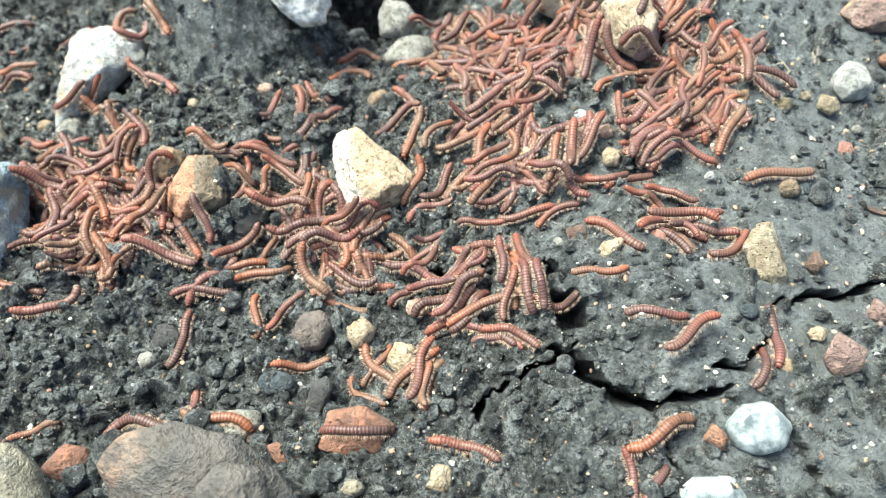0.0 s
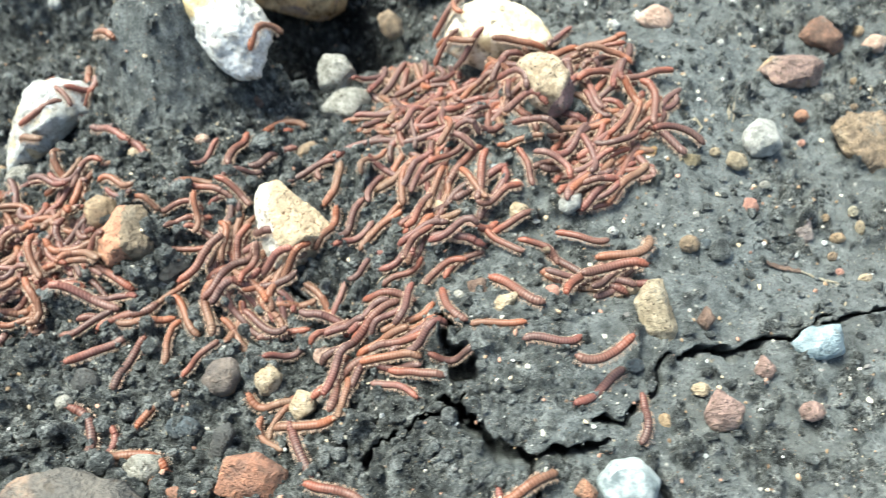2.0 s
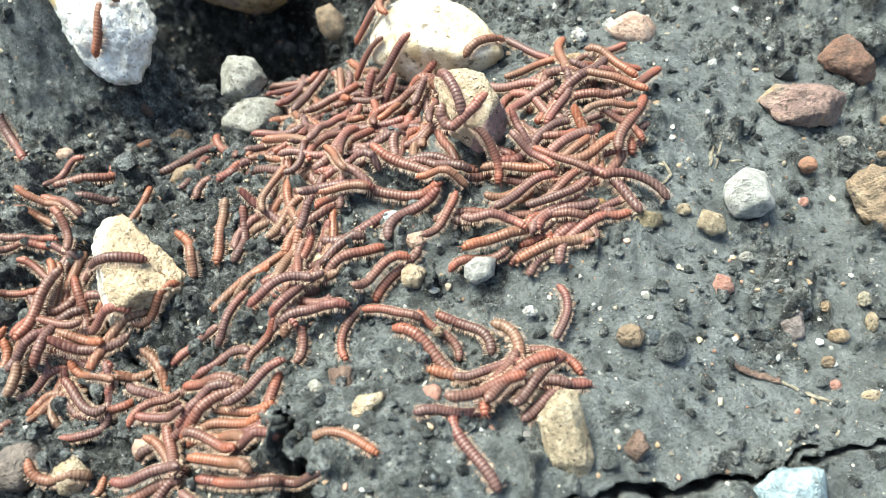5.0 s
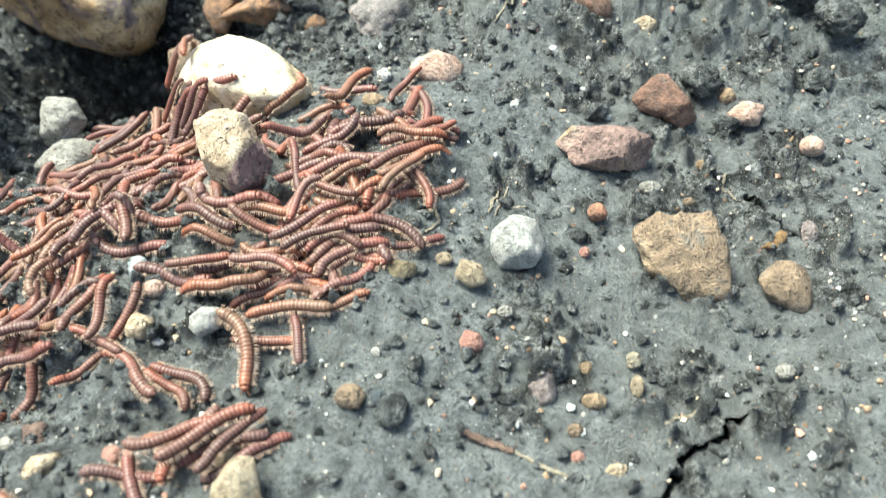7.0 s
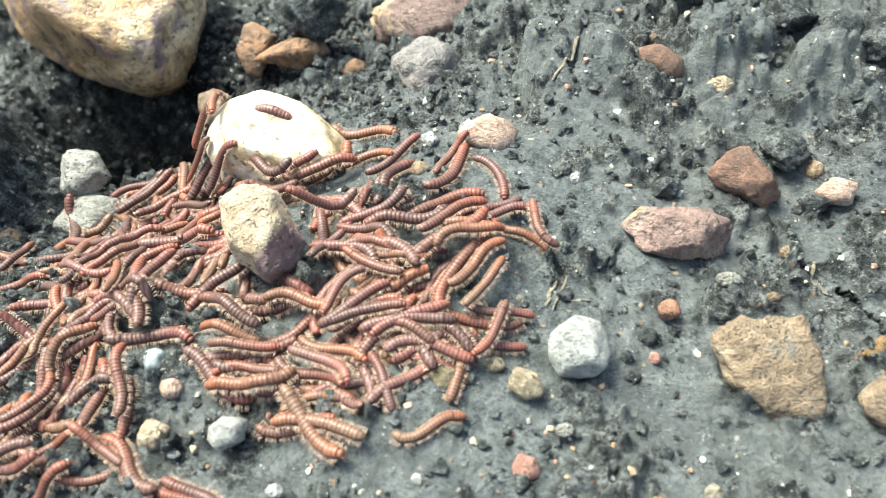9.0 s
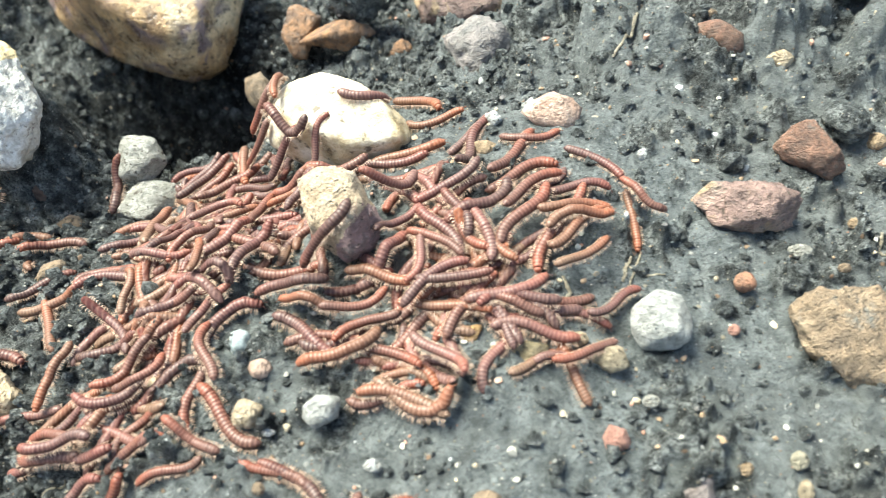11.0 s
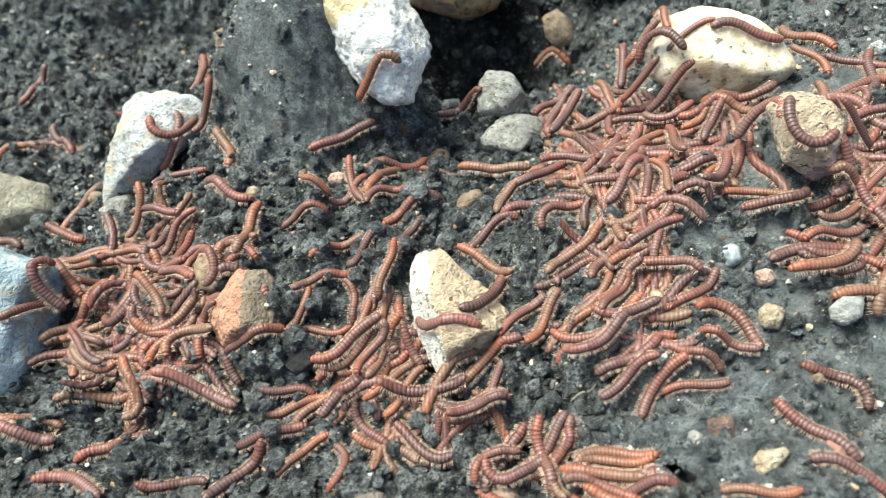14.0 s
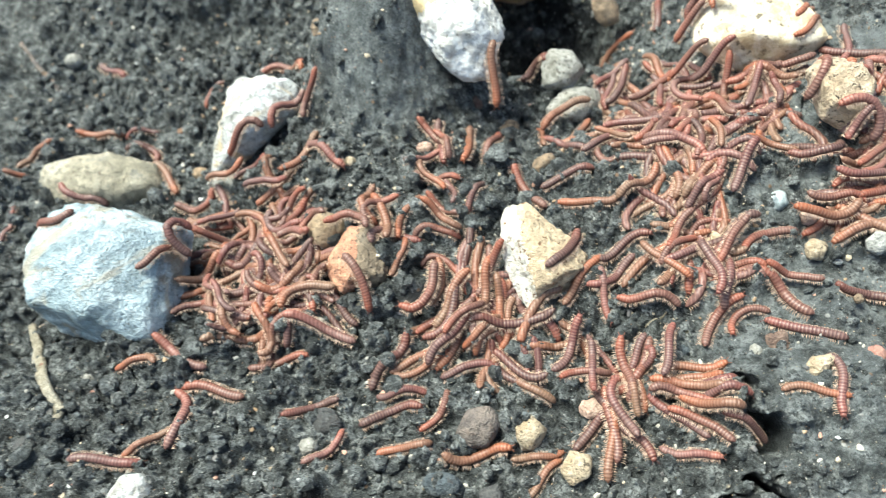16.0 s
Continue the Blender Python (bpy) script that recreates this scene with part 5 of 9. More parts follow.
def leg_rows(seed):
    """The fine legs along both sides of a piece."""
    rng = random.Random(seed)
    bm = bmesh.new()
    for side, k in [(side, k) for side in (-1, 1) for k in range(LEGS)]:
        x = SPAN / 2 - SPAN * (k + 0.5) / LEGS
        lean = 0.0005 * math.sin(k * 1.1 + seed + side) + rng.uniform(-1, 1) * 0.00012
        way = [(x, side * GIRTH * 0.70, -GIRTH * 0.55, 0.00014), (x + 0.5 * lean, side * (GIRTH + 0.0008), -GIRTH * 0.20, 0.00011), (x + lean, side * (GIRTH + 0.0016), -GIRTH * 0.85, 0.00006)]
        last = None
        for px, py, pz, r in way:
            loop = [bm.verts.new((px + r * math.cos(a), py, pz + r * math.sin(a))) for a in (0.5, 2.6, 4.7)]
            if last:
                for n in range(3):
                    bm.faces.new((last[n], last[(n + 1) % 3], loop[(n + 1) % 3], loop[n]))
            last = loop
        bm.faces.new(last)
    return bm


def head_mesh():
    bm = bmesh.new()
    bmesh.ops.create_uvsphere(bm, u_segments=10, v_segments=6, radius=1)
    for v in bm.verts:
        v.co = Vector((v.co.x * 0.0012 + SPAN / 2 + 0.0003, v.co.y * 0.00132, v.co.z * 0.00124 - 0.0003))
    for side in (-1, 1):
        last = None
        for k in range(5):
            f = k / 4
            p = Vector((SPAN / 2 + 0.0012 + 0.0013 * f, side * (0.0005 + 0.0009 * f), -0.0002 - 0.0005 * f * f))
            loop = [bm.verts.new(p + 0.00013 * Vector((0, math.cos(a), math.sin(a)))) for a in (0, 1.57, 3.14, 4.71)]
            if last:
                for n in range(4):
                    bm.faces.new((last[n], loop[n], loop[(n + 1) % 4], last[(n + 1) % 4]))
            last = loop
        bm.faces.new(last)
    return bm


LOOKS = ("glossy russet millipede with fine pale legs", "glossy orange-brown millipede with fine pale legs", "plum-brown ringed millipede with fine legs",
         "pinkish russet millipede with ringed back", "dark brown ringed millipede with pale legs", "amber-brown millipede with ringed back")


def millipede(kind):
    """One millipede of seven stiff body pieces that turn against one another."""
    ob = tagged(new("millipede"), LOOKS[kind], "millipede", "millipedes swarming on the soil")
    for n in range(PIECES):
        piece = part("front_body" if n == 0 else "tail_body" if n == PIECES - 1 else "body", body_piece(n), SHELLS[kind], ob)
        piece.data.attributes.new("along", "FLOAT", "POINT").data.foreach_set("value", [(n + 0.5 - v.co.x / SPAN) / PIECES for v in piece.data.vertices])
        piece.location.x = (PIECES // 2 - n) * SPAN
        tagged(part("leg_fringe", leg_rows(n + kind), LEG, piece), kind="stuff")
        if n == 0:
            part("head", head_mesh(), SHELLS[kind], piece)
    return ob


# Each crawler: look, size in percent, layer in the heap, rows of (seconds, x mm, y mm, heading in degrees, bend in degrees).
CRAWL = (
    (5, 72, 0, ((0, -151, 118, -165, 25), (16, -177, 145, -145, 15),)),
    (4, 100, 0, ((0, -114, 116, 178, 106), (3, -100, 136, 108, 74), (5.5, -101, 141, 108, 52), (8, -103, 146, 108, 36), (10.5, -104, 150, 108, 25), (12.5, -106, 154, 108, 18), (14, -98, 163, 49, 12), (16, -88, 176, 51, 9),)),
    (1, 97, 0, ((0, -85, 114, 346, -26), (16, -55, 139, 371, 7),)),
    (3, 72, 0, ((0, -96, 121, 94, -8), (3, -93, 123, 87, 18), (16, -109, 141, 43, 48),)),
    (4, 93, 0, ((0, -37, 103, -186, -26), (3, -16, 116, -256, -18), (5.5, -17, 121, -256, -13), (8, -18, 125, -256, -9), (10.5, -20, 130, -256, -6), (12.5, -21, 134, -256, -4), (14, -21, 137, -256, -3), (16, -11, 149, -312, -2),)),
    (0, 90, 0, ((0, 1, 94, 156, 55), (3, -5, 96, 156, 39), (5.5, -9, 98, 156, 27), (8, -14, 100, 156, 19), (10.5, -18, 102, 156, 13), (12.5, -22, 104, 156, 9), (14, -25, 105, 156, 7), (16, -29, 107, 156, 5),)),
    (5, 74, 2, ((0, -12, 117, 80, -39), (3, -1, 136, 80, -4), (5.5, -1, 150, 147, -14), (14, 2, 159, 115, 6), (16, 2, 157, 103, 57),)),
    (1, 94, 0, ((0, 63, 87, -156, -13), (3, 58, 85, -156, -9), (5.5, 53, 83, -156, -6), (8, 48, 80, -156, -4), (10.5, 44, 78, -156, -3), (12.5, 40, 77, -156, -2), (14, 38, 75, -156, -2), (16, 34, 74, -156, -1),)),
    (2, 72, 0, ((0, 51, 74, 86, 16), (3, 51, 80, 86, 11), (5.5, 52, 85, 86, 8), (8, 52, 90, 86, 5), (10.5, 52, 95, 86, 4), (12.5, 53, 99, 86, 3), (14, 53, 102, 86, 2), (16, 53, 105, 86, 1),)),
    (2, 72, 0, ((0, 57, 72, -132, 2), (3, 53, 68, -132, 1), (5.5, 50, 64, -132, 1), (8, 47, 61, -132, 1), (10.5, 43, 57, -132, 0), (12.5, 41, 54, -132, 0), (14, 39, 52, -132, 0), (16, 36, 49, -132, 0),)),
    (0, 88, 3, ((0, 80, 119, 34, -0), (3, 97, 137, 16, 69), (5.5, 96, 163, 27, 17), (8, 100, 166, 27, 12), (10.5, 105, 168, 27, 8), (12.5, 108, 170, 27, 6), (14, 111, 171, 27, 4), (16, 115, 173, 27, 3),)),
    (2, 81, 0, ((0, 72, 130, 348, 14), (5.5, 87, 156, 368, 29), (14, 82, 155, 332, -56), (16, 66, 151, 262, -39),)),
    (2, 91, 0, ((0, 113, 120, 260, -26), (3, 89, 127, 190, -18), (5.5, 92, 147, 120, -13), (8, 90, 151, 120, -9), (10.5, 87, 155, 120, -6), (12.5, 85, 159, 120, -4), (14, 77, 167, 135, -3), (16, 62, 173, 157, -2),)),
    (4, 77, 0, ((0, 104, 108, 61, 39), (3, 106, 110, 80, 54), (5.5, 106, 115, 80, 38), (8, 107, 120, 80, 26), (10.5, 108, 125, 80, 18), (12.5, 109, 129, 80, 13), (14, 110, 132, 80, 9), (16, 110, 136, 80, 6),)),
    (5, 100, 1, ((0, 138, 190, 179, -0), (3, 109, 176, 216, -103), (5.5, 106, 178, 291, -111), (8, 112, 208, 300, -37), (10.5, 120, 207, 345, 123), (12.5, 116, 206, 352, 1), (14, 109, 216, 422, 1), (16, 94, 211, 492, 1),)),
    (3, 73, 2, ((0, -151, 207, 172, 2), (16, -164, 209, 140, -111),)),
    (1, 72, 0, ((0, 55, 147, 353, 18), (3, 58, 148, 353, -27), (5.5, 57, 148, 342, -72), (14, 57, 149, 354, 8), (16, 57, 149, 346, -42),)),
    (4, 73, 0, ((0, 39, 139, -184, -49), (3, 41, 139, -180, -34), (5.5, 43, 138, -182, -0), (16, 37, 140, -208, 17),)),
    (4, 86, 0, ((0, 84, 162, 124, 16), (3, 90, 183, 138, 24), (5.5, 92, 187, 146, 94), (8, 91, 190, 157, 52), (14, 90, 185, 144, 85), (16, 86, 187, 164, 66),)),
    (0, 100, 0, ((0, 66, 166, 122, 22), (3, 68, 163, 132, -8), (5.5, 80, 182, 139, 28), (8, 71, 192, 140, 11), (10.5, 66, 201, 139, -42), (14, 62, 206, 142, 134), (16, 57, 189, 131, 62),)),
    (0, 81, 0, ((0, 108, 155, 32, 66), (3, 110, 172, 27, 33), (5.5, 116, 182, -19, -92), (8, 112, 208, 10, 33), (10.5, 112, 209, 12, 18), (12.5, 103, 222, 82, 13), (14, 93, 228, 152, 9), (16, 80, 218, 215, 6),)),
    (0, 80, 0, ((0, -173, 181, 162, -16), (14, -162, 204, 155, -123), (16, -165, 206, 146, -84),)),
    (3, 100, 0, ((0, -158, 171, -157, -69), (14, -173, 173, -193, -26), (16, -174, 181, -213, -46),)),
    (0, 86, 0, ((0, -147, 193, 40, -59), (14, -136, 191, -1, -0), (16, -133, 178, 14, -1),)),
    (4, 89, 0, ((0, -98, 173, 174, 38), (3, -108, 184, 169, -5), (14, -108, 202, 132, 52), (16, -109, 201, 125, 3),)),
    (4, 90, 0, ((0, -104, 151, 81, 24), (3, -93, 163, 64, -43), (14, -89, 175, 18, -2), (16, -87, 157, 19, -34),)),
    (1, 86, 0, ((0, -85, 183, 6, -3), (3, -90, 176, 7, 46), (14, -82, 185, 20, 10), (16, -77, 178, 20, -44),)),
    (1, 88, 0, ((0, -74, 178, -175, -8), (3, -73, 181, -260, 5), (14, -73, 187, -317, 31), (16, -70, 192, -332, 29),)),
    (1, 77, 0, ((0, -76, 159, 99, -2), (3, -80, 170, 79, -61), (14, -78, 169, 42, -1), (16, -76, 173, 21, 20),)),
    (0, 72, 0, ((0, -64, 158, -141, 23), (3, -63, 157, -144, 2), (14, -62, 164, -93, -140), (16, -67, 155, -121, -84),)),
    (1, 82, 0, ((0, -58, 136, -180, 1), (3, -82, 140, -147, 91), (16, -80, 141, -176, 2),)),
    (5, 95, 2, ((0, -55, 172, 115, -80), (3, -63, 180, 92, -50), (14, -60, 200, 46, 75), (16, -63, 198, 61, 5),)),
    (5, 83, 0, ((0, -43, 160, 156, -5), (3, -50, 169, 123, -16), (5.5, -50, 175, 213, 111), (14, -48, 186, 139, 28), (16, -48, 185, 222, 43),)),
    (2, 82, 0, ((0, -43, 182, 136, 73), (3, -54, 179, 108, -46), (5.5, -54, 178, 21, -1), (14, -57, 177, -49, 92), (16, -57, 173, 12, -49),)),
    (1, 87, 1, ((0, -36, 182, 128, 117), (3, -39, 186, 143, 56), (5.5, -39, 188, 195, -29), (14, -50, 198, 260, -8), (16, -44, 198, 272, -16),)),
    (0, 80, 0, ((0, -32, 167, 356, -39), (3, -30, 167, 363, -16), (5.5, -30, 167, 373, 49), (14, -28, 175, 412, -28), (16, -43, 180, 482, -20),)),
    (2, 72, 0, ((0, -31, 187, 353, -82), (3, -30, 182, 306, -62), (5.5, -32, 181, 291, -43), (14, -33, 181, 282, -91), (16, -35, 177, 276, -34),)),
    (2, 73, 0, ((0, -15, 162, -156, -3), (3, -32, 156, -161, -61), (14, -38, 178, -119, -176), (16, -52, 186, -189, -123),)),
    (2, 78, 3, ((0, -5, 159, 176, 86), (3, -3, 161, 190, 2), (5.5, -4, 160, 173, -12), (14, -19, 181, 196, 18), (16, -11, 167, 266, 12),)),
    (5, 72, 0, ((0, -35, 120, 138, -93), (16, -32, 130, 49, -4),)),
    (5, 72, 0, ((0, -29, 133, 52, 7), (3, -30, 130, 62, -16), (5.5, -29, 138, 60, -10), (16, -33, 138, 3, 13),)),
    (5, 86, 0, ((0, -29, 130, 127, -45), (3, -36, 138, 179, -100), (14, -49, 171, 163, 23), (16, -35, 164, 142, -65),)),
    (1, 91, 1, ((0, -17, 126, 38, -28), (3, -18, 122, -11, 6), (16, -7, 139, 78, 7),)),
    (1, 72, 3, ((0, 45, 246, 71, 108), (3, 47, 245, 79, 58), (5.5, 44, 249, 122, 9), (16, 47, 257, 90, 48),)),
    (2, 87, 3, ((0, 3, 151, -142, 20), (3, -7, 142, -110, 38), (5.5, -5, 143, -177, -5), (14, -9, 158, -176, -131), (16, -4, 149, -251, -41),)),
    (1, 90, 2, ((0, 100, 244, 24, -22), (3, 107, 243, -1, -5), (5.5, 108, 244, -8, -9), (14, 106, 247, -18, 2), (16, 109, 245, -16, 5),)),
    (2, 83, 0, ((0, 14, 135, 143, 11), (3, 20, 141, 170, -16), (5.5, 22, 140, 175, -12), (16, 16, 146, 140, -6),)),
    (3, 72, 0, ((0, 16, 132, 343, -56), (3, 17, 133, 334, -21), (5.5, 14, 133, 336, 17), (16, 17, 133, 349, 14),)),
    (2, 72, 3, ((0, -157, 202, -138, -62), (3, -155, 198, -167, -31), (5.5, -157, 199, -173, -14), (16, -157, 202, -234, -48),)),
    (2, 80, 2, ((0, 22, 161, 85, 49), (5.5, 25, 169, 47, 16), (14, 27, 186, 36, -37), (16, 15, 168, 75, 12),)),
    (1, 81, 0, ((0, 26, 153, 83, 29), (3, 23, 155, -4, -37), (5.5, 17, 157, 3, -25), (14, 20, 161, -3, -18), (16, 21, 159, 1, -37),)),
    (0, 89, 0, ((0, 30, 165, 98, -25), (3, 41, 159, 113, -53), (5.5, 28, 163, 77, 1), (14, 36, 185, 47, -48), (16, 34, 182, 48, -59),)),
    (4, 74, 2, ((0, 31, 255, 128, -56), (3, 30, 253, 82, 39), (5.5, 30, 255, 72, 61), (14, 27, 268, 54, 19), (16, 26, 268, 61, -34),)),
    (2, 72, 1, ((0, 9, 162, 7, 94), (3, 15, 160, 33, -75), (5.5, 10, 165, 2, 11), (14, 5, 166, 26, 108), (16, 8, 166, 37, 156),)),
    (0, 87, 1, ((0, 14, 170, 171, -10), (3, 16, 172, 168, 31), (5.5, 9, 171, 176, 10), (14, 16, 199, 181, -84), (16, 12, 190, 170, 16),)),
    (3, 73, 0, ((0, -8, 178, -163, 5), (3, -7, 177, -104, -22), (5.5, -9, 170, -143, 76), (14, -15, 188, -114, -11), (16, -6, 174, -55, -8),)),
    (0, 72, 3, ((0, -9, 170, -154, -18), (3, -9, 159, -150, 29), (5.5, -10, 167, -152, 86), (14, -16, 165, -147, 106), (16, -13, 165, -176, 29),)),
    (2, 74, 0, ((0, -3, 184, 358, -20), (3, 8, 192, 407, -13), (5.5, 13, 194, 433, -9), (8, 31, 204, 450, 23), (10.5, 19, 202, 393, -9), (12.5, 15, 212, 411, -31), (14, 14, 211, 410, -40), (16, 28, 204, 340, -28),)),
    (0, 74, 0, ((0, 16, 185, 349, -3), (3, 23, 183, 394, 23), (5.5, 22, 185, 418, -73), (8, 44, 198, 400, -58), (10.5, 38, 200, 418, -111), (12.5, 39, 204, 395, 58), (14, 32, 216, 411, -37), (16, 35, 221, 385, -145),)),
    (0, 81, 0, ((0, 34, 184, 2, 23), (3, 38, 183, 46, -107), (5.5, 37, 187, 98, 41), (8, 47, 185, 65, 40), (10.5, 44, 192, 27, -52), (14, 32, 197, 27, -39), (16, 44, 200, -9, -58),)),
    (1, 89, 0, ((0, -31, 190, 37, -25), (5.5, -16, 200, 45, 65), (12.5, -23, 195, 17, -21), (14, -19, 195, 41, 3), (16, -13, 202, 52, -30),)),
    (0, 77, 3, ((0, -38, 194, -177, -10), (3, -46, 196, -103, -17), (5.5, -53, 195, -190, 24), (14, -54, 200, -121, -18), (16, -57, 189, -144, 2),)),
    (3, 100, 0, ((0, -35, 195, 18, -6), (12.5, -36, 197, -3, 27), (14, -31, 204, -16, 47), (16, -30, 191, -44, 20),)),
    (3, 79, 0, ((0, -4, 197, 189, 75), (3, 3, 207, 215, -45), (5.5, -2, 187, 203, 62), (12.5, -3, 210, 199, 29), (14, -5, 212, 222, 38), (16, -4, 196, 274, 27),)),
    (1, 89, 0, ((0, -8, 208, 64, 51), (3, -10, 208, 60, 61), (5.5, -8, 225, 123, 47), (10.5, -8, 233, 131, 3), (12.5, -13, 247, 86, -21), (14, -16, 232, 141, 5), (16, -6, 236, 167, -26),)),
    (4, 86, 0, ((0, 2, 205, 52, 61), (3, -1, 218, 70, -0), (5.5, 13, 228, 91, 19), (8, 18, 228, 75, -17), (10.5, 22, 225, 19, 9), (12.5, 5, 230, 22, 42), (14, 11, 226, 28, 10), (16, 5, 216, 27, -50),)),
    (5, 72, 2, ((0, 1, 228, 44, -74), (3, 13, 241, 47, -61), (5.5, 20, 242, 67, -72), (8, 26, 236, 67, -88), (10.5, 21, 241, 93, 61), (12.5, 22, 262, 104, -45), (14, 19, 260, 98, -18), (16, 8, 272, 131, -12),)),
    (5, 88, 1, ((0, 13, 223, 16, 62), (3, 25, 234, 46, -30), (5.5, 27, 233, 53, -65), (8, 37, 235, 63, -103), (10.5, 36, 247, 42, -27), (12.5, 35, 242, 7, 4), (14, 37, 244, 32, 32), (16, 36, 238, 47, -30),)),
    (5, 81, 0, ((0, 16, 206, 46, 81), (3, 15, 211, 39, 2), (5.5, 19, 211, 46, -4), (8, 28, 217, 59, 74), (10.5, 27, 218, 37, -43), (12.5, 25, 223, 56, 13), (14, 21, 216, 51, 39), (16, 27, 219, -13, 0),)),
    (0, 75, 2, ((0, 21, 204, 19, -17), (3, 31, 191, 57, -45), (5.5, 33, 212, 80, -80), (8, 30, 210, 80, 70), (10.5, 41, 213, 35, 126), (12.5, 24, 208, 34, 31), (14, 26, 213, 53, 11), (16, 23, 208, 37, -33),)),
    (2, 86, 0, ((0, 24, 192, -171, -43), (3, 20, 189, -138, -14), (5.5, 8, 181, -163, 48), (12.5, 7, 197, -164, -2), (14, -2, 204, -162, -8), (16, 1, 203, -143, -49),)),
    (5, 88, 1, ((0, 33, 213, 62, 61), (3, 38, 222, 71, -29), (5.5, 29, 214, 78, -4), (8, 34, 231, 62, -127), (10.5, 35, 225, 54, 45), (12.5, 21, 231, 52, -39), (14, 13, 232, 37, 2), (16, 14, 239, 33, 23),)),
    (0, 100, 0, ((0, 40, 232, 70, 12), (3, 57, 234, 35, -16), (5.5, 70, 238, -8, 34), (8, 65, 248, -0, 29), (10.5, 70, 251, -7, 40), (12.5, 78, 251, 65, 72), (14, 72, 263, 64, 27), (16, 85, 268, 61, 55),)),
    (2, 100, 0, ((0, 53, 220, -4, 113), (3, 58, 220, 40, -32), (5.5, 52, 224, 18, 96), (8, 62, 237, -9, 14), (10.5, 57, 233, 51, -119), (12.5, 52, 245, 59, 25), (14, 44, 254, 35, 5), (16, 49, 261, 43, -70),)),
    (2, 100, 0, ((0, 62, 214, 57, 25), (3, 65, 213, 51, 19), (5.5, 71, 231, 36, -76), (8, 83, 217, -34, 35), (10.5, 86, 229, -36, 4), (12.5, 86, 226, -7, 7), (14, 88, 227, 8, -49), (16, 90, 225, -8, 33),)),
    (0, 83, 2, ((0, 65, 211, 55, 11), (3, 64, 208, 24, 15), (5.5, 61, 204, 51, -45), (8, 60, 213, 108, 11), (10.5, 59, 220, 113, -37), (12.5, 46, 219, 153, -8), (14, 44, 223, 162, 44), (16, 42, 207, 232, 31),)),
    (0, 74, 1, ((0, 69, 191, -173, -103), (3, 63, 186, -236, 2), (5.5, 68, 191, -193, -2), (8, 58, 201, -207, 20), (10.5, 59, 196, -205, -23), (12.5, 59, 195, -204, 11), (14, 57, 195, -203, 15), (16, 61, 193, -201, 10),)),
    (0, 84, 0, ((0, 77, 194, -161, 21), (3, 68, 202, -151, 5), (5.5, 67, 207, -127, 9), (8, 66, 208, -99, -43), (10.5, 55, 210, -82, 2), (12.5, 52, 208, -165, 105), (14, 51, 212, -147, -49), (16, 56, 212, -162, 68),)),
    (0, 74, 0, ((0, 83, 183, 151, 70), (3, 80, 185, 145, 73), (5.5, 84, 184, 138, 30), (8, 89, 187, 157, 72), (10.5, 87, 189, 171, 27), (14, 48, 191, 152, 7), (16, 45, 197, 171, 96),)),
    (0, 78, 1, ((0, 92, 184, 150, 38), (3, 98, 193, 171, -45), (5.5, 94, 212, 198, 8), (8, 94, 220, 169, 22), (10.5, 101, 231, 201, 61), (12.5, 106, 235, 215, -94), (14, 97, 232, 188, -4), (16, 94, 231, 181, 15),)),
    (0, 96, 3, ((0, 91, 170, 353, -31), (3, 107, 168, 380, -47), (5.5, 104, 166, 402, -35), (8, 107, 170, 402, -24), (10.5, 111, 173, 402, -17), (12.5, 114, 176, 402, -12), (14, 116, 178, 402, -8), (16, 119, 180, 402, -6),)),
    (2, 72, 2, ((0, 90, 167, 308, -37), (3, 88, 168, 360, 22), (5.5, 99, 169, 380, 20), (8, 104, 170, 380, 14), (10.5, 108, 172, 380, 10), (12.5, 112, 173, 380, 7), (14, 115, 174, 380, 5), (16, 119, 176, 380, 3),)),
    (0, 92, 0, ((0, 52, 193, 10, -6), (3, 52, 200, -5, 83), (5.5, 50, 212, 47, -72), (8, 53, 212, 90, 36), (10.5, 45, 224, 105, -1), (12.5, 32, 228, 58, 55), (14, 26, 230, 34, -54), (16, 27, 235, 55, 9),)),
    (2, 85, 3, ((0, 46, 195, 138, 2), (3, 43, 191, 200, 55), (5.5, 29, 200, 205, 48), (8, 33, 195, 205, -17), (10.5, 23, 192, 193, -14), (12.5, 17, 193, 196, 37), (14, 20, 195, 211, -63), (16, 35, 197, 281, -44),)),
    (0, 72, 0, ((0, 46, 184, -162, 64), (3, 47, 185, -146, 61), (5.5, 53, 187, -105, 69), (8, 60, 192, -149, -70), (14, 47, 184, -179, 32), (16, 43, 183, -153, 121),)),
    (0, 76, 2, ((0, 79, 223, 86, -31), (3, 79, 224, 101, 31), (5.5, 84, 222, 42, 36), (8, 90, 226, -1, 19), (10.5, 98, 234, 13, 23), (12.5, 103, 239, 37, 110), (14, 102, 238, 30, 78), (16, 102, 241, 48, 70),)),
    (3, 81, 3, ((0, 94, 221, 300, -11), (3, 91, 224, 328, -88), (5.5, 103, 220, 355, -14), (8, 115, 225, 345, -64), (10.5, 126, 221, 326, -34), (12.5, 133, 215, 328, -9), (14, 136, 213, 328, -7), (16, 139, 211, 328, -5),)),
    (3, 84, 0, ((0, 106, 207, 324, 1), (3, 110, 206, 389, 29), (5.5, 122, 214, 396, 16), (8, 140, 221, 401, 14), (10.5, 140, 223, 412, -53), (12.5, 143, 219, 470, -18), (14, 142, 222, 470, -12), (16, 140, 225, 470, -9),)),
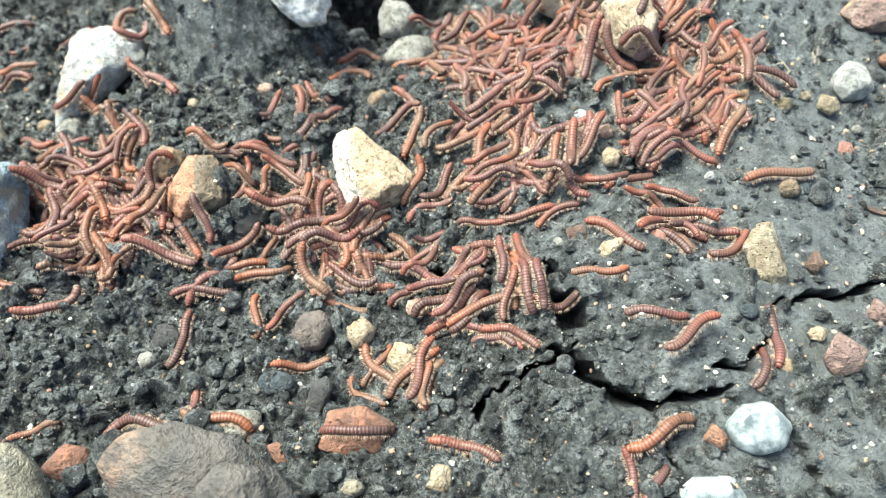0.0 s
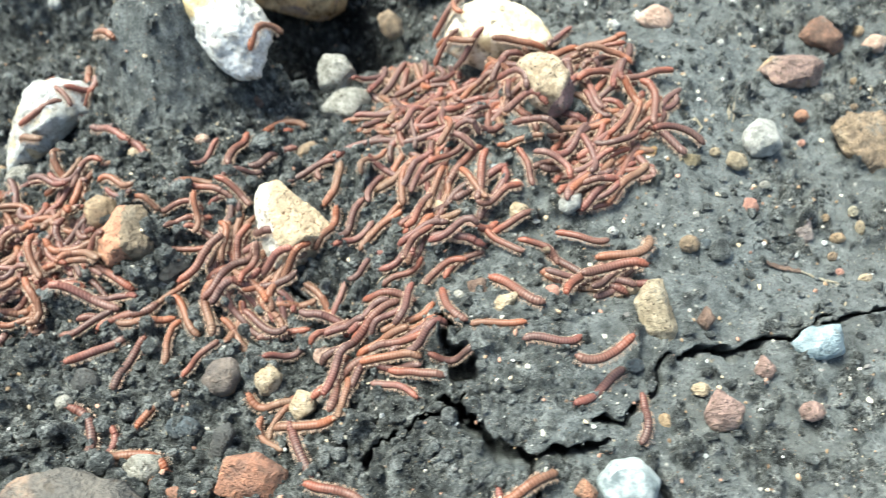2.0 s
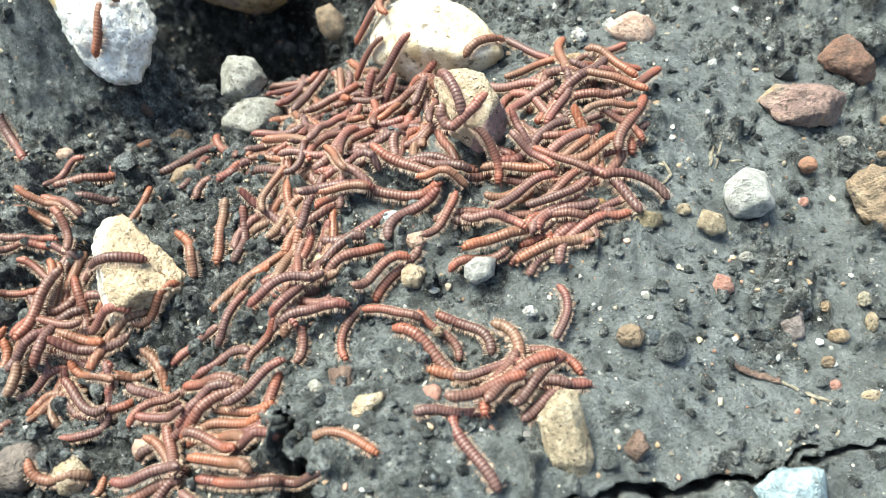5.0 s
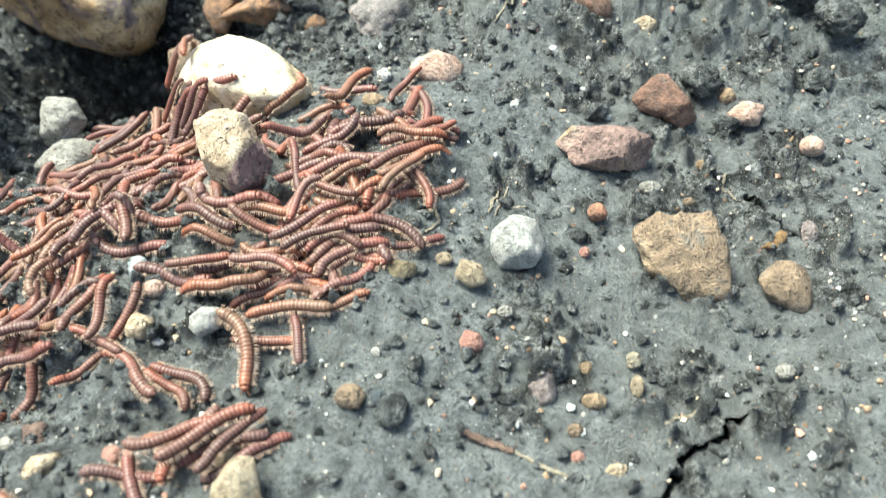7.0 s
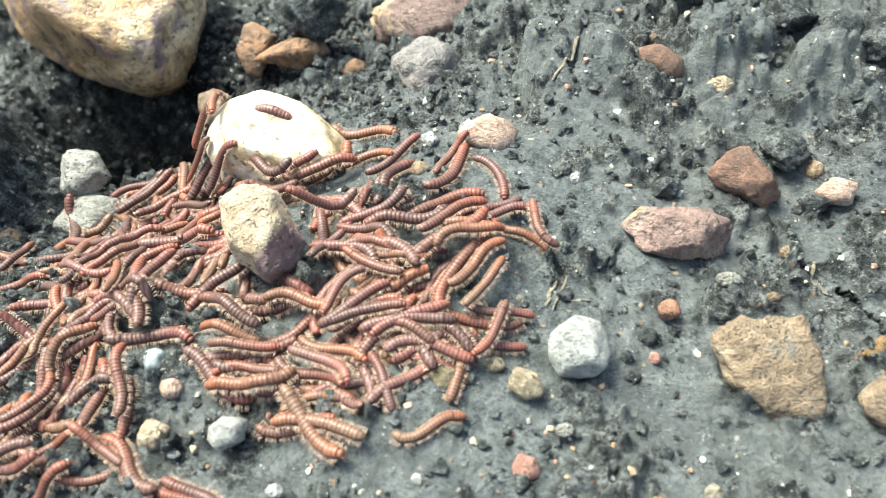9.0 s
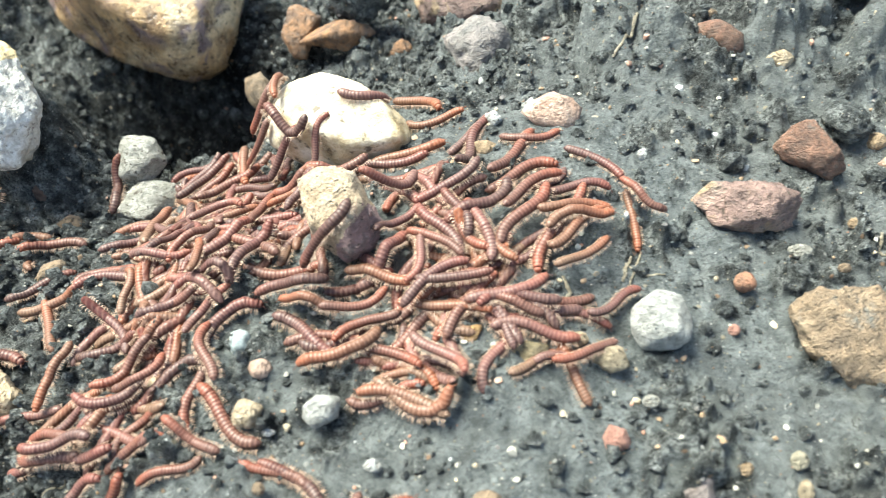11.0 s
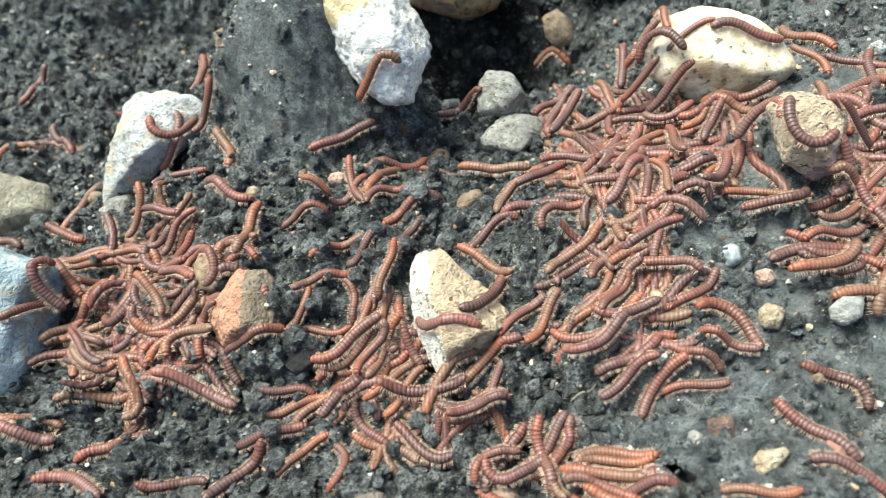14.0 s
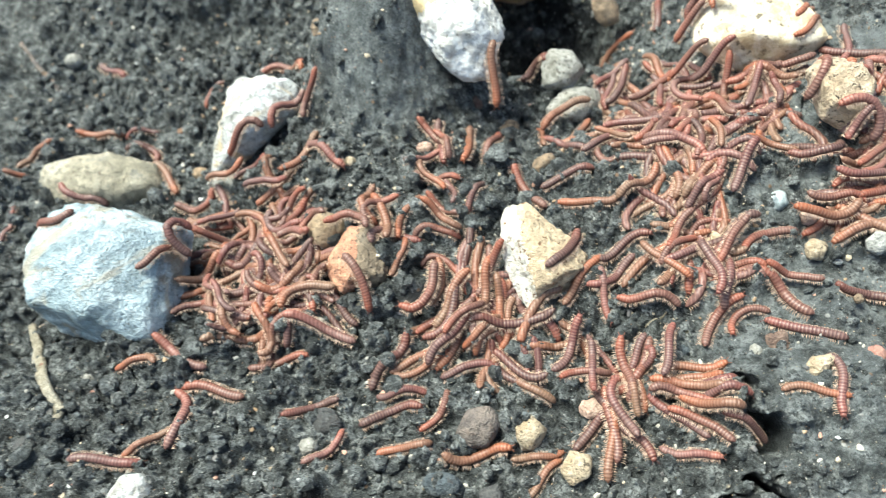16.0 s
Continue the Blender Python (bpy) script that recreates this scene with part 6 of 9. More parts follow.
    (2, 86, 3, ((0, 106, 224, 76, 1), (3, 108, 227, 93, 73), (5.5, 110, 234, 29, -41), (8, 126, 238, 38, 54), (10.5, 122, 244, 42, -48), (12.5, 122, 239, 41, -2), (14, 110, 237, 111, -1), (16, 96, 230, 181, -1),)),
    (4, 76, 0, ((0, 115, 219, -132, -17), (3, 113, 217, -140, -64), (5.5, 112, 216, -143, 22), (8, 108, 217, -154, -70), (10.5, 112, 224, -127, -108), (12.5, 106, 222, -147, -108), (14, 103, 221, -138, -140), (16, 88, 216, -162, -98),)),
    (5, 72, 0, ((0, 121, 219, 248, -28), (3, 114, 222, 235, -74), (5.5, 122, 219, 180, 13), (8, 118, 216, 195, -5), (10.5, 115, 218, 189, 100), (12.5, 112, 216, 177, 92), (14, 103, 224, 136, 64), (16, 89, 218, 205, 45),)),
    (5, 81, 0, ((0, 131, 248, 254, -50), (3, 136, 249, 269, -6), (5.5, 135, 255, 288, -37), (8, 148, 256, 232, -69), (10.5, 144, 252, 248, 13), (12.5, 140, 246, 236, -43), (14, 138, 243, 236, -30), (16, 136, 240, 236, -21),)),
    (0, 100, 2, ((0, 140, 246, 87, 81), (3, 142, 256, 83, 39), (5.5, 149, 263, 54, -12), (8, 150, 269, 35, -7), (10.5, 149, 267, 58, -4), (12.5, 147, 273, 36, -1), (14, 149, 275, 36, -0), (16, 153, 278, 36, -0),)),
    (0, 74, 3, ((0, 119, 241, 250, -17), (3, 125, 243, 211, -43), (5.5, 123, 244, 148, 9), (8, 129, 254, 158, -81), (10.5, 124, 256, 152, 46), (12.5, 121, 260, 148, 4), (14, 114, 250, 218, 3), (16, 101, 240, 217, 2),)),
    (0, 84, 0, ((0, 95, 235, -173, -2), (3, 99, 246, -107, 13), (5.5, 100, 248, -47, -76), (8, 104, 237, 2, 72), (10.5, 112, 240, 68, 81), (12.5, 127, 245, 19, 57), (14, 117, 240, -51, 40), (16, 103, 232, -121, 28),)),
    (4, 92, 2, ((0, 94, 251, 157, 24), (3, 84, 244, 154, 46), (5.5, 81, 246, 163, 15), (8, 90, 239, 150, 8), (10.5, 81, 242, 167, -3), (12.5, 80, 240, 235, -84), (14, 82, 241, 192, -85), (16, 82, 240, 189, -128),)),
    (3, 100, 0, ((0, 83, 257, 303, 89), (3, 81, 258, 358, -80), (5.5, 90, 252, 354, 190), (8, 92, 246, 343, 40), (10.5, 107, 252, 408, 31), (16, 101, 253, 494, 173),)),
    (1, 76, 1, ((0, 81, 243, -163, 57), (3, 77, 239, -192, 32), (5.5, 85, 239, -197, 24), (8, 89, 232, -195, -8), (10.5, 86, 236, -191, -13), (12.5, 90, 234, -189, -22), (14, 77, 250, -190, 32), (16, 66, 252, -201, 25),)),
    (2, 81, 0, ((0, 120, 267, -1, 184), (3, 130, 267, 22, -55), (5.5, 141, 268, 19, 25), (8, 136, 269, -12, -3), (10.5, 138, 255, 40, 43), (12.5, 138, 254, 60, -80), (14, 139, 256, 60, -56), (16, 141, 260, 60, -39),)),
    (1, 83, 1, ((0, 110, 246, 113, -54), (3, 110, 241, 25, 50), (5.5, 107, 234, 17, 33), (8, 114, 229, -15, 2), (10.5, 126, 235, -15, 5), (12.5, 133, 241, 41, 3), (14, 135, 243, 41, 2), (16, 138, 246, 41, 2),)),
    (4, 100, 0, ((0, 62, 250, 64, 13), (3, 58, 249, 5, -48), (5.5, 83, 253, -23, -26), (8, 74, 251, -96, -21), (10.5, 90, 253, -164, -35), (12.5, 90, 250, -113, 62), (14, 86, 257, -50, 164), (16, 84, 249, -6, 11),)),
    (2, 100, 0, ((0, 74, 260, 64, -24), (3, 82, 270, 138, 113), (5.5, 88, 264, 109, -18), (8, 103, 271, 119, 17), (10.5, 111, 281, 70, -23), (12.5, 123, 279, 58, -2), (14, 117, 268, -12, -2), (16, 106, 257, -82, -1),)),
    (2, 100, 0, ((0, 49, 281, 50, -41), (3, 46, 293, 43, 20), (5.5, 45, 305, 67, -38), (8, 53, 313, 39, -123), (10.5, 35, 318, 40, 66), (12.5, 33, 333, 91, -46), (14, 44, 348, 83, 24), (16, 43, 373, 79, 11),)),
    (3, 100, 0, ((0, 58, 273, 355, -55), (3, 67, 265, 395, -46), (5.5, 63, 270, 442, -46), (8, 62, 270, 379, -78), (10.5, 62, 268, 456, 22), (12.5, 61, 292, 382, 149), (14, 53, 275, 349, 22), (16, 71, 282, 368, 20),)),
    (0, 100, 0, ((0, 64, 284, 38, 16), (3, 81, 287, -13, -190), (5.5, 69, 290, 57, 51), (8, 93, 309, 33, 61), (10.5, 103, 291, -3, 33), (12.5, 118, 293, 34, 43), (14, 122, 298, 17, -14), (16, 112, 286, -53, -10),)),
    (2, 93, 0, ((0, 50, 304, 45, -36), (3, 52, 297, 21, -37), (5.5, 55, 301, 63, -32), (8, 71, 308, 9, 65), (10.5, 100, 302, -7, 43), (12.5, 99, 303, 25, 98), (14, 95, 291, -45, 69), (16, 79, 290, -115, 48),)),
    (2, 95, 2, ((0, 42, 250, 12, 18), (3, 38, 247, 9, -12), (5.5, 46, 238, 9, -49), (8, 51, 247, 71, -46), (10.5, 61, 255, 78, -10), (12.5, 62, 257, 27, -23), (14, 65, 256, 55, 37), (16, 53, 240, 60, -5),)),
    (3, 100, 2, ((0, 28, 243, 36, 11), (3, 41, 265, 45, -34), (5.5, 43, 259, 69, 22), (8, 54, 282, 13, -58), (10.5, 54, 261, 34, 90), (12.5, 29, 261, 102, -8), (14, 33, 259, 57, -32), (16, 30, 258, -28, -28),)),
    (3, 77, 1, ((0, 32, 236, 25, -21), (3, 33, 228, 61, 3), (5.5, 48, 243, 98, 54), (8, 46, 243, 85, -72), (10.5, 52, 236, 66, -83), (12.5, 43, 240, 32, 86), (14, 41, 232, 81, 30), (16, 41, 234, 58, 18),)),
    (3, 82, 3, ((0, 17, 257, 99, 24), (3, 33, 264, 53, -24), (5.5, 36, 271, 65, -48), (8, 37, 273, 53, 43), (10.5, 35, 284, 44, -135), (12.5, 43, 297, -21, -25), (14, 55, 297, 2, 144), (16, 39, 295, -68, 101),)),
    (5, 100, 2, ((0, 6, 276, 109, 18), (3, 23, 275, 87, 22), (5.5, 23, 268, 160, 28), (8, 17, 267, 121, 12), (10.5, 14, 280, 89, -79), (12.5, 2, 273, 166, 65), (14, -13, 277, 170, -11), (16, -12, 296, 213, 36),)),
    (2, 92, 0, ((0, -0, 279, 151, 81), (3, 4, 254, 208, 8), (5.5, 6, 263, 213, 32), (8, 23, 246, 184, 3), (10.5, 10, 253, 191, 74), (12.5, 12, 254, 182, 10), (14, 2, 255, 178, 38), (16, -13, 275, 137, -15),)),
    (1, 100, 0, ((0, -31, 309, 184, 153), (3, -45, 314, 240, 58), (5.5, -53, 305, 245, 17), (12.5, -65, 293, 193, 190), (14, -57, 302, 202, 39), (16, -42, 296, 272, 27),)),
    (5, 100, 0, ((0, -2, 297, -161, -77), (3, 10, 291, -178, 10), (5.5, 17, 307, -159, -30), (8, -3, 295, -121, 2), (10.5, -1, 294, -144, 81), (12.5, -0, 282, -177, 34), (14, 12, 279, -178, 4), (16, 0, 279, -166, -34),)),
    (1, 100, 0, ((0, -37, 294, 189, 153), (3, -41, 292, 188, 133), (5.5, -52, 277, 262, -0), (12.5, -47, 280, 230, 140), (14, -57, 275, 246, 21), (16, -55, 276, 268, -12),)),
    (0, 95, 0, ((0, -51, 266, 127, -51), (3, -32, 278, 65, -78), (5.5, -8, 278, 146, -20), (10.5, -28, 279, 182, 48), (12.5, -38, 266, 257, 67), (14, -44, 258, 210, 61), (16, -31, 247, 120, -40),)),
    (0, 99, 0, ((0, -57, 255, 97, -16), (3, -56, 264, 61, -25), (5.5, -58, 258, 22, 50), (12.5, -55, 278, 20, 13), (14, -53, 285, 18, 23), (16, -45, 277, 74, -29),)),
    (3, 76, 0, ((0, -71, 259, 68, 9), (3, -70, 261, 63, -5), (5.5, -71, 263, 56, -74), (12.5, -70, 261, 44, 59), (14, -68, 265, 52, 49), (16, -75, 263, 39, 29),)),
    (4, 77, 0, ((0, -51, 242, -114, -33), (3, -50, 243, -173, 9), (5.5, -50, 243, -167, -22), (12.5, -52, 244, -110, 35), (14, -45, 243, -118, 1), (16, -52, 241, -115, 13),)),
    (1, 82, 0, ((0, -75, 240, 182, 79), (3, -74, 243, 191, 84), (5.5, -72, 239, 159, 41), (12.5, -68, 247, 241, -29), (14, -70, 239, 208, 12), (16, -81, 233, 242, 55),)),
    (0, 77, 0, ((0, -80, 231, 0, 2), (3, -75, 228, 4, -18), (5.5, -71, 229, 4, -1), (12.5, -87, 234, 6, 74), (14, -84, 254, 15, -60), (16, -69, 253, -0, 3),)),
    (0, 85, 0, ((0, -9, 258, 117, -15), (3, -14, 249, 39, -96), (5.5, -6, 258, 37, -87), (8, -4, 260, 38, -105), (10.5, 2, 259, 15, -56), (12.5, 10, 251, 19, -174), (14, 8, 250, 33, -101), (16, 0, 264, 103, -71),)),
    (4, 85, 0, ((0, -15, 245, 43, -23), (3, -21, 249, 17, -15), (5.5, -17, 266, 94, 7), (8, -17, 279, 95, 53), (10.5, -21, 258, 32, 0), (12.5, -19, 248, 74, 30), (14, -15, 248, 38, -66), (16, -14, 252, 19, -40),)),
    (5, 92, 0, ((0, -7, 235, -114, -5), (3, -5, 233, -101, -55), (5.5, 2, 229, -86, 18), (8, 2, 248, -65, 25), (10.5, -14, 246, 1, 11), (12.5, -4, 247, 51, -16), (14, -8, 265, 56, -55), (16, -7, 284, 60, -21),)),
    (3, 100, 0, ((0, -123, 284, 311, -28), (3, -121, 285, 329, -47), (12.5, -119, 290, 334, 9), (14, -121, 272, 324, 9), (16, -121, 276, 316, -5),)),
    (0, 100, 0, ((0, -173, 285, -181, -105), (3, -153, 300, -146, -34), (12.5, -143, 290, -228, -32), (14, -146, 298, -154, -190), (16, -163, 291, -153, 80),)),
    (0, 85, 0, ((0, -161, 288, 30, 15), (3, -136, 311, 47, -188), (14, -133, 309, 57, -1), (16, -129, 304, 50, -36),)),
    (0, 100, 0, ((0, -195, 364, 38, -146), (12.5, -176, 359, 75, -190), (14, -157, 362, 94, 46), (16, -158, 356, 162, 90),)),
    (1, 100, 0, ((0, -167, 363, -103, 106), (3, -152, 348, -66, -14), (14, -147, 350, -60, 2), (16, -146, 346, -35, -79),)),
    (3, 100, 0, ((0, -137, 317, 233, -190), (3, -137, 317, 250, -190), (14, -147, 297, 236, -106), (16, -143, 304, 227, 43),)),
    (5, 100, 0, ((0, -125, 314, 301, 17), (3, -120, 323, 317, 40), (12.5, -102, 288, 330, 24), (14, -123, 293, 299, -45), (16, -132, 281, 233, -31),)),
    (2, 72, 0, ((0, -232, 364, 184, 41), (16, -241, 333, 188, 48),)),
    (1, 100, 0, ((0, -221, 341, -179, -31), (14, -251, 334, -172, 82), (16, -264, 332, -185, -1),)),
    (4, 100, 0, ((0, -223, 334, 356, -57), (14, -230, 336, 316, 38), (16, -234, 319, 339, -83),)),
    (0, 100, 0, ((0, -198, 280, 325, 22), (14, -205, 273, 341, -5), (16, -189, 266, 363, 102),)),
    (2, 100, 0, ((0, -135, 265, 301, -51), (3, -103, 280, 320, 3), (12.5, -84, 281, 251, 44), (14, -73, 292, 209, -1), (16, -68, 277, 279, -0),)),
    (1, 100, 1, ((0, -149, 251, 292, 4), (3, -130, 259, 267, -76), (14, -152, 253, 316, -95), (16, -142, 246, 283, -64),)),
    (1, 92, 0, ((0, -175, 231, 303, 20), (14, -176, 235, 319, -52), (16, -168, 236, 314, -61),)),
    (2, 100, 2, ((0, -163, 217, 104, 33), (14, -177, 224, 112, -150), (16, -178, 226, 97, -190),)),
    (2, 100, 0, ((0, -153, 221, 130, -33), (3, -144, 238, 119, -8), (14, -137, 240, 73, -102), (16, -133, 238, 72, -75),)),
    (3, 72, 0, ((0, -140, 207, 29, 1), (3, -125, 199, 34, 37), (14, -118, 199, 46, 88), (16, -124, 197, 37, 80),)),
    (4, 82, 0, ((0, -127, 196, -161, -32), (3, -112, 173, -153, 8), (14, -118, 159, -169, 22), (16, -117, 159, -159, 10),)),
    (1, 84, 2, ((0, -128, 206, -129, 10), (3, -127, 208, -182, 58), (14, -128, 207, -130, 52), (16, -131, 203, -129, 33),)),
    (1, 87, 0, ((0, -120, 218, 147, 77), (3, -126, 217, 198, 49), (14, -141, 213, 276, -42), (16, -140, 222, 279, -39),)),
    (0, 93, 0, ((0, -106, 198, 301, 5), (3, -106, 200, 330, 2), (12.5, -99, 203, 393, -29), (14, -96, 204, 379, 18), (16, -97, 203, 294, -34),)),
    (2, 80, 0, ((0, -174, 265, 31, -110), (14, -144, 284, 21, -65), (16, -161, 282, 24, -58),)),
    (1, 100, 0, ((0, -181, 266, 349, -51), (14, -183, 251, 359, 85), (16, -177, 254, 367, 48),)),
    (2, 85, 3, ((0, -167, 251, 350, -134), (3, -147, 262, 333, 9), (14, -149, 265, 346, -21), (16, -149, 264, 350, -24),)),
    (1, 100, 2, ((0, -143, 218, 297, -20), (3, -130, 236, 377, -184), (12.5, -108, 233, 403, -34), (14, -103, 244, 448, -4), (16, -89, 232, 468, 28),)),
    (0, 100, 0, ((0, -169, 240, 291, 25), (14, -158, 240, 276, -20), (16, -153, 239, 267, 4),)),
    (0, 72, 0, ((0, -70, 211, 349, -16), (3, -76, 211, 368, -40), (12.5, -76, 209, 391, -91), (14, -74, 210, 357, 17), (16, -67, 217, 342, -111),)),
    (0, 99, 3, ((0, -66, 203, 175, -4), (3, -63, 199, 245, -5), (5.5, -58, 202, 253, 40), (12.5, -61, 202, 213, 2), (14, -62, 202, 216, -14), (16, -71, 199, 237, -105),)),
    (0, 80, 0, ((0, -80, 217, 78, 17), (3, -74, 225, 11, -78), (12.5, -78, 230, 46, -100), (14, -75, 227, 21, -45), (16, -69, 228, -1, -72),)),
    (0, 79, 2, ((0, -63, 219, 140, 12), (3, -49, 234, 137, 55), (5.5, -57, 230, 113, 33), (12.5, -60, 253, 73, -38), (14, -55, 263, 32, -100), (16, -64, 271, 108, 39),)),
    (2, 75, 0, ((0, -55, 232, 154, 166), (3, -56, 232, 158, 123), (5.5, -58, 224, 147, -33), (12.5, -56, 231, 63, -3), (14, -59, 237, 47, 25), (16, -62, 247, 107, 20),)),
    (1, 77, 2, ((0, -55, 207, 75, 18), (3, -56, 210, 93, 49), (12.5, -64, 210, 94, 66), (14, -51, 227, 73, -23), (16, -66, 231, 143, -16),)),
    (4, 100, 0, ((0, -42, 210, 297, -77), (3, -35, 207, 342, 109), (12.5, -19, 224, 402, -126), (14, -15, 215, 417, 39), (16, -16, 211, 419, 60),)),
    (0, 87, 1, ((0, -50, 205, 77, -76), (3, -51, 206, 87, -24), (5.5, -45, 203, 113, 26), (14, -44, 206, 112, -36), (16, -47, 209, 55, -10),)),
    (0, 72, 0, ((0, -73, 216, 150, -4), (3, -66, 218, 156, 84), (5.5, -65, 217, 148, -19), (14, -63, 221, 103, 85), (16, -66, 238, 138, -29),)),
    (2, 77, 0, ((0, -96, 199, 293, -35), (3, -104, 189, 370, -37), (14, -86, 190, 364, 20), (16, -83, 164, 367, -13),)),
    (1, 72, 0, ((0, -69, 194, 57, 42), (3, -82, 191, 30, -37), (12.5, -77, 195, 65, 84), (14, -81, 215, 71, 25), (16, -83, 215, 68, 17),)),
    (4, 79, 3, ((0, 102, 219, 34, 56), (3, 122, 232, 6, 80), (5.5, 121, 228, 19, 7), (8, 128, 236, 15, -53), (10.5, 129, 242, 17, 27), (12.5, 129, 244, -50, -12), (14, 131, 242, -50, -8), (16, 134, 239, -50, -6),)),
    (0, 89, 2, ((0, 129, 259, 44, 2), (3, 147, 276, 9, 3), (5.5, 154, 281, 44, 43), (8, 150, 275, 41, -22), (10.5, 148, 280, 51, -41), (12.5, 159, 276, 30, -40), (14, 161, 277, 30, -28), (16, 165, 279, 30, -20),)),
    (4, 100, 2, ((0, 117, 264, -59, 7), (3, 134, 282, -129, 10), (5.5, 134, 283, -143, -13), (8, 137, 277, -171, -29), (10.5, 134, 270, -157, -58), (12.5, 150, 274, -87, -41), (14, 150, 271, -87, -28), (16, 150, 267, -87, -20),)),
    (0, 100, 0, ((0, 114, 272, 50, 58), (3, 129, 291, 44, 83), (5.5, 132, 289, 23, 36), (8, 141, 285, 27, 6), (10.5, 146, 289, 37, -68), (12.5, 145, 292, 34, 83), (14, 147, 294, 34, 58), (16, 151, 296, 34, 41),)),
    (0, 75, 0, ((0, 110, 285, 59, -6), (3, 123, 306, 14, -9), (5.5, 144, 307, 22, -37), (8, 144, 312, 69, -82), (10.5, 147, 304, 20, 59), (12.5, 156, 315, -22, 14), (14, 159, 314, -22, 10), (16, 163, 312, -22, 7),)),
    (2, 75, 2, ((0, 99, 241, 50, -32), (3, 116, 259, 120, -45), (5.5, 110, 253, 124, -48), (8, 115, 268, 79, 29), (10.5, 108, 264, 51, -54), (12.5, 110, 272, 82, 8), (14, 106, 261, 152, 6), (16, 95, 249, 222, 4),)),
    (4, 100, 0, ((0, 99, 270, 59, -14), (3, 112, 290, 90, -21), (5.5, 124, 275, 109, 9), (8, 123, 289, 69, -79), (10.5, 129, 301, 83, 16), (14, 129, 304, 76, 23), (16, 113, 301, 146, 16),)),
    (1, 100, 0, ((0, 82, 288, 417, -6), (3, 89, 311, 347, -9), (5.5, 100, 313, 412, 92), (8, 100, 308, 405, 133), (10.5, 102, 307, 378, 13), (12.5, 116, 300, 334, 9), (14, 109, 291, 264, 7), (16, 100, 278, 236, 5),)),
    (2, 86, 0, ((0, 98, 296, 64, -41), (3, 108, 318, 36, -58), (5.5, 116, 314, -49, 24), (8, 123, 313, 29, 11), (10.5, 126, 311, 57, 33), (12.5, 134, 323, 36, -58), (14, 127, 313, -34, -41), (16, 112, 309, -104, -29),)),
    (3, 100, 0, ((0, 79, 283, 68, 4), (3, 86, 306, -2, 6), (5.5, 112, 286, -23, 8), (8, 110, 285, -41, -35), (10.5, 112, 283, -45, -28), (14, 80, 274, -19, -190), (16, 77, 279, 43, 23),)),
    (3, 100, 0, ((0, 70, 282, 437, -60), (3, 75, 306, 367, -85), (5.5, 67, 308, 352, 23), (8, 73, 318, 337, -8), (10.5, 94, 323, 412, 186), (14, 84, 320, 349, -17), (16, 77, 305, 347, -3),)),
    (1, 81, 0, ((0, 90, 285, 425, -15), (3, 100, 307, 360, -22), (5.5, 116, 302, 388, -20), (8, 113, 306, 365, -104), (10.5, 114, 323, 380, 41), (12.5, 109, 315, 292, 17), (14, 113, 320, 295, -26), (16, 97, 315, 225, -18),)),
    (2, 72, 1, ((0, 93, 201, 18, 35), (3, 115, 208, 23, 51), (5.5, 122, 189, 93, 72), (8, 127, 214, 111, 3), (10.5, 144, 230, 129, 80), (12.5, 133, 242, 133, 56), (14, 131, 244, 133, 39), (16, 128, 247, 133, 27),)),
    (1, 73, 0, ((0, 102, 216, 30, 5), (3, 123, 228, 38, 7), (5.5, 138, 241, 1, 9), (8, 145, 239, -5, -8), (10.5, 145, 237, -9, -7), (12.5, 139, 252, 61, -5), (14, 141, 254, 61, -3), (16, 143, 258, 61, -2),)),
    (3, 72, 3, ((0, 90, 215, 392, 8), (3, 111, 228, 379, 12), (5.5, 113, 248, 309, 17), (8, 120, 247, 223, 102), (10.5, 118, 250, 275, -44), (12.5, 123, 253, 223, -3), (14, 115, 244, 225, -2), (16, 102, 235, 215, -1),)),
    (0, 84, 2, ((0, 97, 225, 399, 5), (3, 115, 241, 425, 8), (5.5, 119, 260, 355, 11), (8, 125, 266, 356, -87), (10.5, 128, 261, 325, 25), (12.5, 137, 265, 282, -85), (14, 138, 262, 282, -60), (16, 138, 258, 282, -42),)),
    (0, 100, 0, ((0, 111, 275, 53, 21), (3, 124, 294, -17, 30), (5.5, 142, 287, 53, 43), (8, 149, 298, 65, 81), (10.5, 143, 300, 74, 23), (12.5, 152, 287, 4, 16), (14, 155, 288, 4, 12), (16, 159, 288, 4, 8),)),
    (2, 80, 0, ((0, 116, 281, 416, -24), (3, 130, 301, 348, -34), (5.5, 149, 297, 304, -49), (8, 157, 301, 288, -75), (10.5, 169, 299, 329, -58), (12.5, 176, 292, 327, -37), (14, 178, 290, 327, -26), (16, 181, 288, 327, -18),)),
    (0, 91, 1, ((0, 26, 299, 89, 19), (3, 26, 323, 65, 27), (5.5, 7, 328, -5, 39), (10.5, 22, 312, 50, 36), (12.5, 14, 304, 35, -177), (14, 19, 286, 29, -11), (16, 26, 287, 5, 21),)),
    (5, 76, 0, ((0, 90, 202, 25, 22), (3, 111, 212, 22, 32), (5.5, 123, 217, -24, 45), (8, 141, 208, 32, 65), (10.5, 154, 220, 24, -41), (12.5, 148, 235, 94, -29), (14, 147, 238, 94, -20), (16, 147, 242, 94, -14),)),
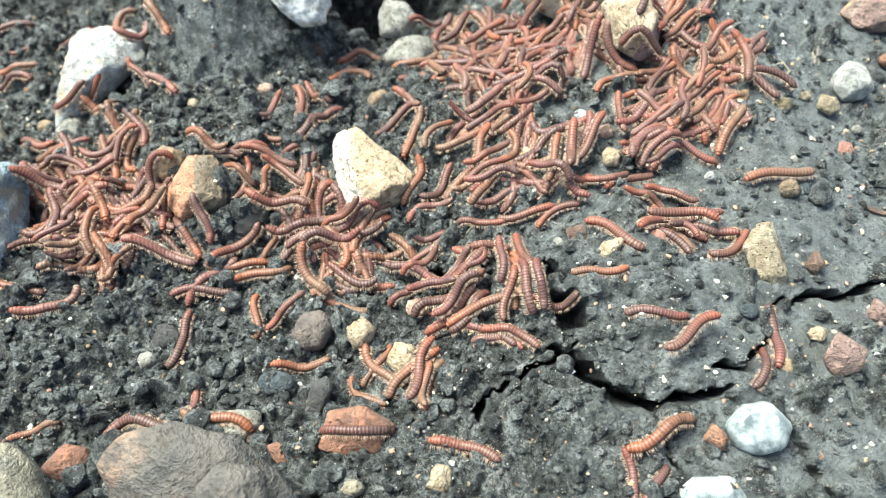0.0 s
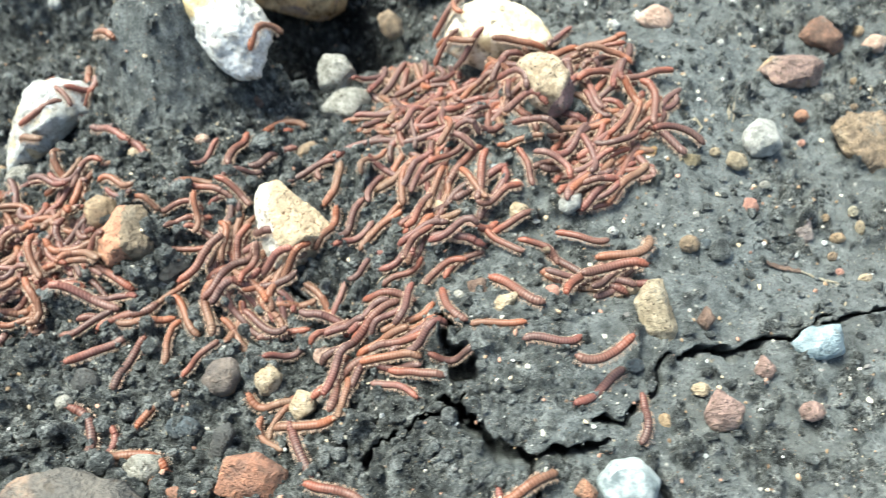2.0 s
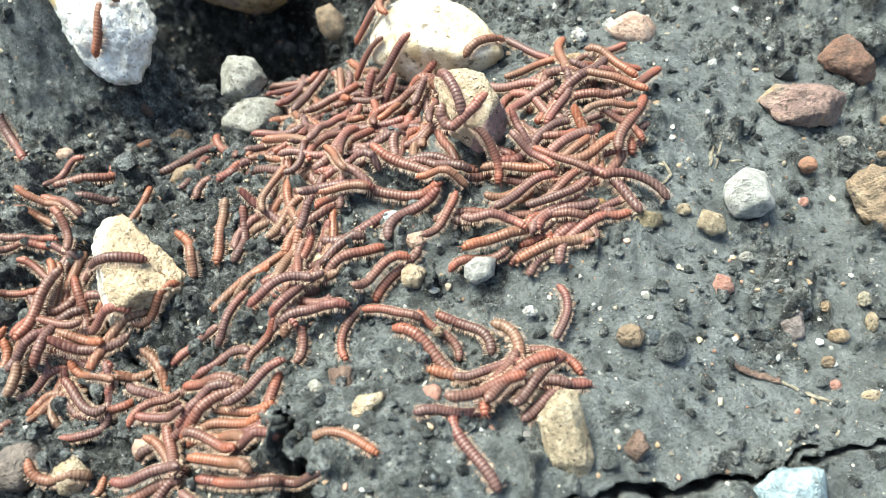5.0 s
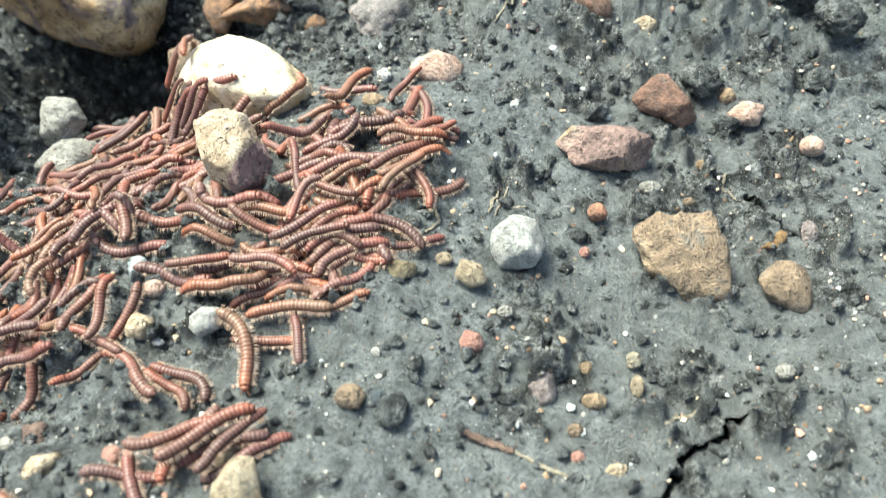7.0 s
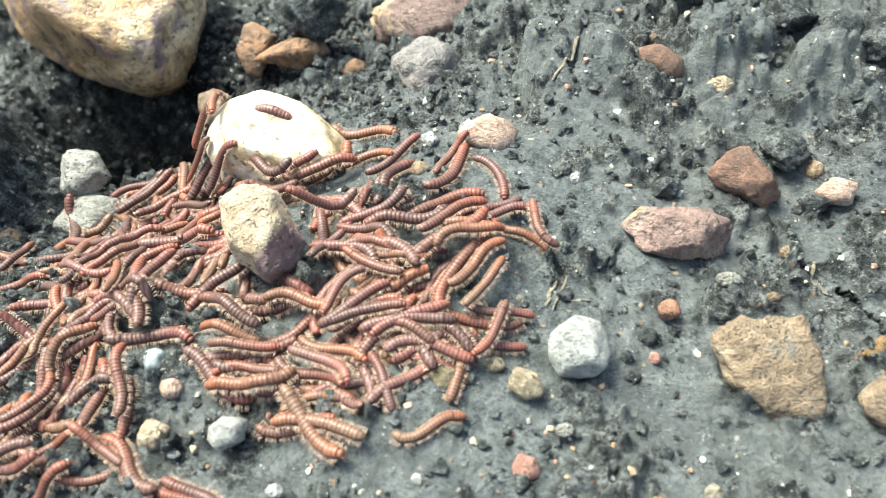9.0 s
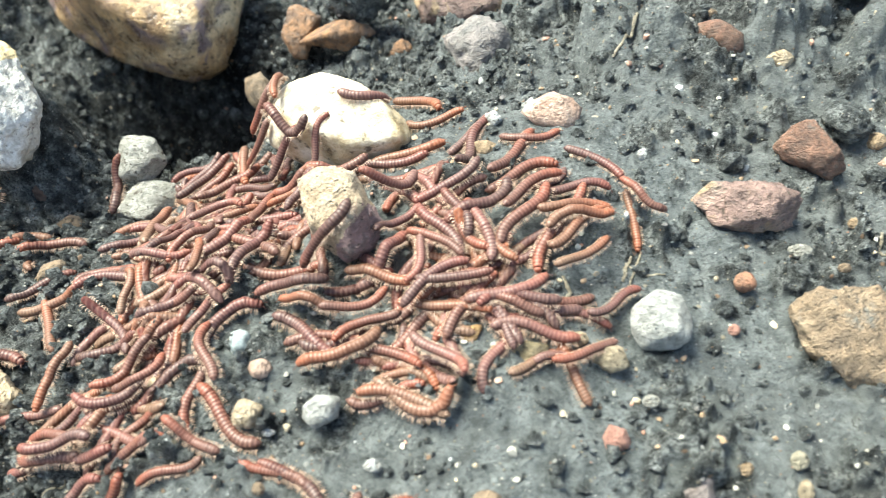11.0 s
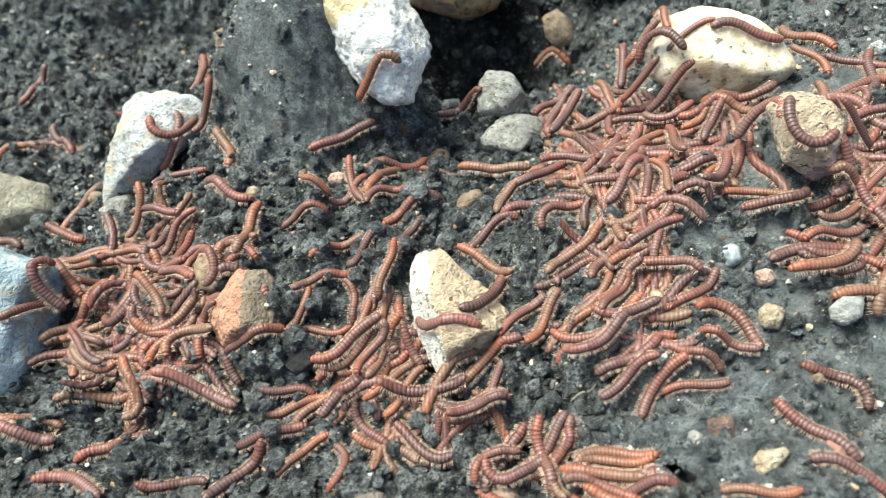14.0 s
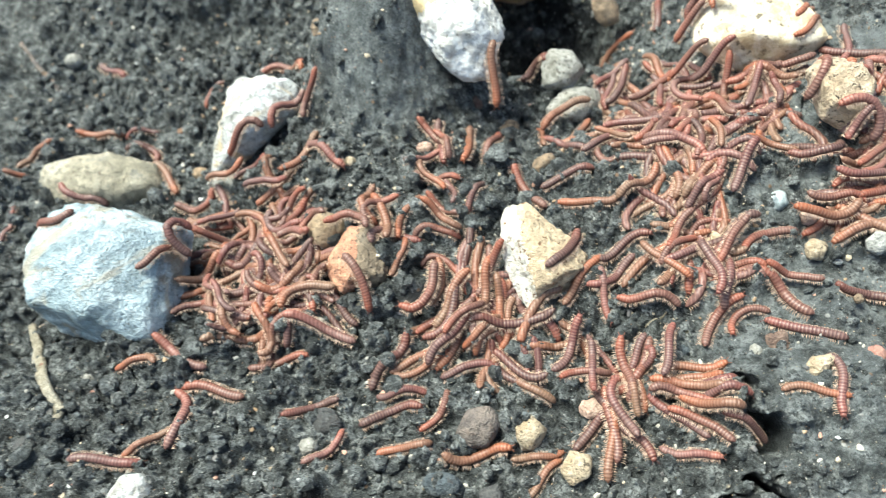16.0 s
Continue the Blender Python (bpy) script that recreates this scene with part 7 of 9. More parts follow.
    (3, 91, 1, ((0, 91, 205, 389, -28), (3, 112, 216, 366, -40), (5.5, 128, 218, 411, -57), (8, 140, 234, 371, -82), (10.5, 152, 231, 353, -30), (12.5, 152, 237, 370, 18), (14, 155, 238, 370, 13), (16, 159, 239, 370, 9),)),
    (2, 76, 0, ((0, 102, 211, 29, 7), (3, 123, 223, 24, 10), (5.5, 141, 231, 20, 14), (8, 160, 237, 21, 20), (10.5, 163, 238, -17, -16), (12.5, 166, 254, 53, -11), (14, 168, 256, 53, -8), (16, 170, 260, 53, -5),)),
    (1, 82, 3, ((0, 115, 267, 42, -6), (3, 131, 285, -28, -9), (5.5, 148, 276, -14, -13), (8, 155, 257, 56, -18), (10.5, 163, 262, 54, 0), (12.5, 166, 267, 39, -36), (14, 168, 269, 39, -25), (16, 171, 272, 39, -18),)),
    (2, 76, 0, ((0, 111, 273, 55, 14), (3, 125, 293, 43, 20), (5.5, 143, 284, 113, 28), (8, 162, 286, 183, 40), (10.5, 155, 285, 217, -47), (12.5, 153, 285, 200, 42), (14, 150, 284, 200, 29), (16, 146, 282, 200, 20),)),
    (2, 79, 1, ((0, 111, 274, 50, -11), (3, 125, 294, -20, -16), (5.5, 143, 287, -16, -23), (8, 162, 282, 25, -33), (10.5, 164, 282, 24, -53), (12.5, 166, 291, -27, -25), (14, 168, 289, -27, -18), (16, 172, 288, -27, -12),)),
    (0, 87, 0, ((0, 119, 237, 34, -14), (3, 139, 250, -34, -20), (5.5, 152, 266, -104, -28), (8, 162, 248, -174, -40), (10.5, 158, 242, -172, -57), (12.5, 159, 244, -168, -21), (14, 156, 243, -168, -15), (16, 152, 242, -168, -11),)),
    (5, 72, 3, ((0, 114, 235, 36, -8), (3, 134, 249, 64, -12), (5.5, 143, 267, 3, -17), (8, 156, 252, 73, -24), (10.5, 166, 254, 37, 51), (12.5, 167, 257, 38, -27), (14, 170, 259, 38, -19), (16, 173, 261, 38, -13),)),
    (1, 100, 0, ((0, 98, 282, 422, -4), (3, 109, 304, 389, -5), (5.5, 129, 306, 459, -7), (8, 114, 320, 389, -10), (10.5, 106, 338, 319, -15), (12.5, 109, 340, 375, -167), (14, 112, 333, 307, 36), (16, 97, 327, 237, 25),)),
    (1, 85, 3, ((0, 115, 276, 48, -14), (3, 129, 296, -22, -19), (5.5, 148, 288, -48, -28), (8, 153, 269, 22, -39), (10.5, 161, 268, 22, -56), (12.5, 175, 266, 18, 2), (14, 178, 267, 18, 2), (16, 182, 268, 18, 1),)),
    (1, 85, 2, ((0, 112, 277, 53, -8), (3, 126, 297, -16, -11), (5.5, 145, 291, -75, -16), (8, 149, 276, -16, -22), (10.5, 162, 273, 9, -32), (12.5, 166, 274, 27, -45), (14, 168, 275, 27, -31), (16, 172, 277, 27, -22),)),
    (1, 74, 0, ((0, 114, 275, 406, -9), (3, 128, 294, 336, -13), (5.5, 147, 286, 325, -19), (8, 161, 276, 361, -27), (10.5, 181, 277, 294, -38), (12.5, 183, 269, 256, 19), (14, 183, 266, 256, 13), (16, 182, 263, 256, 9),)),
    (0, 72, 2, ((0, 115, 275, 50, -26), (3, 130, 294, -17, -37), (5.5, 149, 288, 10, -53), (8, 165, 275, 80, -76), (10.5, 185, 277, 150, -108), (12.5, 184, 283, 93, 25), (14, 184, 286, 93, 18), (16, 184, 290, 93, 12),)),
    (2, 72, 1, ((0, 115, 263, 39, 8), (3, 132, 280, -31, 11), (5.5, 149, 270, -64, 15), (8, 158, 252, -26, 22), (10.5, 174, 244, 39, 31), (12.5, 176, 246, 45, 29), (14, 178, 248, 45, 20), (16, 181, 251, 45, 14),)),
    (3, 72, 0, ((0, 90, 210, 392, -2), (3, 110, 222, 354, -2), (5.5, 128, 220, 398, -3), (8, 141, 235, 328, -5), (10.5, 158, 224, 357, -7), (12.5, 164, 240, 427, -5), (14, 165, 242, 427, -3), (16, 166, 246, 427, -2),)),
    (1, 81, 0, ((0, 93, 207, 29, -1), (3, 114, 219, 27, -1), (5.5, 127, 225, 21, -2), (8, 146, 233, 45, -2), (10.5, 163, 223, 115, -3), (12.5, 158, 224, 117, 89), (14, 157, 227, 117, 62), (16, 155, 230, 117, 43),)),
    (0, 72, 2, ((0, 117, 233, 35, -8), (3, 137, 247, 22, -11), (5.5, 148, 263, -48, -16), (8, 162, 248, -79, -23), (10.5, 166, 229, -149, -33), (12.5, 169, 220, -151, 20), (14, 167, 219, -151, 14), (16, 163, 217, -151, 10),)),
    (4, 100, 3, ((0, 77, 273, 86, -23), (3, 84, 296, 156, -33), (5.5, 80, 276, 86, -48), (8, 82, 296, 138, -68), (10.5, 67, 309, 154, -97), (12.5, 52, 316, 142, -139), (14, 52, 322, 164, 167), (16, 53, 331, 165, 119),)),
    (3, 72, 0, ((0, 91, 274, 115, -10), (3, 102, 295, 185, -14), (5.5, 101, 275, 115, -20), (8, 93, 293, 139, -28), (10.5, 78, 306, 93, -41), (12.5, 63, 313, 23, -58), (14, 63, 322, 17, -24), (16, 49, 314, -53, -17),)),
    (0, 99, 0, ((0, 55, 272, -222, -3), (3, 63, 294, -152, -5), (5.5, 46, 285, -220, -7), (8, 31, 298, -241, -10), (10.5, 31, 318, -171, -14), (12.5, 23, 332, -101, -19), (16, 8, 316, -82, -28),)),
    (1, 100, 0, ((0, 48, 299, 438, -6), (3, 54, 323, 508, -9), (5.5, 37, 333, 482, -12), (8, 26, 350, 457, -18), (10.5, 23, 370, 389, -25), (12.5, 12, 382, 319, -36), (16, 21, 377, 377, -85),)),
    (4, 100, 0, ((0, -49, 244, 49, -7), (3, -33, 262, 50, -10), (5.5, -20, 277, 49, -14), (8, -5, 291, 119, -20), (10.5, -15, 308, 109, -29), (12.5, -28, 317, 39, -41), (16, -23, 331, 6, -190),)),
    (5, 100, 0, ((0, 23, 315, 82, 14), (3, 28, 338, 152, 20), (5.5, 10, 348, 126, 28), (8, -2, 364, 104, 41), (10.5, -6, 383, 139, 58), (12.5, -18, 394, 134, 83), (14, -22, 382, 204, 58), (16, -20, 366, 274, 41),)),
    (1, 81, 2, ((0, 48, 201, -288, 1), (3, 56, 224, -223, 1), (5.5, 41, 238, -167, 1), (8, 22, 233, -131, 2), (10.5, 9, 218, -118, 2), (12.5, -7, 215, -48, 4), (14, 3, 208, -118, 5), (16, 18, 203, -48, 4),)),
    (0, 100, 2, ((0, 56, 206, 76, -1), (3, 61, 229, 86, -2), (5.5, 69, 248, 156, -3), (8, 50, 243, 86, -4), (10.5, 61, 259, 156, -5), (12.5, 46, 266, 128, -8), (14, 37, 272, 58, -11), (16, 42, 285, 49, -84),)),
    (1, 72, 0, ((0, -55, 211, 54, 3), (3, -41, 230, 63, 4), (5.5, -32, 248, 79, 6), (8, -13, 256, 149, 8), (10.5, -30, 266, 145, 12), (12.5, -44, 275, 94, 17), (14, -38, 285, 164, 24), (16, -22, 284, 94, 17),)),
    (1, 72, 2, ((0, -72, 216, 71, 7), (3, -68, 227, 112, 10), (5.5, -68, 247, 182, 14), (8, -67, 267, 252, 21), (10.5, -69, 262, 252, 29), (12.5, -70, 258, 252, 42), (14, -81, 263, 322, 60), (16, -71, 251, 310, 42),)),
    (2, 94, 0, ((0, -222, 138, -2, 1), (3, -216, 138, -2, 2), (5.5, -211, 138, -2, 2), (8, -206, 137, -2, 3), (10.5, -201, 137, -2, 5), (12.5, -197, 137, -2, 7), (14, -194, 137, -2, 10), (16, -190, 137, -2, 14),)),
    (3, 100, 0, ((0, -96, 178, 219, 8), (3, -115, 163, 204, 11), (5.5, -133, 155, 164, 16), (8, -138, 156, 164, 23), (10.5, -143, 157, 164, 33), (12.5, -147, 159, 164, 48), (14, -150, 159, 164, 68), (16, -165, 155, 94, 97),)),
    (1, 78, 0, ((0, -128, 190, 203, 5), (3, -150, 180, 183, 8), (5.5, -155, 180, 183, 11), (8, -160, 180, 183, 16), (10.5, -165, 179, 183, 22), (12.5, -169, 179, 183, 32), (14, -172, 179, 183, 46), (16, -188, 178, 182, 65),)),
    (0, 100, 0, ((0, -85, 191, 213, 1), (3, -105, 178, 188, 2), (5.5, -125, 175, 195, 3), (8, -130, 174, 195, 4), (10.5, -134, 173, 195, 6), (12.5, -138, 172, 195, 8), (14, -141, 171, 195, 12), (16, -157, 167, 166, 17),)),
    (2, 100, 0, ((0, -240, 386, 186, -1), (3, -257, 404, 256, -1), (5.5, -258, 399, 256, -2), (8, -259, 394, 256, -3), (10.5, -260, 389, 256, -4), (12.5, -261, 385, 256, -6), (14, -262, 382, 256, -8), (16, -276, 390, 326, -11),)),
    (5, 99, 0, ((0, -324, 304, 28, -8), (3, -319, 307, 28, -12), (5.5, -314, 309, 28, -17), (8, -310, 311, 28, -25), (10.5, -306, 314, 28, -35), (12.5, -302, 316, 28, -50), (14, -299, 317, 28, -72), (16, -296, 319, 28, -103),)),
    (5, 100, 0, ((0, -156, 278, 141, -2), (3, -174, 293, 168, -3), (5.5, -191, 303, 238, -4), (8, -194, 299, 238, -5), (10.5, -197, 295, 238, -7), (12.5, -199, 292, 238, -11), (14, -200, 289, 238, -15), (16, -215, 296, 308, -22),)),
    (2, 100, 0, ((0, -197, 261, 159, -2), (3, -219, 270, 163, -3), (5.5, -224, 271, 163, -4), (8, -229, 273, 163, -5), (10.5, -233, 274, 163, -8), (12.5, -237, 275, 163, -11), (14, -240, 276, 163, -16), (16, -255, 281, 167, -22),)),
    (0, 100, 0, ((0, -170, 229, -187, -6), (3, -194, 232, -182, -8), (5.5, -199, 232, -182, -11), (8, -204, 233, -182, -16), (10.5, -209, 233, -182, -23), (12.5, -213, 233, -182, -33), (14, -216, 233, -182, -47), (16, -232, 233, -190, -68),)),
    (1, 73, 0, ((0, -333, 300, -4, 4), (3, -327, 300, -4, 6), (5.5, -322, 300, -4, 8), (8, -317, 299, -4, 11), (10.5, -312, 299, -4, 16), (12.5, -308, 299, -4, 23), (14, -305, 299, -4, 33), (16, -301, 298, -4, 47),)),
    (0, 72, 0, ((0, -137, 294, -230, 6), (3, -153, 313, -230, 9), (5.5, -166, 328, -214, 13), (8, -170, 331, -214, 18), (10.5, -174, 333, -214, 26), (12.5, -177, 336, -214, 37), (14, -187, 342, -185, 52), (16, -201, 351, -115, 75),)),
    (1, 83, 3, ((0, -95, 233, 145, 4), (3, -114, 247, 151, 6), (5.5, -132, 256, 146, 8), (8, -136, 259, 146, 12), (10.5, -140, 262, 146, 17), (12.5, -144, 264, 146, 24), (14, -156, 265, 76, 34), (16, -170, 272, 6, 48),)),
    (2, 72, 2, ((0, -90, 230, -206, -2), (3, -112, 240, -206, -3), (5.5, -130, 249, -176, -4), (8, -135, 249, -176, -5), (10.5, -140, 248, -176, -8), (12.5, -144, 248, -176, -11), (14, -156, 247, -195, -16), (16, -171, 251, -158, -22),)),
    (1, 72, 1, ((0, -82, 220, 139, 6), (3, -100, 236, 157, 9), (5.5, -118, 243, 182, 13), (8, -123, 243, 182, 19), (10.5, -128, 243, 182, 27), (12.5, -132, 243, 182, 38), (14, -144, 242, 112, 55), (16, -160, 244, 42, 78),)),
    (3, 72, 0, ((0, -295, 237, 85, 1), (3, -295, 243, 85, 2), (5.5, -294, 248, 85, 3), (8, -294, 253, 85, 4), (10.5, -294, 258, 85, 6), (12.5, -293, 262, 85, 9), (14, -293, 265, 85, 12), (16, -293, 269, 85, 18),)),
    (0, 83, 0, ((0, -176, 249, 315, -123), (4, -173, 249, 307, -122), (8, -170, 249, 311, -113), (12, -167, 249, 299, -120), (16, -161, 248, 290, -140),)),
    (1, 94, 0, ((0, -141, 254, 256, 115), (4, -124, 262, 226, 101), (8, -132, 260, 251, 99), (12, -140, 257, 269, 80), (16, -134, 250, 237, 98),)),
    (3, 80, 0, ((0, -131, 209, -212, -91), (4, -130, 211, -266, -66), (8, -131, 211, -248, -97), (12, -131, 210, -222, -70), (16, -135, 205, -220, -90),)),
    (1, 90, 1, ((0, -171, 245, 474, 131), (4, -168, 245, 472, 109), (8, -165, 245, 459, 131), (12, -162, 245, 463, 103), (16, -155, 244, 450, 111),)),
    (0, 79, 2, ((0, -148, 223, 224, -108), (4, -133, 241, 315, -192), (8, -124, 239, 318, -199), (12, -115, 238, 330, -175), (16, -94, 237, 403, -122),)),
    (1, 91, 1, ((0, -131, 215, -141, 119), (4, -131, 217, -182, 174), (8, -131, 217, -163, 147), (12, -131, 216, -151, 123), (16, -135, 212, -132, 148),)),
    (0, 86, 1, ((0, -120, 227, 412, -149), (4, -128, 226, 469, -151), (8, -133, 224, 505, -136), (12, -138, 222, 525, -77), (16, -140, 231, 546, -82),)),
    (0, 87, 0, ((0, -156, 254, 260, 138), (4, -140, 262, 231, 80), (8, -147, 260, 257, 98), (12, -155, 257, 273, 79), (16, -150, 249, 243, 96),)),
    (1, 88, 2, ((0, -169, 252, 360, -87), (4, -166, 252, 348, -108), (8, -163, 252, 344, -114), (12, -160, 252, 346, -130), (16, -153, 251, 326, -111),)),
    (5, 96, 2, ((0, -120, 210, -159, 106), (4, -119, 211, -207, 138), (8, -119, 211, -195, 134), (12, -120, 211, -167, 179), (16, -123, 206, -162, 118),)),
    (3, 96, 1, ((0, -166, 233, 411, -123), (4, -163, 233, 414, -135), (8, -160, 233, 401, -137), (12, -157, 233, 400, -115), (16, -151, 233, 393, -122),)),
    (1, 93, 2, ((0, -152, 225, 455, 146), (4, -136, 242, 545, 249), (8, -127, 241, 553, 168), (12, -118, 239, 559, 151), (16, -98, 238, 635, 114),)),
    (3, 95, 2, ((0, -151, 219, 384, -107), (4, -141, 236, 370, -91), (8, -138, 237, 359, -99), (12, -135, 238, 333, -53), (16, -130, 236, 330, -71),)),
    (2, 97, 2, ((0, -158, 243, 361, 127), (4, -155, 243, 349, 148), (8, -152, 243, 354, 103), (12, -149, 243, 344, 114), (16, -142, 242, 331, 132),)),
    (4, 84, 1, ((0, -123, 222, 366, -194), (4, -131, 221, 416, -138), (8, -136, 219, 448, -129), (12, -141, 218, 480, -129), (16, -143, 226, 489, -118),)),
    (2, 80, 1, ((0, -137, 206, -89, 117), (4, -136, 208, -140, 140), (8, -137, 207, -126, 143), (12, -137, 207, -98, 151), (16, -141, 202, -94, 136),)),
    (1, 95, 2, ((0, -128, 212, -154, -117), (4, -127, 213, -196, -65), (8, -128, 213, -186, -77), (12, -128, 213, -161, -107), (16, -132, 208, -150, -102),)),
    (0, 82, 1, ((0, -144, 224, 230, 134), (4, -134, 241, 224, 154), (8, -131, 242, 203, 153), (12, -128, 243, 183, 166), (16, -123, 241, 182, 146),)),
    (0, 82, 2, ((0, -143, 257, 409, -130), (4, -126, 265, 392, -101), (8, -134, 263, 414, -42), (12, -141, 260, 423, -37), (16, -136, 252, 406, -78),)),
    (2, 78, 1, ((0, -122, 212, 314, 61), (4, -130, 210, 367, 108), (8, -135, 208, 404, 96), (12, -141, 207, 426, 159), (16, -142, 215, 443, 116),)),
    (0, 85, 0, ((0, -129, 195, 68, -121), (4, -129, 196, 10, -163), (8, -129, 196, 35, -128), (12, -130, 196, 56, -150), (16, -133, 191, 58, -131),)),
    (0, 87, 1, ((0, -116, 213, -110, 122), (4, -115, 214, -163, 167), (8, -116, 214, -146, 166), (12, -116, 214, -119, 150), (16, -120, 209, -117, 157),)),
    (3, 81, 0, ((0, -146, 230, 54, -125), (4, -136, 247, 43, -137), (8, -133, 248, 17, -143), (12, -131, 249, 8, -197), (16, -125, 247, -2, -170),)),
    (3, 84, 1, ((0, -151, 251, 217, 123), (4, -134, 259, 205, 101), (8, -142, 257, 216, 95), (12, -150, 254, 234, 75), (16, -144, 247, 217, 78),)),
    (0, 79, 1, ((0, -145, 225, 484, -115), (4, -130, 242, 572, -11), (8, -120, 241, 585, -75), (12, -111, 239, 588, -101), (16, -91, 238, 664, -156),)),
    (5, 95, 1, ((0, -155, 209, 49, 128), (4, -159, 211, 48, 97), (8, -164, 213, 59, 90), (12, -168, 215, 53, 29), (16, -171, 218, 41, 3),)),
    (4, 97, 1, ((0, -128, 219, 92, -102), (4, -136, 218, 142, -87), (8, -141, 216, 178, -143), (12, -146, 214, 205, -161), (16, -148, 223, 216, -124),)),
    (1, 84, 1, ((0, -126, 226, 316, 72), (4, -134, 224, 368, 82), (8, -139, 223, 396, 107), (12, -145, 221, 431, 122), (16, -147, 230, 440, 142),)),
    (2, 85, 2, ((0, -153, 253, 543, -98), (4, -136, 261, 524, -97), (8, -144, 258, 534, -68), (12, -152, 256, 561, -82), (16, -146, 248, 533, -68),)),
    (0, 90, 1, ((0, -166, 210, 55, 165), (4, -170, 212, 66, 122), (8, -174, 214, 60, 96), (12, -178, 215, 65, 48), (16, -181, 219, 55, -4),)),
    (1, 94, 0, ((0, -139, 218, -67, -86), (4, -138, 220, -107, -115), (8, -139, 219, -89, -115), (12, -139, 219, -76, -106), (16, -143, 214, -57, -86),)),
    (0, 80, 2, ((0, -136, 210, -23, 95), (4, -135, 212, -72, 111), (8, -136, 211, -46, 96), (12, -136, 211, -35, 113), (16, -140, 206, -21, 80),)),
    (1, 86, 2, ((0, -152, 225, 23, -111), (4, -156, 227, 18, -152), (8, -160, 229, 29, -139), (12, -164, 231, 27, -191), (16, -167, 234, 9, -217),)),
    (0, 95, 1, ((0, -158, 230, 77, 127), (4, -148, 247, 54, 97), (8, -145, 247, 39, 78), (12, -142, 248, 27, 89), (16, -137, 246, 9, 60),)),
    (2, 80, 1, ((0, -162, 232, 172, -112), (4, -152, 249, 156, -106), (8, -149, 250, 133, -166), (12, -147, 251, 126, -145), (16, -141, 249, 110, -141),)),
    (2, 88, 0, ((0, -124, 197, 97, 141), (4, -124, 199, 56, 62), (8, -124, 198, 66, 98), (12, -125, 198, 90, 89), (16, -128, 193, 102, 127),)),
    (3, 87, 1, ((0, -172, 232, 527, -143), (4, -169, 232, 531, -155), (8, -166, 232, 523, -93), (12, -163, 232, 514, -141), (16, -156, 231, 513, -138),)),
    (0, 89, 2, ((0, -155, 216, 343, 125), (4, -140, 234, 427, 35), (8, -130, 232, 443, 83), (12, -121, 231, 445, 98), (16, -101, 230, 519, 120),)),
    (2, 95, 0, ((0, -142, 213, 568, -102), (4, -127, 230, 644, -30), (8, -118, 228, 664, -28), (12, -109, 227, 669, -71), (16, -88, 226, 735, -145),)),
    (0, 85, 1, ((0, -154, 228, 195, 115), (4, -158, 230, 189, 137), (8, -162, 232, 196, 70), (12, -166, 234, 201, 47), (16, -169, 237, 178, -22),)),
    (2, 82, 0, ((0, 60, 279, 217, 13), (4, 59, 278, 214, 12), (8, 58, 277, 210, 11), (12, 58, 276, 219, -35), (16, 57, 275, 211, -30),)),
    (2, 90, 1, ((0, 39, 276, 208, -14), (4, 39, 276, 213, 41), (8, 39, 276, 204, 46), (12, 40, 276, 211, -10), (16, 40, 276, 211, 34),)),
    (4, 92, 0, ((0, 27, 266, 25, -50), (4, 30, 268, 34, -39), (8, 34, 270, 28, -14), (12, 37, 272, 27, 9), (16, 41, 274, 35, -49),)),
    (2, 88, 2, ((0, 11, 280, 161, 3), (4, 13, 280, 166, -43), (8, 14, 280, 169, -33), (12, 16, 279, 160, 32), (16, 17, 279, 169, 27),)),
    (1, 94, 2, ((0, 76, 294, 145, -22), (4, 76, 294, 141, -4), (8, 76, 294, 150, 12), (12, 76, 294, 142, 8), (16, 76, 294, 143, 2),)),
    (2, 91, 0, ((0, 15, 303, 321, 19), (4, 15, 304, 312, -5), (8, 14, 304, 319, 23), (12, 14, 305, 319, 1), (16, 14, 305, 312, 26),)),
    (0, 95, 2, ((0, 75, 295, 189, -20), (4, 77, 296, 183, -43), (8, 79, 297, 181, 15), (12, 81, 298, 189, -28), (16, 83, 299, 180, -17),)),
    (0, 93, 0, ((0, 51, 296, 41, 27), (4, 51, 296, 44, -51), (8, 51, 296, 35, -25), (12, 51, 297, 43, -5), (16, 52, 297, 41, -32),)),
    (2, 95, 1, ((0, 13, 324, 244, -17), (4, 12, 321, 253, -45), (8, 12, 319, 245, -12), (12, 11, 317, 246, 50), (16, 11, 314, 252, 18),)),
    (5, 81, 2, ((0, 35, 279, 33, 30), (4, 37, 281, 39, -33), (8, 39, 282, 40, -4), (12, 42, 284, 33, 15), (16, 44, 286, 42, -41),)),
    (2, 84, 1, ((0, 42, 311, 9, -33), (4, 42, 311, 8, 31), (8, 42, 311, 15, 21), (12, 42, 311, 7, -6), (16, 42, 311, 10, -40),)),
    (1, 78, 2, ((0, 55, 332, 283, 16), (4, 55, 332, 275, 10), (8, 55, 333, 283, -19), (12, 55, 333, 280, -32), (16, 56, 334, 275, -62),)),
    (3, 95, 1, ((0, 31, 275, -8, 41), (4, 33, 275, -15, 44), (8, 35, 275, -14, -7), (12, 38, 275, -8, 40), (16, 40, 274, -17, -15),)),
    (4, 91, 0, ((0, 20, 315, 301, -73), (4, 21, 312, 301, 1), (8, 22, 310, 294, -4), (12, 23, 307, 303, 42), (16, 24, 304, 298, 8),)),
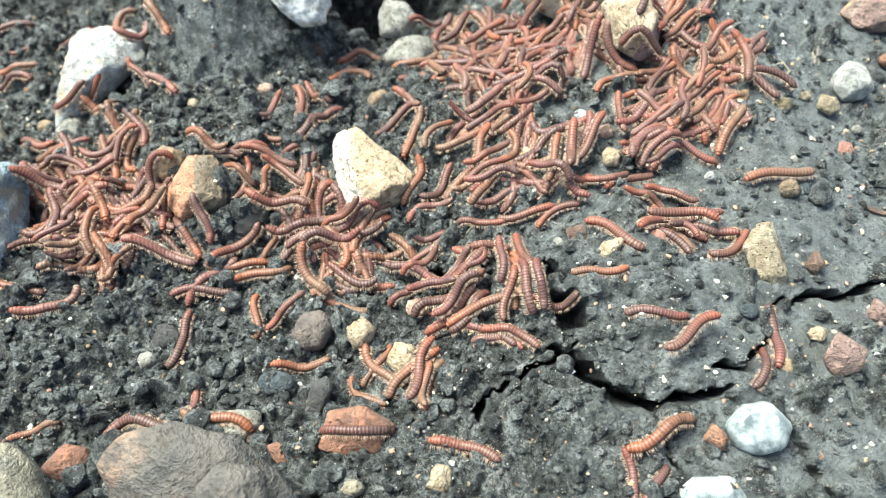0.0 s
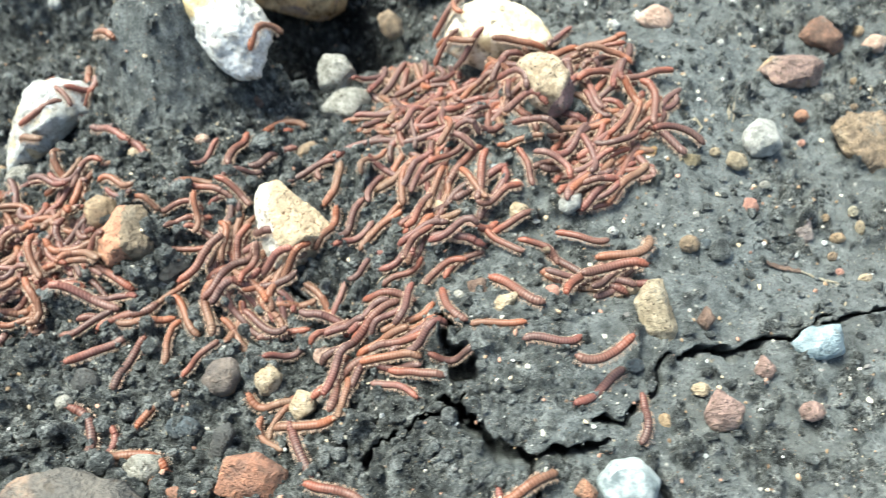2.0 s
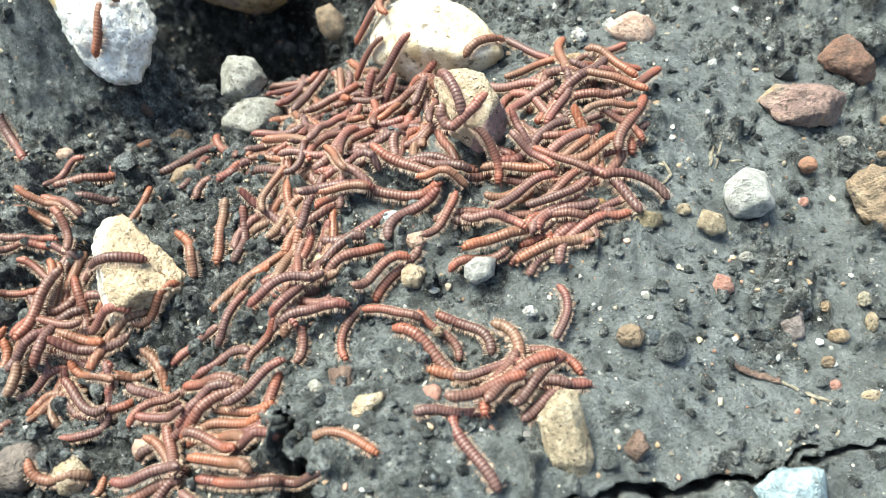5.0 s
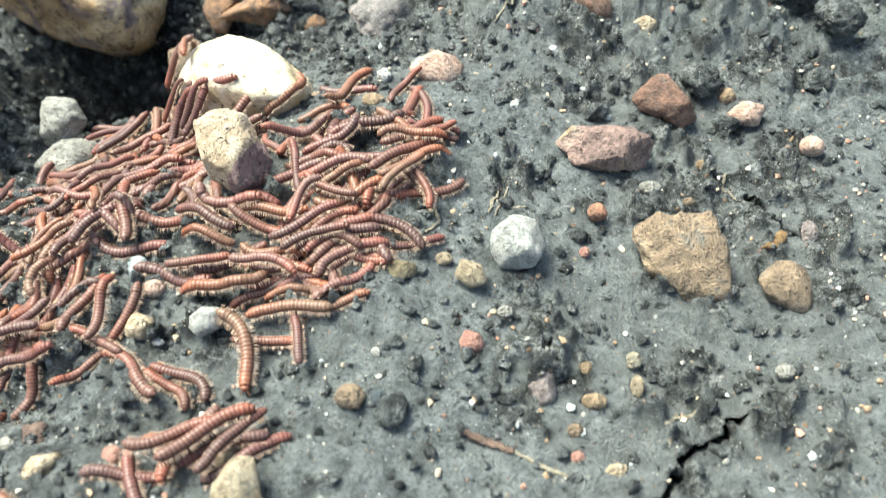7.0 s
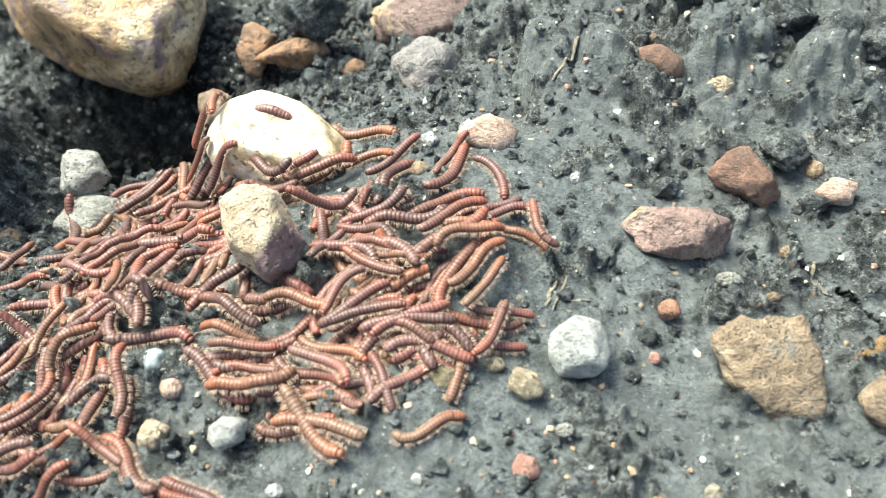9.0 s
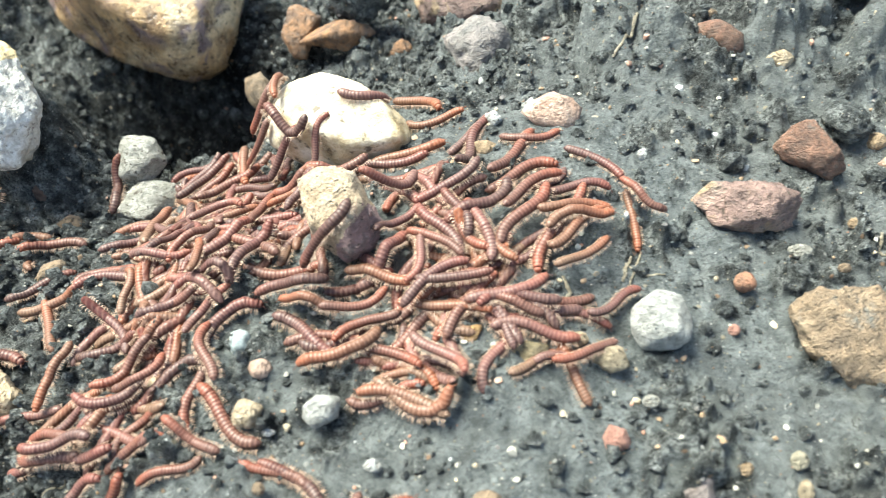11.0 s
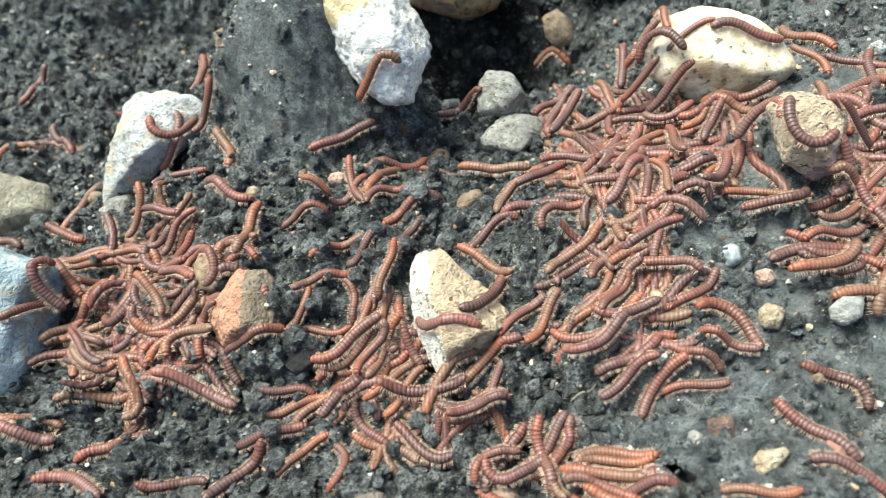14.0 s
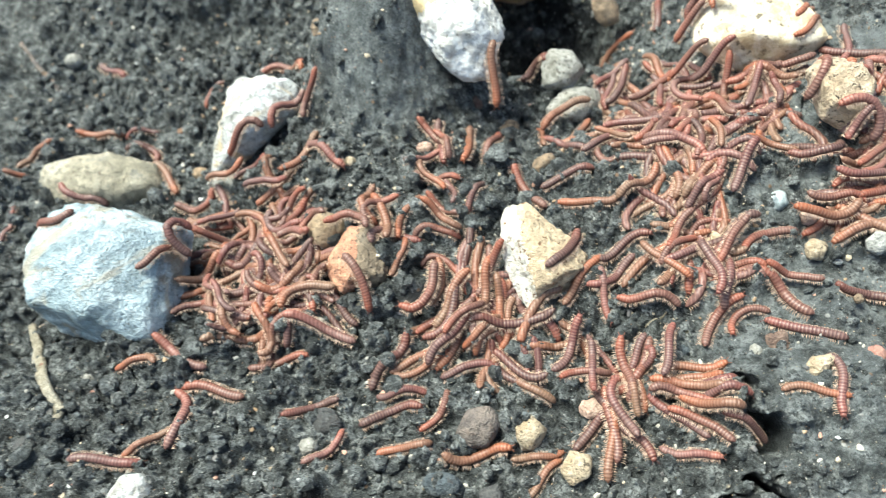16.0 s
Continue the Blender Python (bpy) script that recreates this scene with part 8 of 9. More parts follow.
    (1, 85, 1, ((0, 33, 286, 174, 26), (4, 37, 286, 182, 42), (8, 41, 287, 173, -13), (12, 44, 287, 177, -27), (16, 48, 287, 181, -42),)),
    (2, 94, 0, ((0, 47, 308, 280, -2), (4, 48, 307, 288, 52), (8, 49, 306, 286, -13), (12, 49, 305, 281, -13), (16, 50, 304, 290, 34),)),
    (5, 83, 0, ((0, 53, 278, 118, -31), (4, 51, 281, 119, -45), (8, 50, 283, 125, 20), (12, 48, 286, 116, 24), (16, 47, 288, 122, -32),)),
    (3, 94, 0, ((0, 74, 269, 56, -44), (4, 75, 271, 49, 5), (8, 75, 274, 58, 47), (12, 76, 276, 53, 40), (16, 77, 279, 50, -9),)),
    (0, 81, 1, ((0, 49, 318, 204, 49), (4, 48, 317, 196, 47), (8, 47, 316, 199, 19), (12, 46, 315, 203, -56), (16, 46, 315, 195, 38),)),
    (1, 82, 0, ((0, 21, 287, 96, -15), (4, 19, 290, 94, 23), (8, 18, 292, 89, -30), (12, 17, 295, 98, -16), (16, 16, 297, 91, 0),)),
    (0, 81, 1, ((0, 33, 324, 138, -49), (4, 34, 323, 144, -36), (8, 35, 321, 135, -43), (12, 35, 320, 141, 23), (16, 36, 318, 143, -20),)),
    (0, 90, 0, ((0, 59, 297, 67, 23), (4, 59, 297, 76, 23), (8, 59, 298, 71, -28), (12, 59, 299, 69, 28), (16, 60, 300, 77, 5),)),
    (0, 88, 1, ((0, 47, 267, 37, -1), (4, 46, 266, 40, 54), (8, 45, 265, 44, -21), (12, 43, 263, 36, 41), (16, 42, 262, 43, 27),)),
    (0, 94, 0, ((0, 16, 280, 99, -12), (4, 17, 282, 94, 2), (8, 18, 284, 103, 20), (12, 18, 286, 97, 61), (16, 19, 288, 96, -4),)),
    (5, 88, 0, ((0, 8, 275, 242, 13), (4, 8, 277, 233, 10), (8, 9, 278, 238, 55), (12, 10, 279, 240, -28), (16, 11, 280, 232, 35),)),
    (2, 86, 0, ((0, 25, 259, 245, -30), (4, 26, 261, 241, 9), (8, 27, 263, 238, 51), (12, 27, 265, 246, 40), (16, 28, 267, 238, -31),)),
    (2, 93, 1, ((0, 50, 278, 3, 2), (4, 52, 279, 7, 15), (8, 54, 279, -1, -10), (12, 56, 279, 6, -4), (16, 58, 280, 5, -8),)),
    (4, 83, 2, ((0, 45, 267, 260, -15), (4, 44, 265, 269, 30), (8, 43, 263, 262, -33), (12, 42, 260, 262, -20), (16, 41, 258, 269, -86),)),
    (3, 91, 0, ((0, 47, 264, 174, -2), (4, 42, 264, 180, 47), (8, 38, 264, 181, 9), (12, 33, 264, 173, 7), (16, 29, 264, 182, -39),)),
    (0, 97, 2, ((0, 31, 308, 33, -52), (4, 31, 308, 30, 32), (8, 31, 308, 38, -20), (12, 31, 308, 30, 14), (16, 31, 308, 33, 34),)),
    (1, 91, 1, ((0, 19, 297, 317, 1), (4, 18, 298, 308, 52), (8, 18, 298, 316, -7), (12, 18, 299, 315, -36), (16, 18, 300, 308, -41),)),
    (0, 97, 2, ((0, 59, 291, 197, -12), (4, 62, 292, 190, 8), (8, 65, 294, 190, 52), (12, 68, 296, 197, -27), (16, 71, 297, 188, -33),)),
    (2, 86, 2, ((0, 37, 322, 269, 7), (4, 36, 317, 270, 12), (8, 35, 313, 262, -45), (12, 34, 308, 271, 12), (16, 33, 304, 267, -36),)),
    (0, 92, 0, ((0, 18, 289, 262, -75), (4, 18, 289, 271, -26), (8, 18, 289, 262, 31), (12, 19, 290, 265, 50), (16, 19, 290, 270, 30),)),
    (1, 80, 0, ((0, 79, 275, 211, -31), (4, 77, 273, 219, -24), (8, 74, 271, 218, 9), (12, 72, 269, 212, -33), (16, 70, 267, 221, 42),)),
    (1, 89, 0, ((0, 59, 294, 169, -3), (4, 61, 294, 169, -38), (8, 62, 294, 176, 50), (12, 64, 293, 167, 39), (16, 65, 293, 172, 23),)),
    (2, 93, 0, ((0, 61, 310, 29, -3), (4, 59, 310, 21, 45), (8, 58, 310, 30, -31), (12, 57, 309, 26, -5), (16, 55, 309, 22, 2),)),
    (0, 82, 2, ((0, 35, 262, 244, -21), (4, 36, 263, 236, 42), (8, 37, 264, 238, -41), (12, 37, 266, 243, 31), (16, 38, 267, 234, -48),)),
    (5, 82, 1, ((0, 31, 271, 285, -34), (4, 32, 267, 284, -38), (8, 33, 262, 277, -14), (12, 34, 258, 286, -33), (16, 35, 253, 281, -39),)),
    (2, 97, 0, ((0, 25, 303, 260, -22), (4, 24, 300, 267, 38), (8, 24, 297, 258, -15), (12, 23, 294, 263, 25), (16, 22, 291, 266, -23),)),
    (2, 84, 1, ((0, 4, 321, 211, -26), (4, 7, 322, 220, 35), (8, 9, 323, 216, 29), (12, 11, 324, 212, -1), (16, 14, 325, 221, 11),)),
    (1, 80, 2, ((0, 58, 288, 222, 39), (4, 61, 290, 224, 45), (8, 64, 292, 230, -11), (12, 66, 293, 221, -38), (16, 69, 295, 227, -11),)),
    (1, 93, 2, ((0, 34, 311, 289, -23), (4, 34, 314, 283, 25), (8, 34, 317, 292, 31), (12, 34, 320, 286, 2), (16, 34, 323, 285, -30),)),
    (0, 89, 2, ((0, 51, 329, 217, 4), (4, 50, 328, 208, -51), (8, 49, 328, 213, 31), (12, 48, 327, 215, -18), (16, 48, 327, 207, 8),)),
    (0, 86, 0, ((0, 38, 299, 64, 35), (4, 39, 300, 61, 1), (8, 40, 301, 57, 13), (12, 40, 301, 65, -5), (16, 41, 302, 58, 2),)),
    (0, 88, 0, ((0, 82, 275, 47, 69), (4, 79, 273, 52, -13), (8, 77, 272, 43, 31), (12, 75, 270, 50, -8), (16, 73, 269, 50, 65),)),
    (1, 90, 1, ((0, 73, 299, 284, -37), (4, 74, 297, 293, 2), (8, 75, 295, 287, -26), (12, 76, 294, 285, 30), (16, 77, 292, 293, -48),)),
    (2, 84, 2, ((0, 76, 298, 59, -2), (4, 74, 295, 63, 25), (8, 72, 293, 66, -9), (12, 70, 290, 58, -28), (16, 68, 287, 66, 9),)),
    (2, 78, 2, ((0, 76, 278, 87, -32), (4, 77, 279, 82, 4), (8, 77, 281, 91, -35), (12, 77, 282, 84, -36), (16, 77, 283, 85, 37),)),
    (2, 78, 2, ((0, 24, 286, 313, 5), (4, 26, 284, 304, 6), (8, 27, 282, 311, 14), (12, 29, 280, 311, 42), (16, 30, 278, 304, 54),)),
    (2, 93, 1, ((0, 35, 287, 66, -57), (4, 34, 286, 60, -0), (8, 33, 285, 58, 26), (12, 32, 285, 66, 12), (16, 31, 284, 58, 44),)),
    (2, 84, 1, ((0, 15, 279, 34, -24), (4, 12, 277, 37, -5), (8, 9, 275, 29, -2), (12, 6, 273, 37, 30), (16, 3, 270, 35, -12),)),
    (4, 96, 2, ((0, 20, 318, 56, 40), (4, 19, 316, 65, -9), (8, 18, 315, 57, -1), (12, 17, 314, 58, -15), (16, 16, 312, 65, 50),)),
    (0, 89, 2, ((0, 51, 290, 89, -31), (4, 52, 288, 96, 14), (8, 53, 285, 96, -11), (12, 54, 283, 89, -49), (16, 55, 281, 98, 31),)),
    (2, 85, 1, ((0, 47, 296, -9, -9), (4, 50, 297, -10, 5), (8, 53, 298, -2, -53), (12, 56, 299, -11, -22), (16, 59, 300, -8, -25),)),
    (2, 78, 0, ((0, 48, 295, 126, 24), (4, 48, 295, 117, -48), (8, 48, 294, 126, -10), (12, 48, 294, 123, -24), (16, 48, 294, 118, -66),)),
    (0, 90, 1, ((0, 114, 222, 100, -4), (4, 117, 227, 84, 59), (8, 134, 235, 55, 24), (12, 130, 238, 64, -28), (16, 104, 227, 195, -12),)),
    (2, 83, 1, ((0, 33, 145, 91, -1), (4, 28, 148, 7, 27), (8, 25, 150, 2, -27), (12, 26, 152, 8, -2), (16, 28, 151, 6, -46),)),
    (3, 95, 1, ((0, 111, 258, 84, -28), (4, 117, 273, 119, 40), (8, 118, 279, 141, 14), (12, 118, 282, 129, 14), (16, 120, 282, 114, 34),)),
    (3, 94, 2, ((0, 101, 223, 571, -18), (4, 121, 246, 577, 39), (8, 129, 263, 534, 25), (12, 139, 261, 465, 16), (16, 142, 255, 463, 46),)),
    (2, 81, 0, ((0, 126, 224, 246, -44), (4, 123, 226, 213, -57), (8, 124, 221, 200, 18), (12, 118, 222, 177, 49), (16, 94, 223, 208, -7),)),
    (0, 81, 2, ((0, 22, 147, 67, -18), (4, 16, 150, -25, -31), (8, 13, 152, -14, 17), (12, 15, 154, -21, -43), (16, 17, 153, -21, -56),)),
    (2, 83, 2, ((0, 23, 200, 181, 19), (4, 35, 196, 220, 28), (8, 33, 206, 238, -83), (12, 31, 206, 196, -66), (16, 26, 204, 190, -27),)),
    (0, 96, 1, ((0, 109, 266, 241, -38), (4, 131, 280, 174, 17), (8, 148, 256, 247, 17), (12, 159, 265, 243, 18), (16, 165, 271, 233, -38),)),
    (1, 86, 3, ((0, -145, 200, 94, -58), (4, -138, 214, 127, -30), (8, -137, 221, 149, 2), (12, -137, 223, 139, 48), (16, -136, 224, 122, 12),)),
    (2, 90, 0, ((0, 99, 165, 347, 6), (4, 114, 163, 391, -44), (8, 116, 165, 400, 23), (12, 122, 170, 397, 37), (16, 128, 176, 406, -11),)),
    (0, 88, 0, ((0, 39, 200, 117, 27), (4, 30, 200, 184, 38), (8, 26, 201, 192, -1), (12, 11, 198, 173, 21), (16, 28, 203, 266, -37),)),
    (1, 79, 1, ((0, -32, 189, -170, 21), (4, -43, 190, -135, -47), (8, -48, 191, -158, 2), (12, -48, 193, -132, 1), (16, -51, 184, -140, -40),)),
    (2, 86, 1, ((0, 93, 168, 520, 60), (4, 108, 166, 547, 60), (8, 110, 168, 566, 28), (12, 115, 174, 568, -32), (16, 121, 179, 560, 22),)),
    (0, 86, 1, ((0, 114, 275, 64, 16), (4, 137, 290, -6, -16), (8, 154, 265, 70, -35), (12, 164, 275, 65, 3), (16, 170, 281, 54, -40),)),
    (1, 82, 0, ((0, 122, 222, 407, 1), (4, 119, 224, 377, 12), (8, 120, 219, 349, -40), (12, 114, 220, 342, -59), (16, 90, 221, 366, 10),)),
    (4, 94, 1, ((0, -4, 153, 369, -44), (4, -2, 154, 385, 33), (8, -7, 159, 376, -6), (12, -14, 169, 386, -25), (16, -10, 160, 469, -50),)),
    (5, 82, 0, ((0, -10, 120, 249, 46), (4, 0, 145, 281, 1), (8, 1, 156, 314, -41), (12, 2, 160, 291, -43), (16, 4, 161, 280, 1),)),
    (1, 89, 1, ((0, 20, 219, 72, -35), (4, 26, 234, 96, -54), (8, 27, 241, 135, -12), (12, 27, 243, 112, -42), (16, 29, 243, 95, 49),)),
    (2, 96, 0, ((0, 29, 149, 91, -14), (4, 24, 152, -3, 7), (8, 21, 154, 7, -48), (12, 22, 156, 4, -4), (16, 24, 155, -0, 1),)),
    (4, 97, 2, ((0, -58, 194, 187, -7), (4, -53, 192, 253, 50), (8, -51, 194, 243, 45), (12, -52, 194, 227, -27), (16, -63, 191, 240, -96),)),
    (1, 95, 2, ((0, 106, 218, -144, 24), (4, 104, 215, -152, -15), (8, 99, 216, -173, -65), (12, 99, 221, -152, -63), (16, 79, 215, -175, -60),)),
    (5, 97, 0, ((0, 87, 166, 466, -4), (4, 90, 168, 535, -39), (8, 101, 170, 539, 24), (12, 109, 172, 541, 31), (16, 116, 175, 546, 45),)),
    (0, 81, 2, ((0, 100, 222, 55, 80), (4, 120, 234, 39, 28), (8, 127, 239, 42, -53), (12, 127, 247, -13, 6), (16, 132, 242, -21, -8),)),
    (5, 79, 2, ((0, 103, 219, 415, -38), (4, 123, 242, 412, -30), (8, 131, 260, 378, -23), (12, 141, 257, 306, -16), (16, 144, 252, 299, 7),)),
    (0, 81, 1, ((0, -40, 196, -190, -29), (4, -51, 197, -158, -3), (8, -55, 198, -181, 28), (12, -55, 200, -152, -46), (16, -58, 191, -163, 24),)),
    (3, 97, 1, ((0, 109, 277, 217, -34), (4, 112, 277, 222, 53), (8, 109, 279, 213, 14), (12, 107, 279, 230, -75), (16, 109, 279, 237, -70),)),
    (2, 95, 0, ((0, -37, 182, 296, -108), (4, -41, 186, 330, -60), (8, -44, 190, 374, 0), (12, -49, 195, 414, 16), (16, -45, 197, 435, 28),)),
    (2, 97, 2, ((0, 89, 223, 583, -46), (4, 110, 246, 587, -41), (8, 118, 264, 538, 89), (12, 127, 261, 479, 39), (16, 131, 255, 471, 38),)),
    (5, 79, 1, ((0, 94, 216, 401, -24), (4, 116, 237, 368, -18), (8, 123, 248, 237, 70), (12, 126, 253, 246, 14), (16, 106, 236, 234, -2),)),
    (5, 95, 0, ((0, -43, 188, -163, 13), (4, -54, 190, -121, -40), (8, -58, 190, -148, -3), (12, -59, 193, -125, 9), (16, -61, 183, -125, -3),)),
    (1, 91, 1, ((0, 21, 198, 42, -34), (4, 32, 194, 83, -24), (8, 30, 204, 106, 67), (12, 29, 204, 55, -15), (16, 23, 202, 56, 18),)),
    (0, 92, 0, ((0, -37, 194, -14, 21), (4, -48, 195, 17, 2), (8, -52, 196, -11, 0), (12, -53, 199, 25, -6), (16, -56, 189, 10, 38),)),
    (2, 80, 2, ((0, 4, 164, 209, -54), (4, 9, 164, 219, 64), (8, 5, 167, 203, -28), (12, 2, 168, 224, -25), (16, 4, 168, 233, -65),)),
    (3, 90, 2, ((0, 85, 209, 402, -60), (4, 112, 221, 403, -56), (8, 135, 238, 381, -27), (12, 147, 240, 382, 49), (16, 153, 243, 387, -38),)),
    (0, 85, 1, ((0, -69, 227, 159, 14), (4, -59, 240, 155, 48), (8, -65, 246, 121, -8), (12, -66, 259, 97, -60), (16, -70, 279, 136, -14),)),
    (4, 85, 2, ((0, 94, 229, 576, 16), (4, 115, 252, 577, 18), (8, 123, 270, 539, 66), (12, 132, 267, 468, 42), (16, 136, 261, 465, 48),)),
    (2, 88, 2, ((0, 88, 209, 570, 54), (4, 116, 221, 561, 61), (8, 138, 237, 557, 56), (12, 150, 240, 544, 38), (16, 157, 242, 549, -39),)),
    (0, 94, 0, ((0, 97, 220, 244, -55), (4, 117, 231, 211, -40), (8, 124, 237, 222, 50), (12, 124, 244, 174, 47), (16, 129, 239, 150, 38),)),
    (1, 88, 1, ((0, 5, 153, 211, 15), (4, 17, 152, 177, 26), (8, 17, 155, 168, 41), (12, 16, 157, 171, 18), (16, 20, 155, 163, -0),)),
    (0, 81, 2, ((0, 85, 207, 551, 29), (4, 113, 219, 550, 61), (8, 135, 236, 529, 68), (12, 147, 238, 531, 33), (16, 154, 241, 534, -11),)),
    (1, 78, 1, ((0, -33, 174, 106, 38), (4, -37, 178, 150, -10), (8, -40, 182, 193, -54), (12, -45, 187, 224, 4), (16, -41, 189, 258, 5),)),
    (5, 83, 2, ((0, -150, 196, 36, 30), (4, -156, 191, 48, -62), (8, -156, 194, 8, 58), (12, -156, 198, 1, 109), (16, -155, 195, -65, 48),)),
    (1, 88, 2, ((0, 10, 144, 193, 5), (4, 21, 143, 163, 41), (8, 22, 146, 164, -4), (12, 21, 148, 150, 13), (16, 25, 146, 154, -50),)),
    (2, 96, 0, ((0, 94, 206, 584, 52), (4, 122, 218, 571, 7), (8, 144, 235, 566, 98), (12, 156, 237, 559, -20), (16, 163, 240, 558, 9),)),
    (3, 81, 2, ((0, 29, 255, -9, 88), (4, 32, 255, -3, 13), (8, 29, 257, -14, 36), (12, 28, 257, 4, 54), (16, 28, 257, 12, 69),)),
    (0, 91, 0, ((0, 122, 225, -127, -42), (4, 120, 222, -136, 15), (8, 115, 223, -156, -16), (12, 115, 229, -135, -58), (16, 95, 223, -159, -38),)),
    (5, 94, 1, ((0, 123, 212, 230, 23), (4, 119, 214, 204, 17), (8, 120, 209, 176, 20), (12, 115, 210, 165, 38), (16, 91, 211, 195, 35),)),
    (0, 89, 2, ((0, 83, 168, 554, 52), (4, 98, 165, 597, 39), (8, 100, 167, 609, 61), (12, 106, 173, 604, -13), (16, 112, 178, 613, 41),)),
    (2, 89, 2, ((0, -12, 168, 330, -101), (4, -10, 169, 338, -34), (8, -15, 175, 341, -15), (12, -22, 185, 343, -18), (16, -18, 176, 424, 29),)),
    (1, 85, 0, ((0, 27, 157, 86, 10), (4, 21, 160, -6, 23), (8, 18, 162, 6, -21), (12, 20, 164, -2, -53), (16, 22, 163, -2, -36),)),
    (0, 95, 1, ((0, 2, 147, -145, -25), (4, -8, 138, -148, 27), (8, -7, 143, -185, -7), (12, -9, 151, -180, -15), (16, -6, 146, -264, 2),)),
    (3, 86, 0, ((0, 86, 217, 597, 18), (4, 107, 238, 554, 30), (8, 115, 249, 420, -76), (12, 117, 254, 443, -14), (16, 97, 237, 415, 43),)),
    (2, 88, 2, ((0, 131, 278, -119, 48), (4, 126, 273, -107, -35), (8, 126, 276, -156, -75), (12, 125, 280, -151, -19), (16, 126, 277, -224, 18),)),
    (0, 81, 2, ((0, 23, 212, 210, -27), (4, 34, 208, 267, 31), (8, 32, 218, 276, -54), (12, 30, 218, 227, -33), (16, 25, 216, 239, 46),)),
    (5, 91, 0, ((0, 24, 229, 177, -26), (4, 30, 226, 231, 10), (8, 37, 235, 245, 67), (12, 37, 232, 191, -58), (16, 33, 227, 216, 4),)),
    (0, 82, 1, ((0, 22, 132, 150, 53), (4, 28, 137, 173, -43), (8, 28, 138, 177, 29), (12, 26, 141, 157, -25), (16, 23, 143, 143, 23),)),
    (2, 83, 1, ((0, -140, 208, 17, 0), (4, -133, 208, -21, -52), (8, -133, 209, -22, 18), (12, -133, 211, -25, 29), (16, -131, 209, -33, 12),)),
    (0, 87, 0, ((0, 115, 220, 266, -32), (4, 117, 225, 252, 28), (8, 135, 234, 220, -23), (12, 130, 236, 231, -14), (16, 104, 226, 363, 1),)),
    (1, 90, 2, ((0, -41, 186, 295, -60), (4, -44, 190, 335, -2), (8, -47, 194, 376, 10), (12, -52, 199, 414, -20), (16, -49, 202, 440, 23),)),
    (5, 78, 1, ((0, -62, 210, 368, -33), (4, -57, 208, 451, 40), (8, -55, 209, 435, 29), (12, -57, 210, 411, 2), (16, -67, 206, 440, 73),)),
    (2, 96, 2, ((0, -45, 187, 2, -43), (4, -56, 188, 48, -16), (8, -60, 189, 17, 20), (12, -61, 191, 42, -17), (16, -64, 182, 43, -1),)),
    (0, 94, 2, ((0, -13, 124, 73, -19), (4, -2, 149, 96, -37), (8, -1, 160, 136, -39), (12, 0, 163, 112, -42), (16, 1, 164, 95, 14),)),
    (0, 94, 1, ((0, -46, 198, -181, -30), (4, -57, 200, -151, -29), (8, -62, 201, -175, 13), (12, -62, 203, -143, -19), (16, -65, 193, -157, -23),)),
    (4, 84, 2, ((0, 95, 168, 377, -21), (4, 110, 166, 406, -29), (8, 112, 168, 419, -19), (12, 118, 174, 427, -34), (16, 124, 179, 418, -15),)),
    (0, 93, 1, ((0, 7, 161, 206, -47), (4, 11, 161, 221, 31), (8, 7, 164, 202, 24), (12, 5, 165, 222, -95), (16, 6, 165, 235, -56),)),
    (0, 79, 1, ((0, 44, 237, 198, -17), (4, 47, 237, 219, -9), (8, 44, 239, 200, -59), (12, 43, 239, 213, -99), (16, 44, 239, 235, -71),)),
    (4, 85, 1, ((0, 8, 144, 45, 22), (4, -2, 135, 57, 30), (8, -2, 140, 17, 68), (12, -3, 147, 11, 104), (16, -0, 142, -55, 12),)),
    (4, 92, 0, ((0, 88, 168, 331, -49), (4, 103, 165, 366, -70), (8, 104, 167, 387, -9), (12, 110, 173, 378, -46), (16, 116, 178, 382, -50),)),
    (0, 87, 0, ((0, 111, 213, 14, 14), (4, 130, 225, -17, 68), (8, 137, 230, -4, -26), (12, 138, 237, -56, -29), (16, 142, 233, -78, 32),)),
    (0, 81, 1, ((0, 116, 225, 409, -32), (4, 112, 227, 367, -12), (8, 113, 223, 350, 31), (12, 108, 223, 342, -17), (16, 84, 224, 357, -15),)),
    (0, 79, 0, ((0, -36, 181, 286, -78), (4, -39, 185, 321, -18), (8, -43, 190, 365, 5), (12, -47, 194, 405, -38), (16, -44, 197, 426, 49),)),
    (2, 84, 1, ((0, 26, 234, 4, -60), (4, 33, 231, 62, -16), (8, 40, 240, 62, -85), (12, 40, 237, 22, -13), (16, 36, 232, 43, -10),)),
    (2, 84, 0, ((0, -41, 180, 108, 34), (4, -44, 184, 152, 29), (8, -47, 188, 199, -60), (12, -52, 193, 226, -55), (16, -49, 195, 262, -36),)),
    (2, 82, 1, ((0, 23, 200, 205, 8), (4, 34, 196, 254, 70), (8, 32, 206, 274, -2), (12, 31, 205, 219, -53), (16, 25, 204, 228, 38),)),
    (1, 83, 1, ((0, 106, 233, 271, 13), (4, 109, 238, 256, -31), (8, 127, 247, 236, -50), (12, 122, 249, 233, 54), (16, 96, 238, 371, -35),)),
    (2, 89, 1, ((0, 51, 192, 306, 18), (4, 42, 191, 361, -49), (8, 38, 192, 369, -21), (12, 23, 190, 362, 28), (16, 40, 194, 440, 32),)),
)
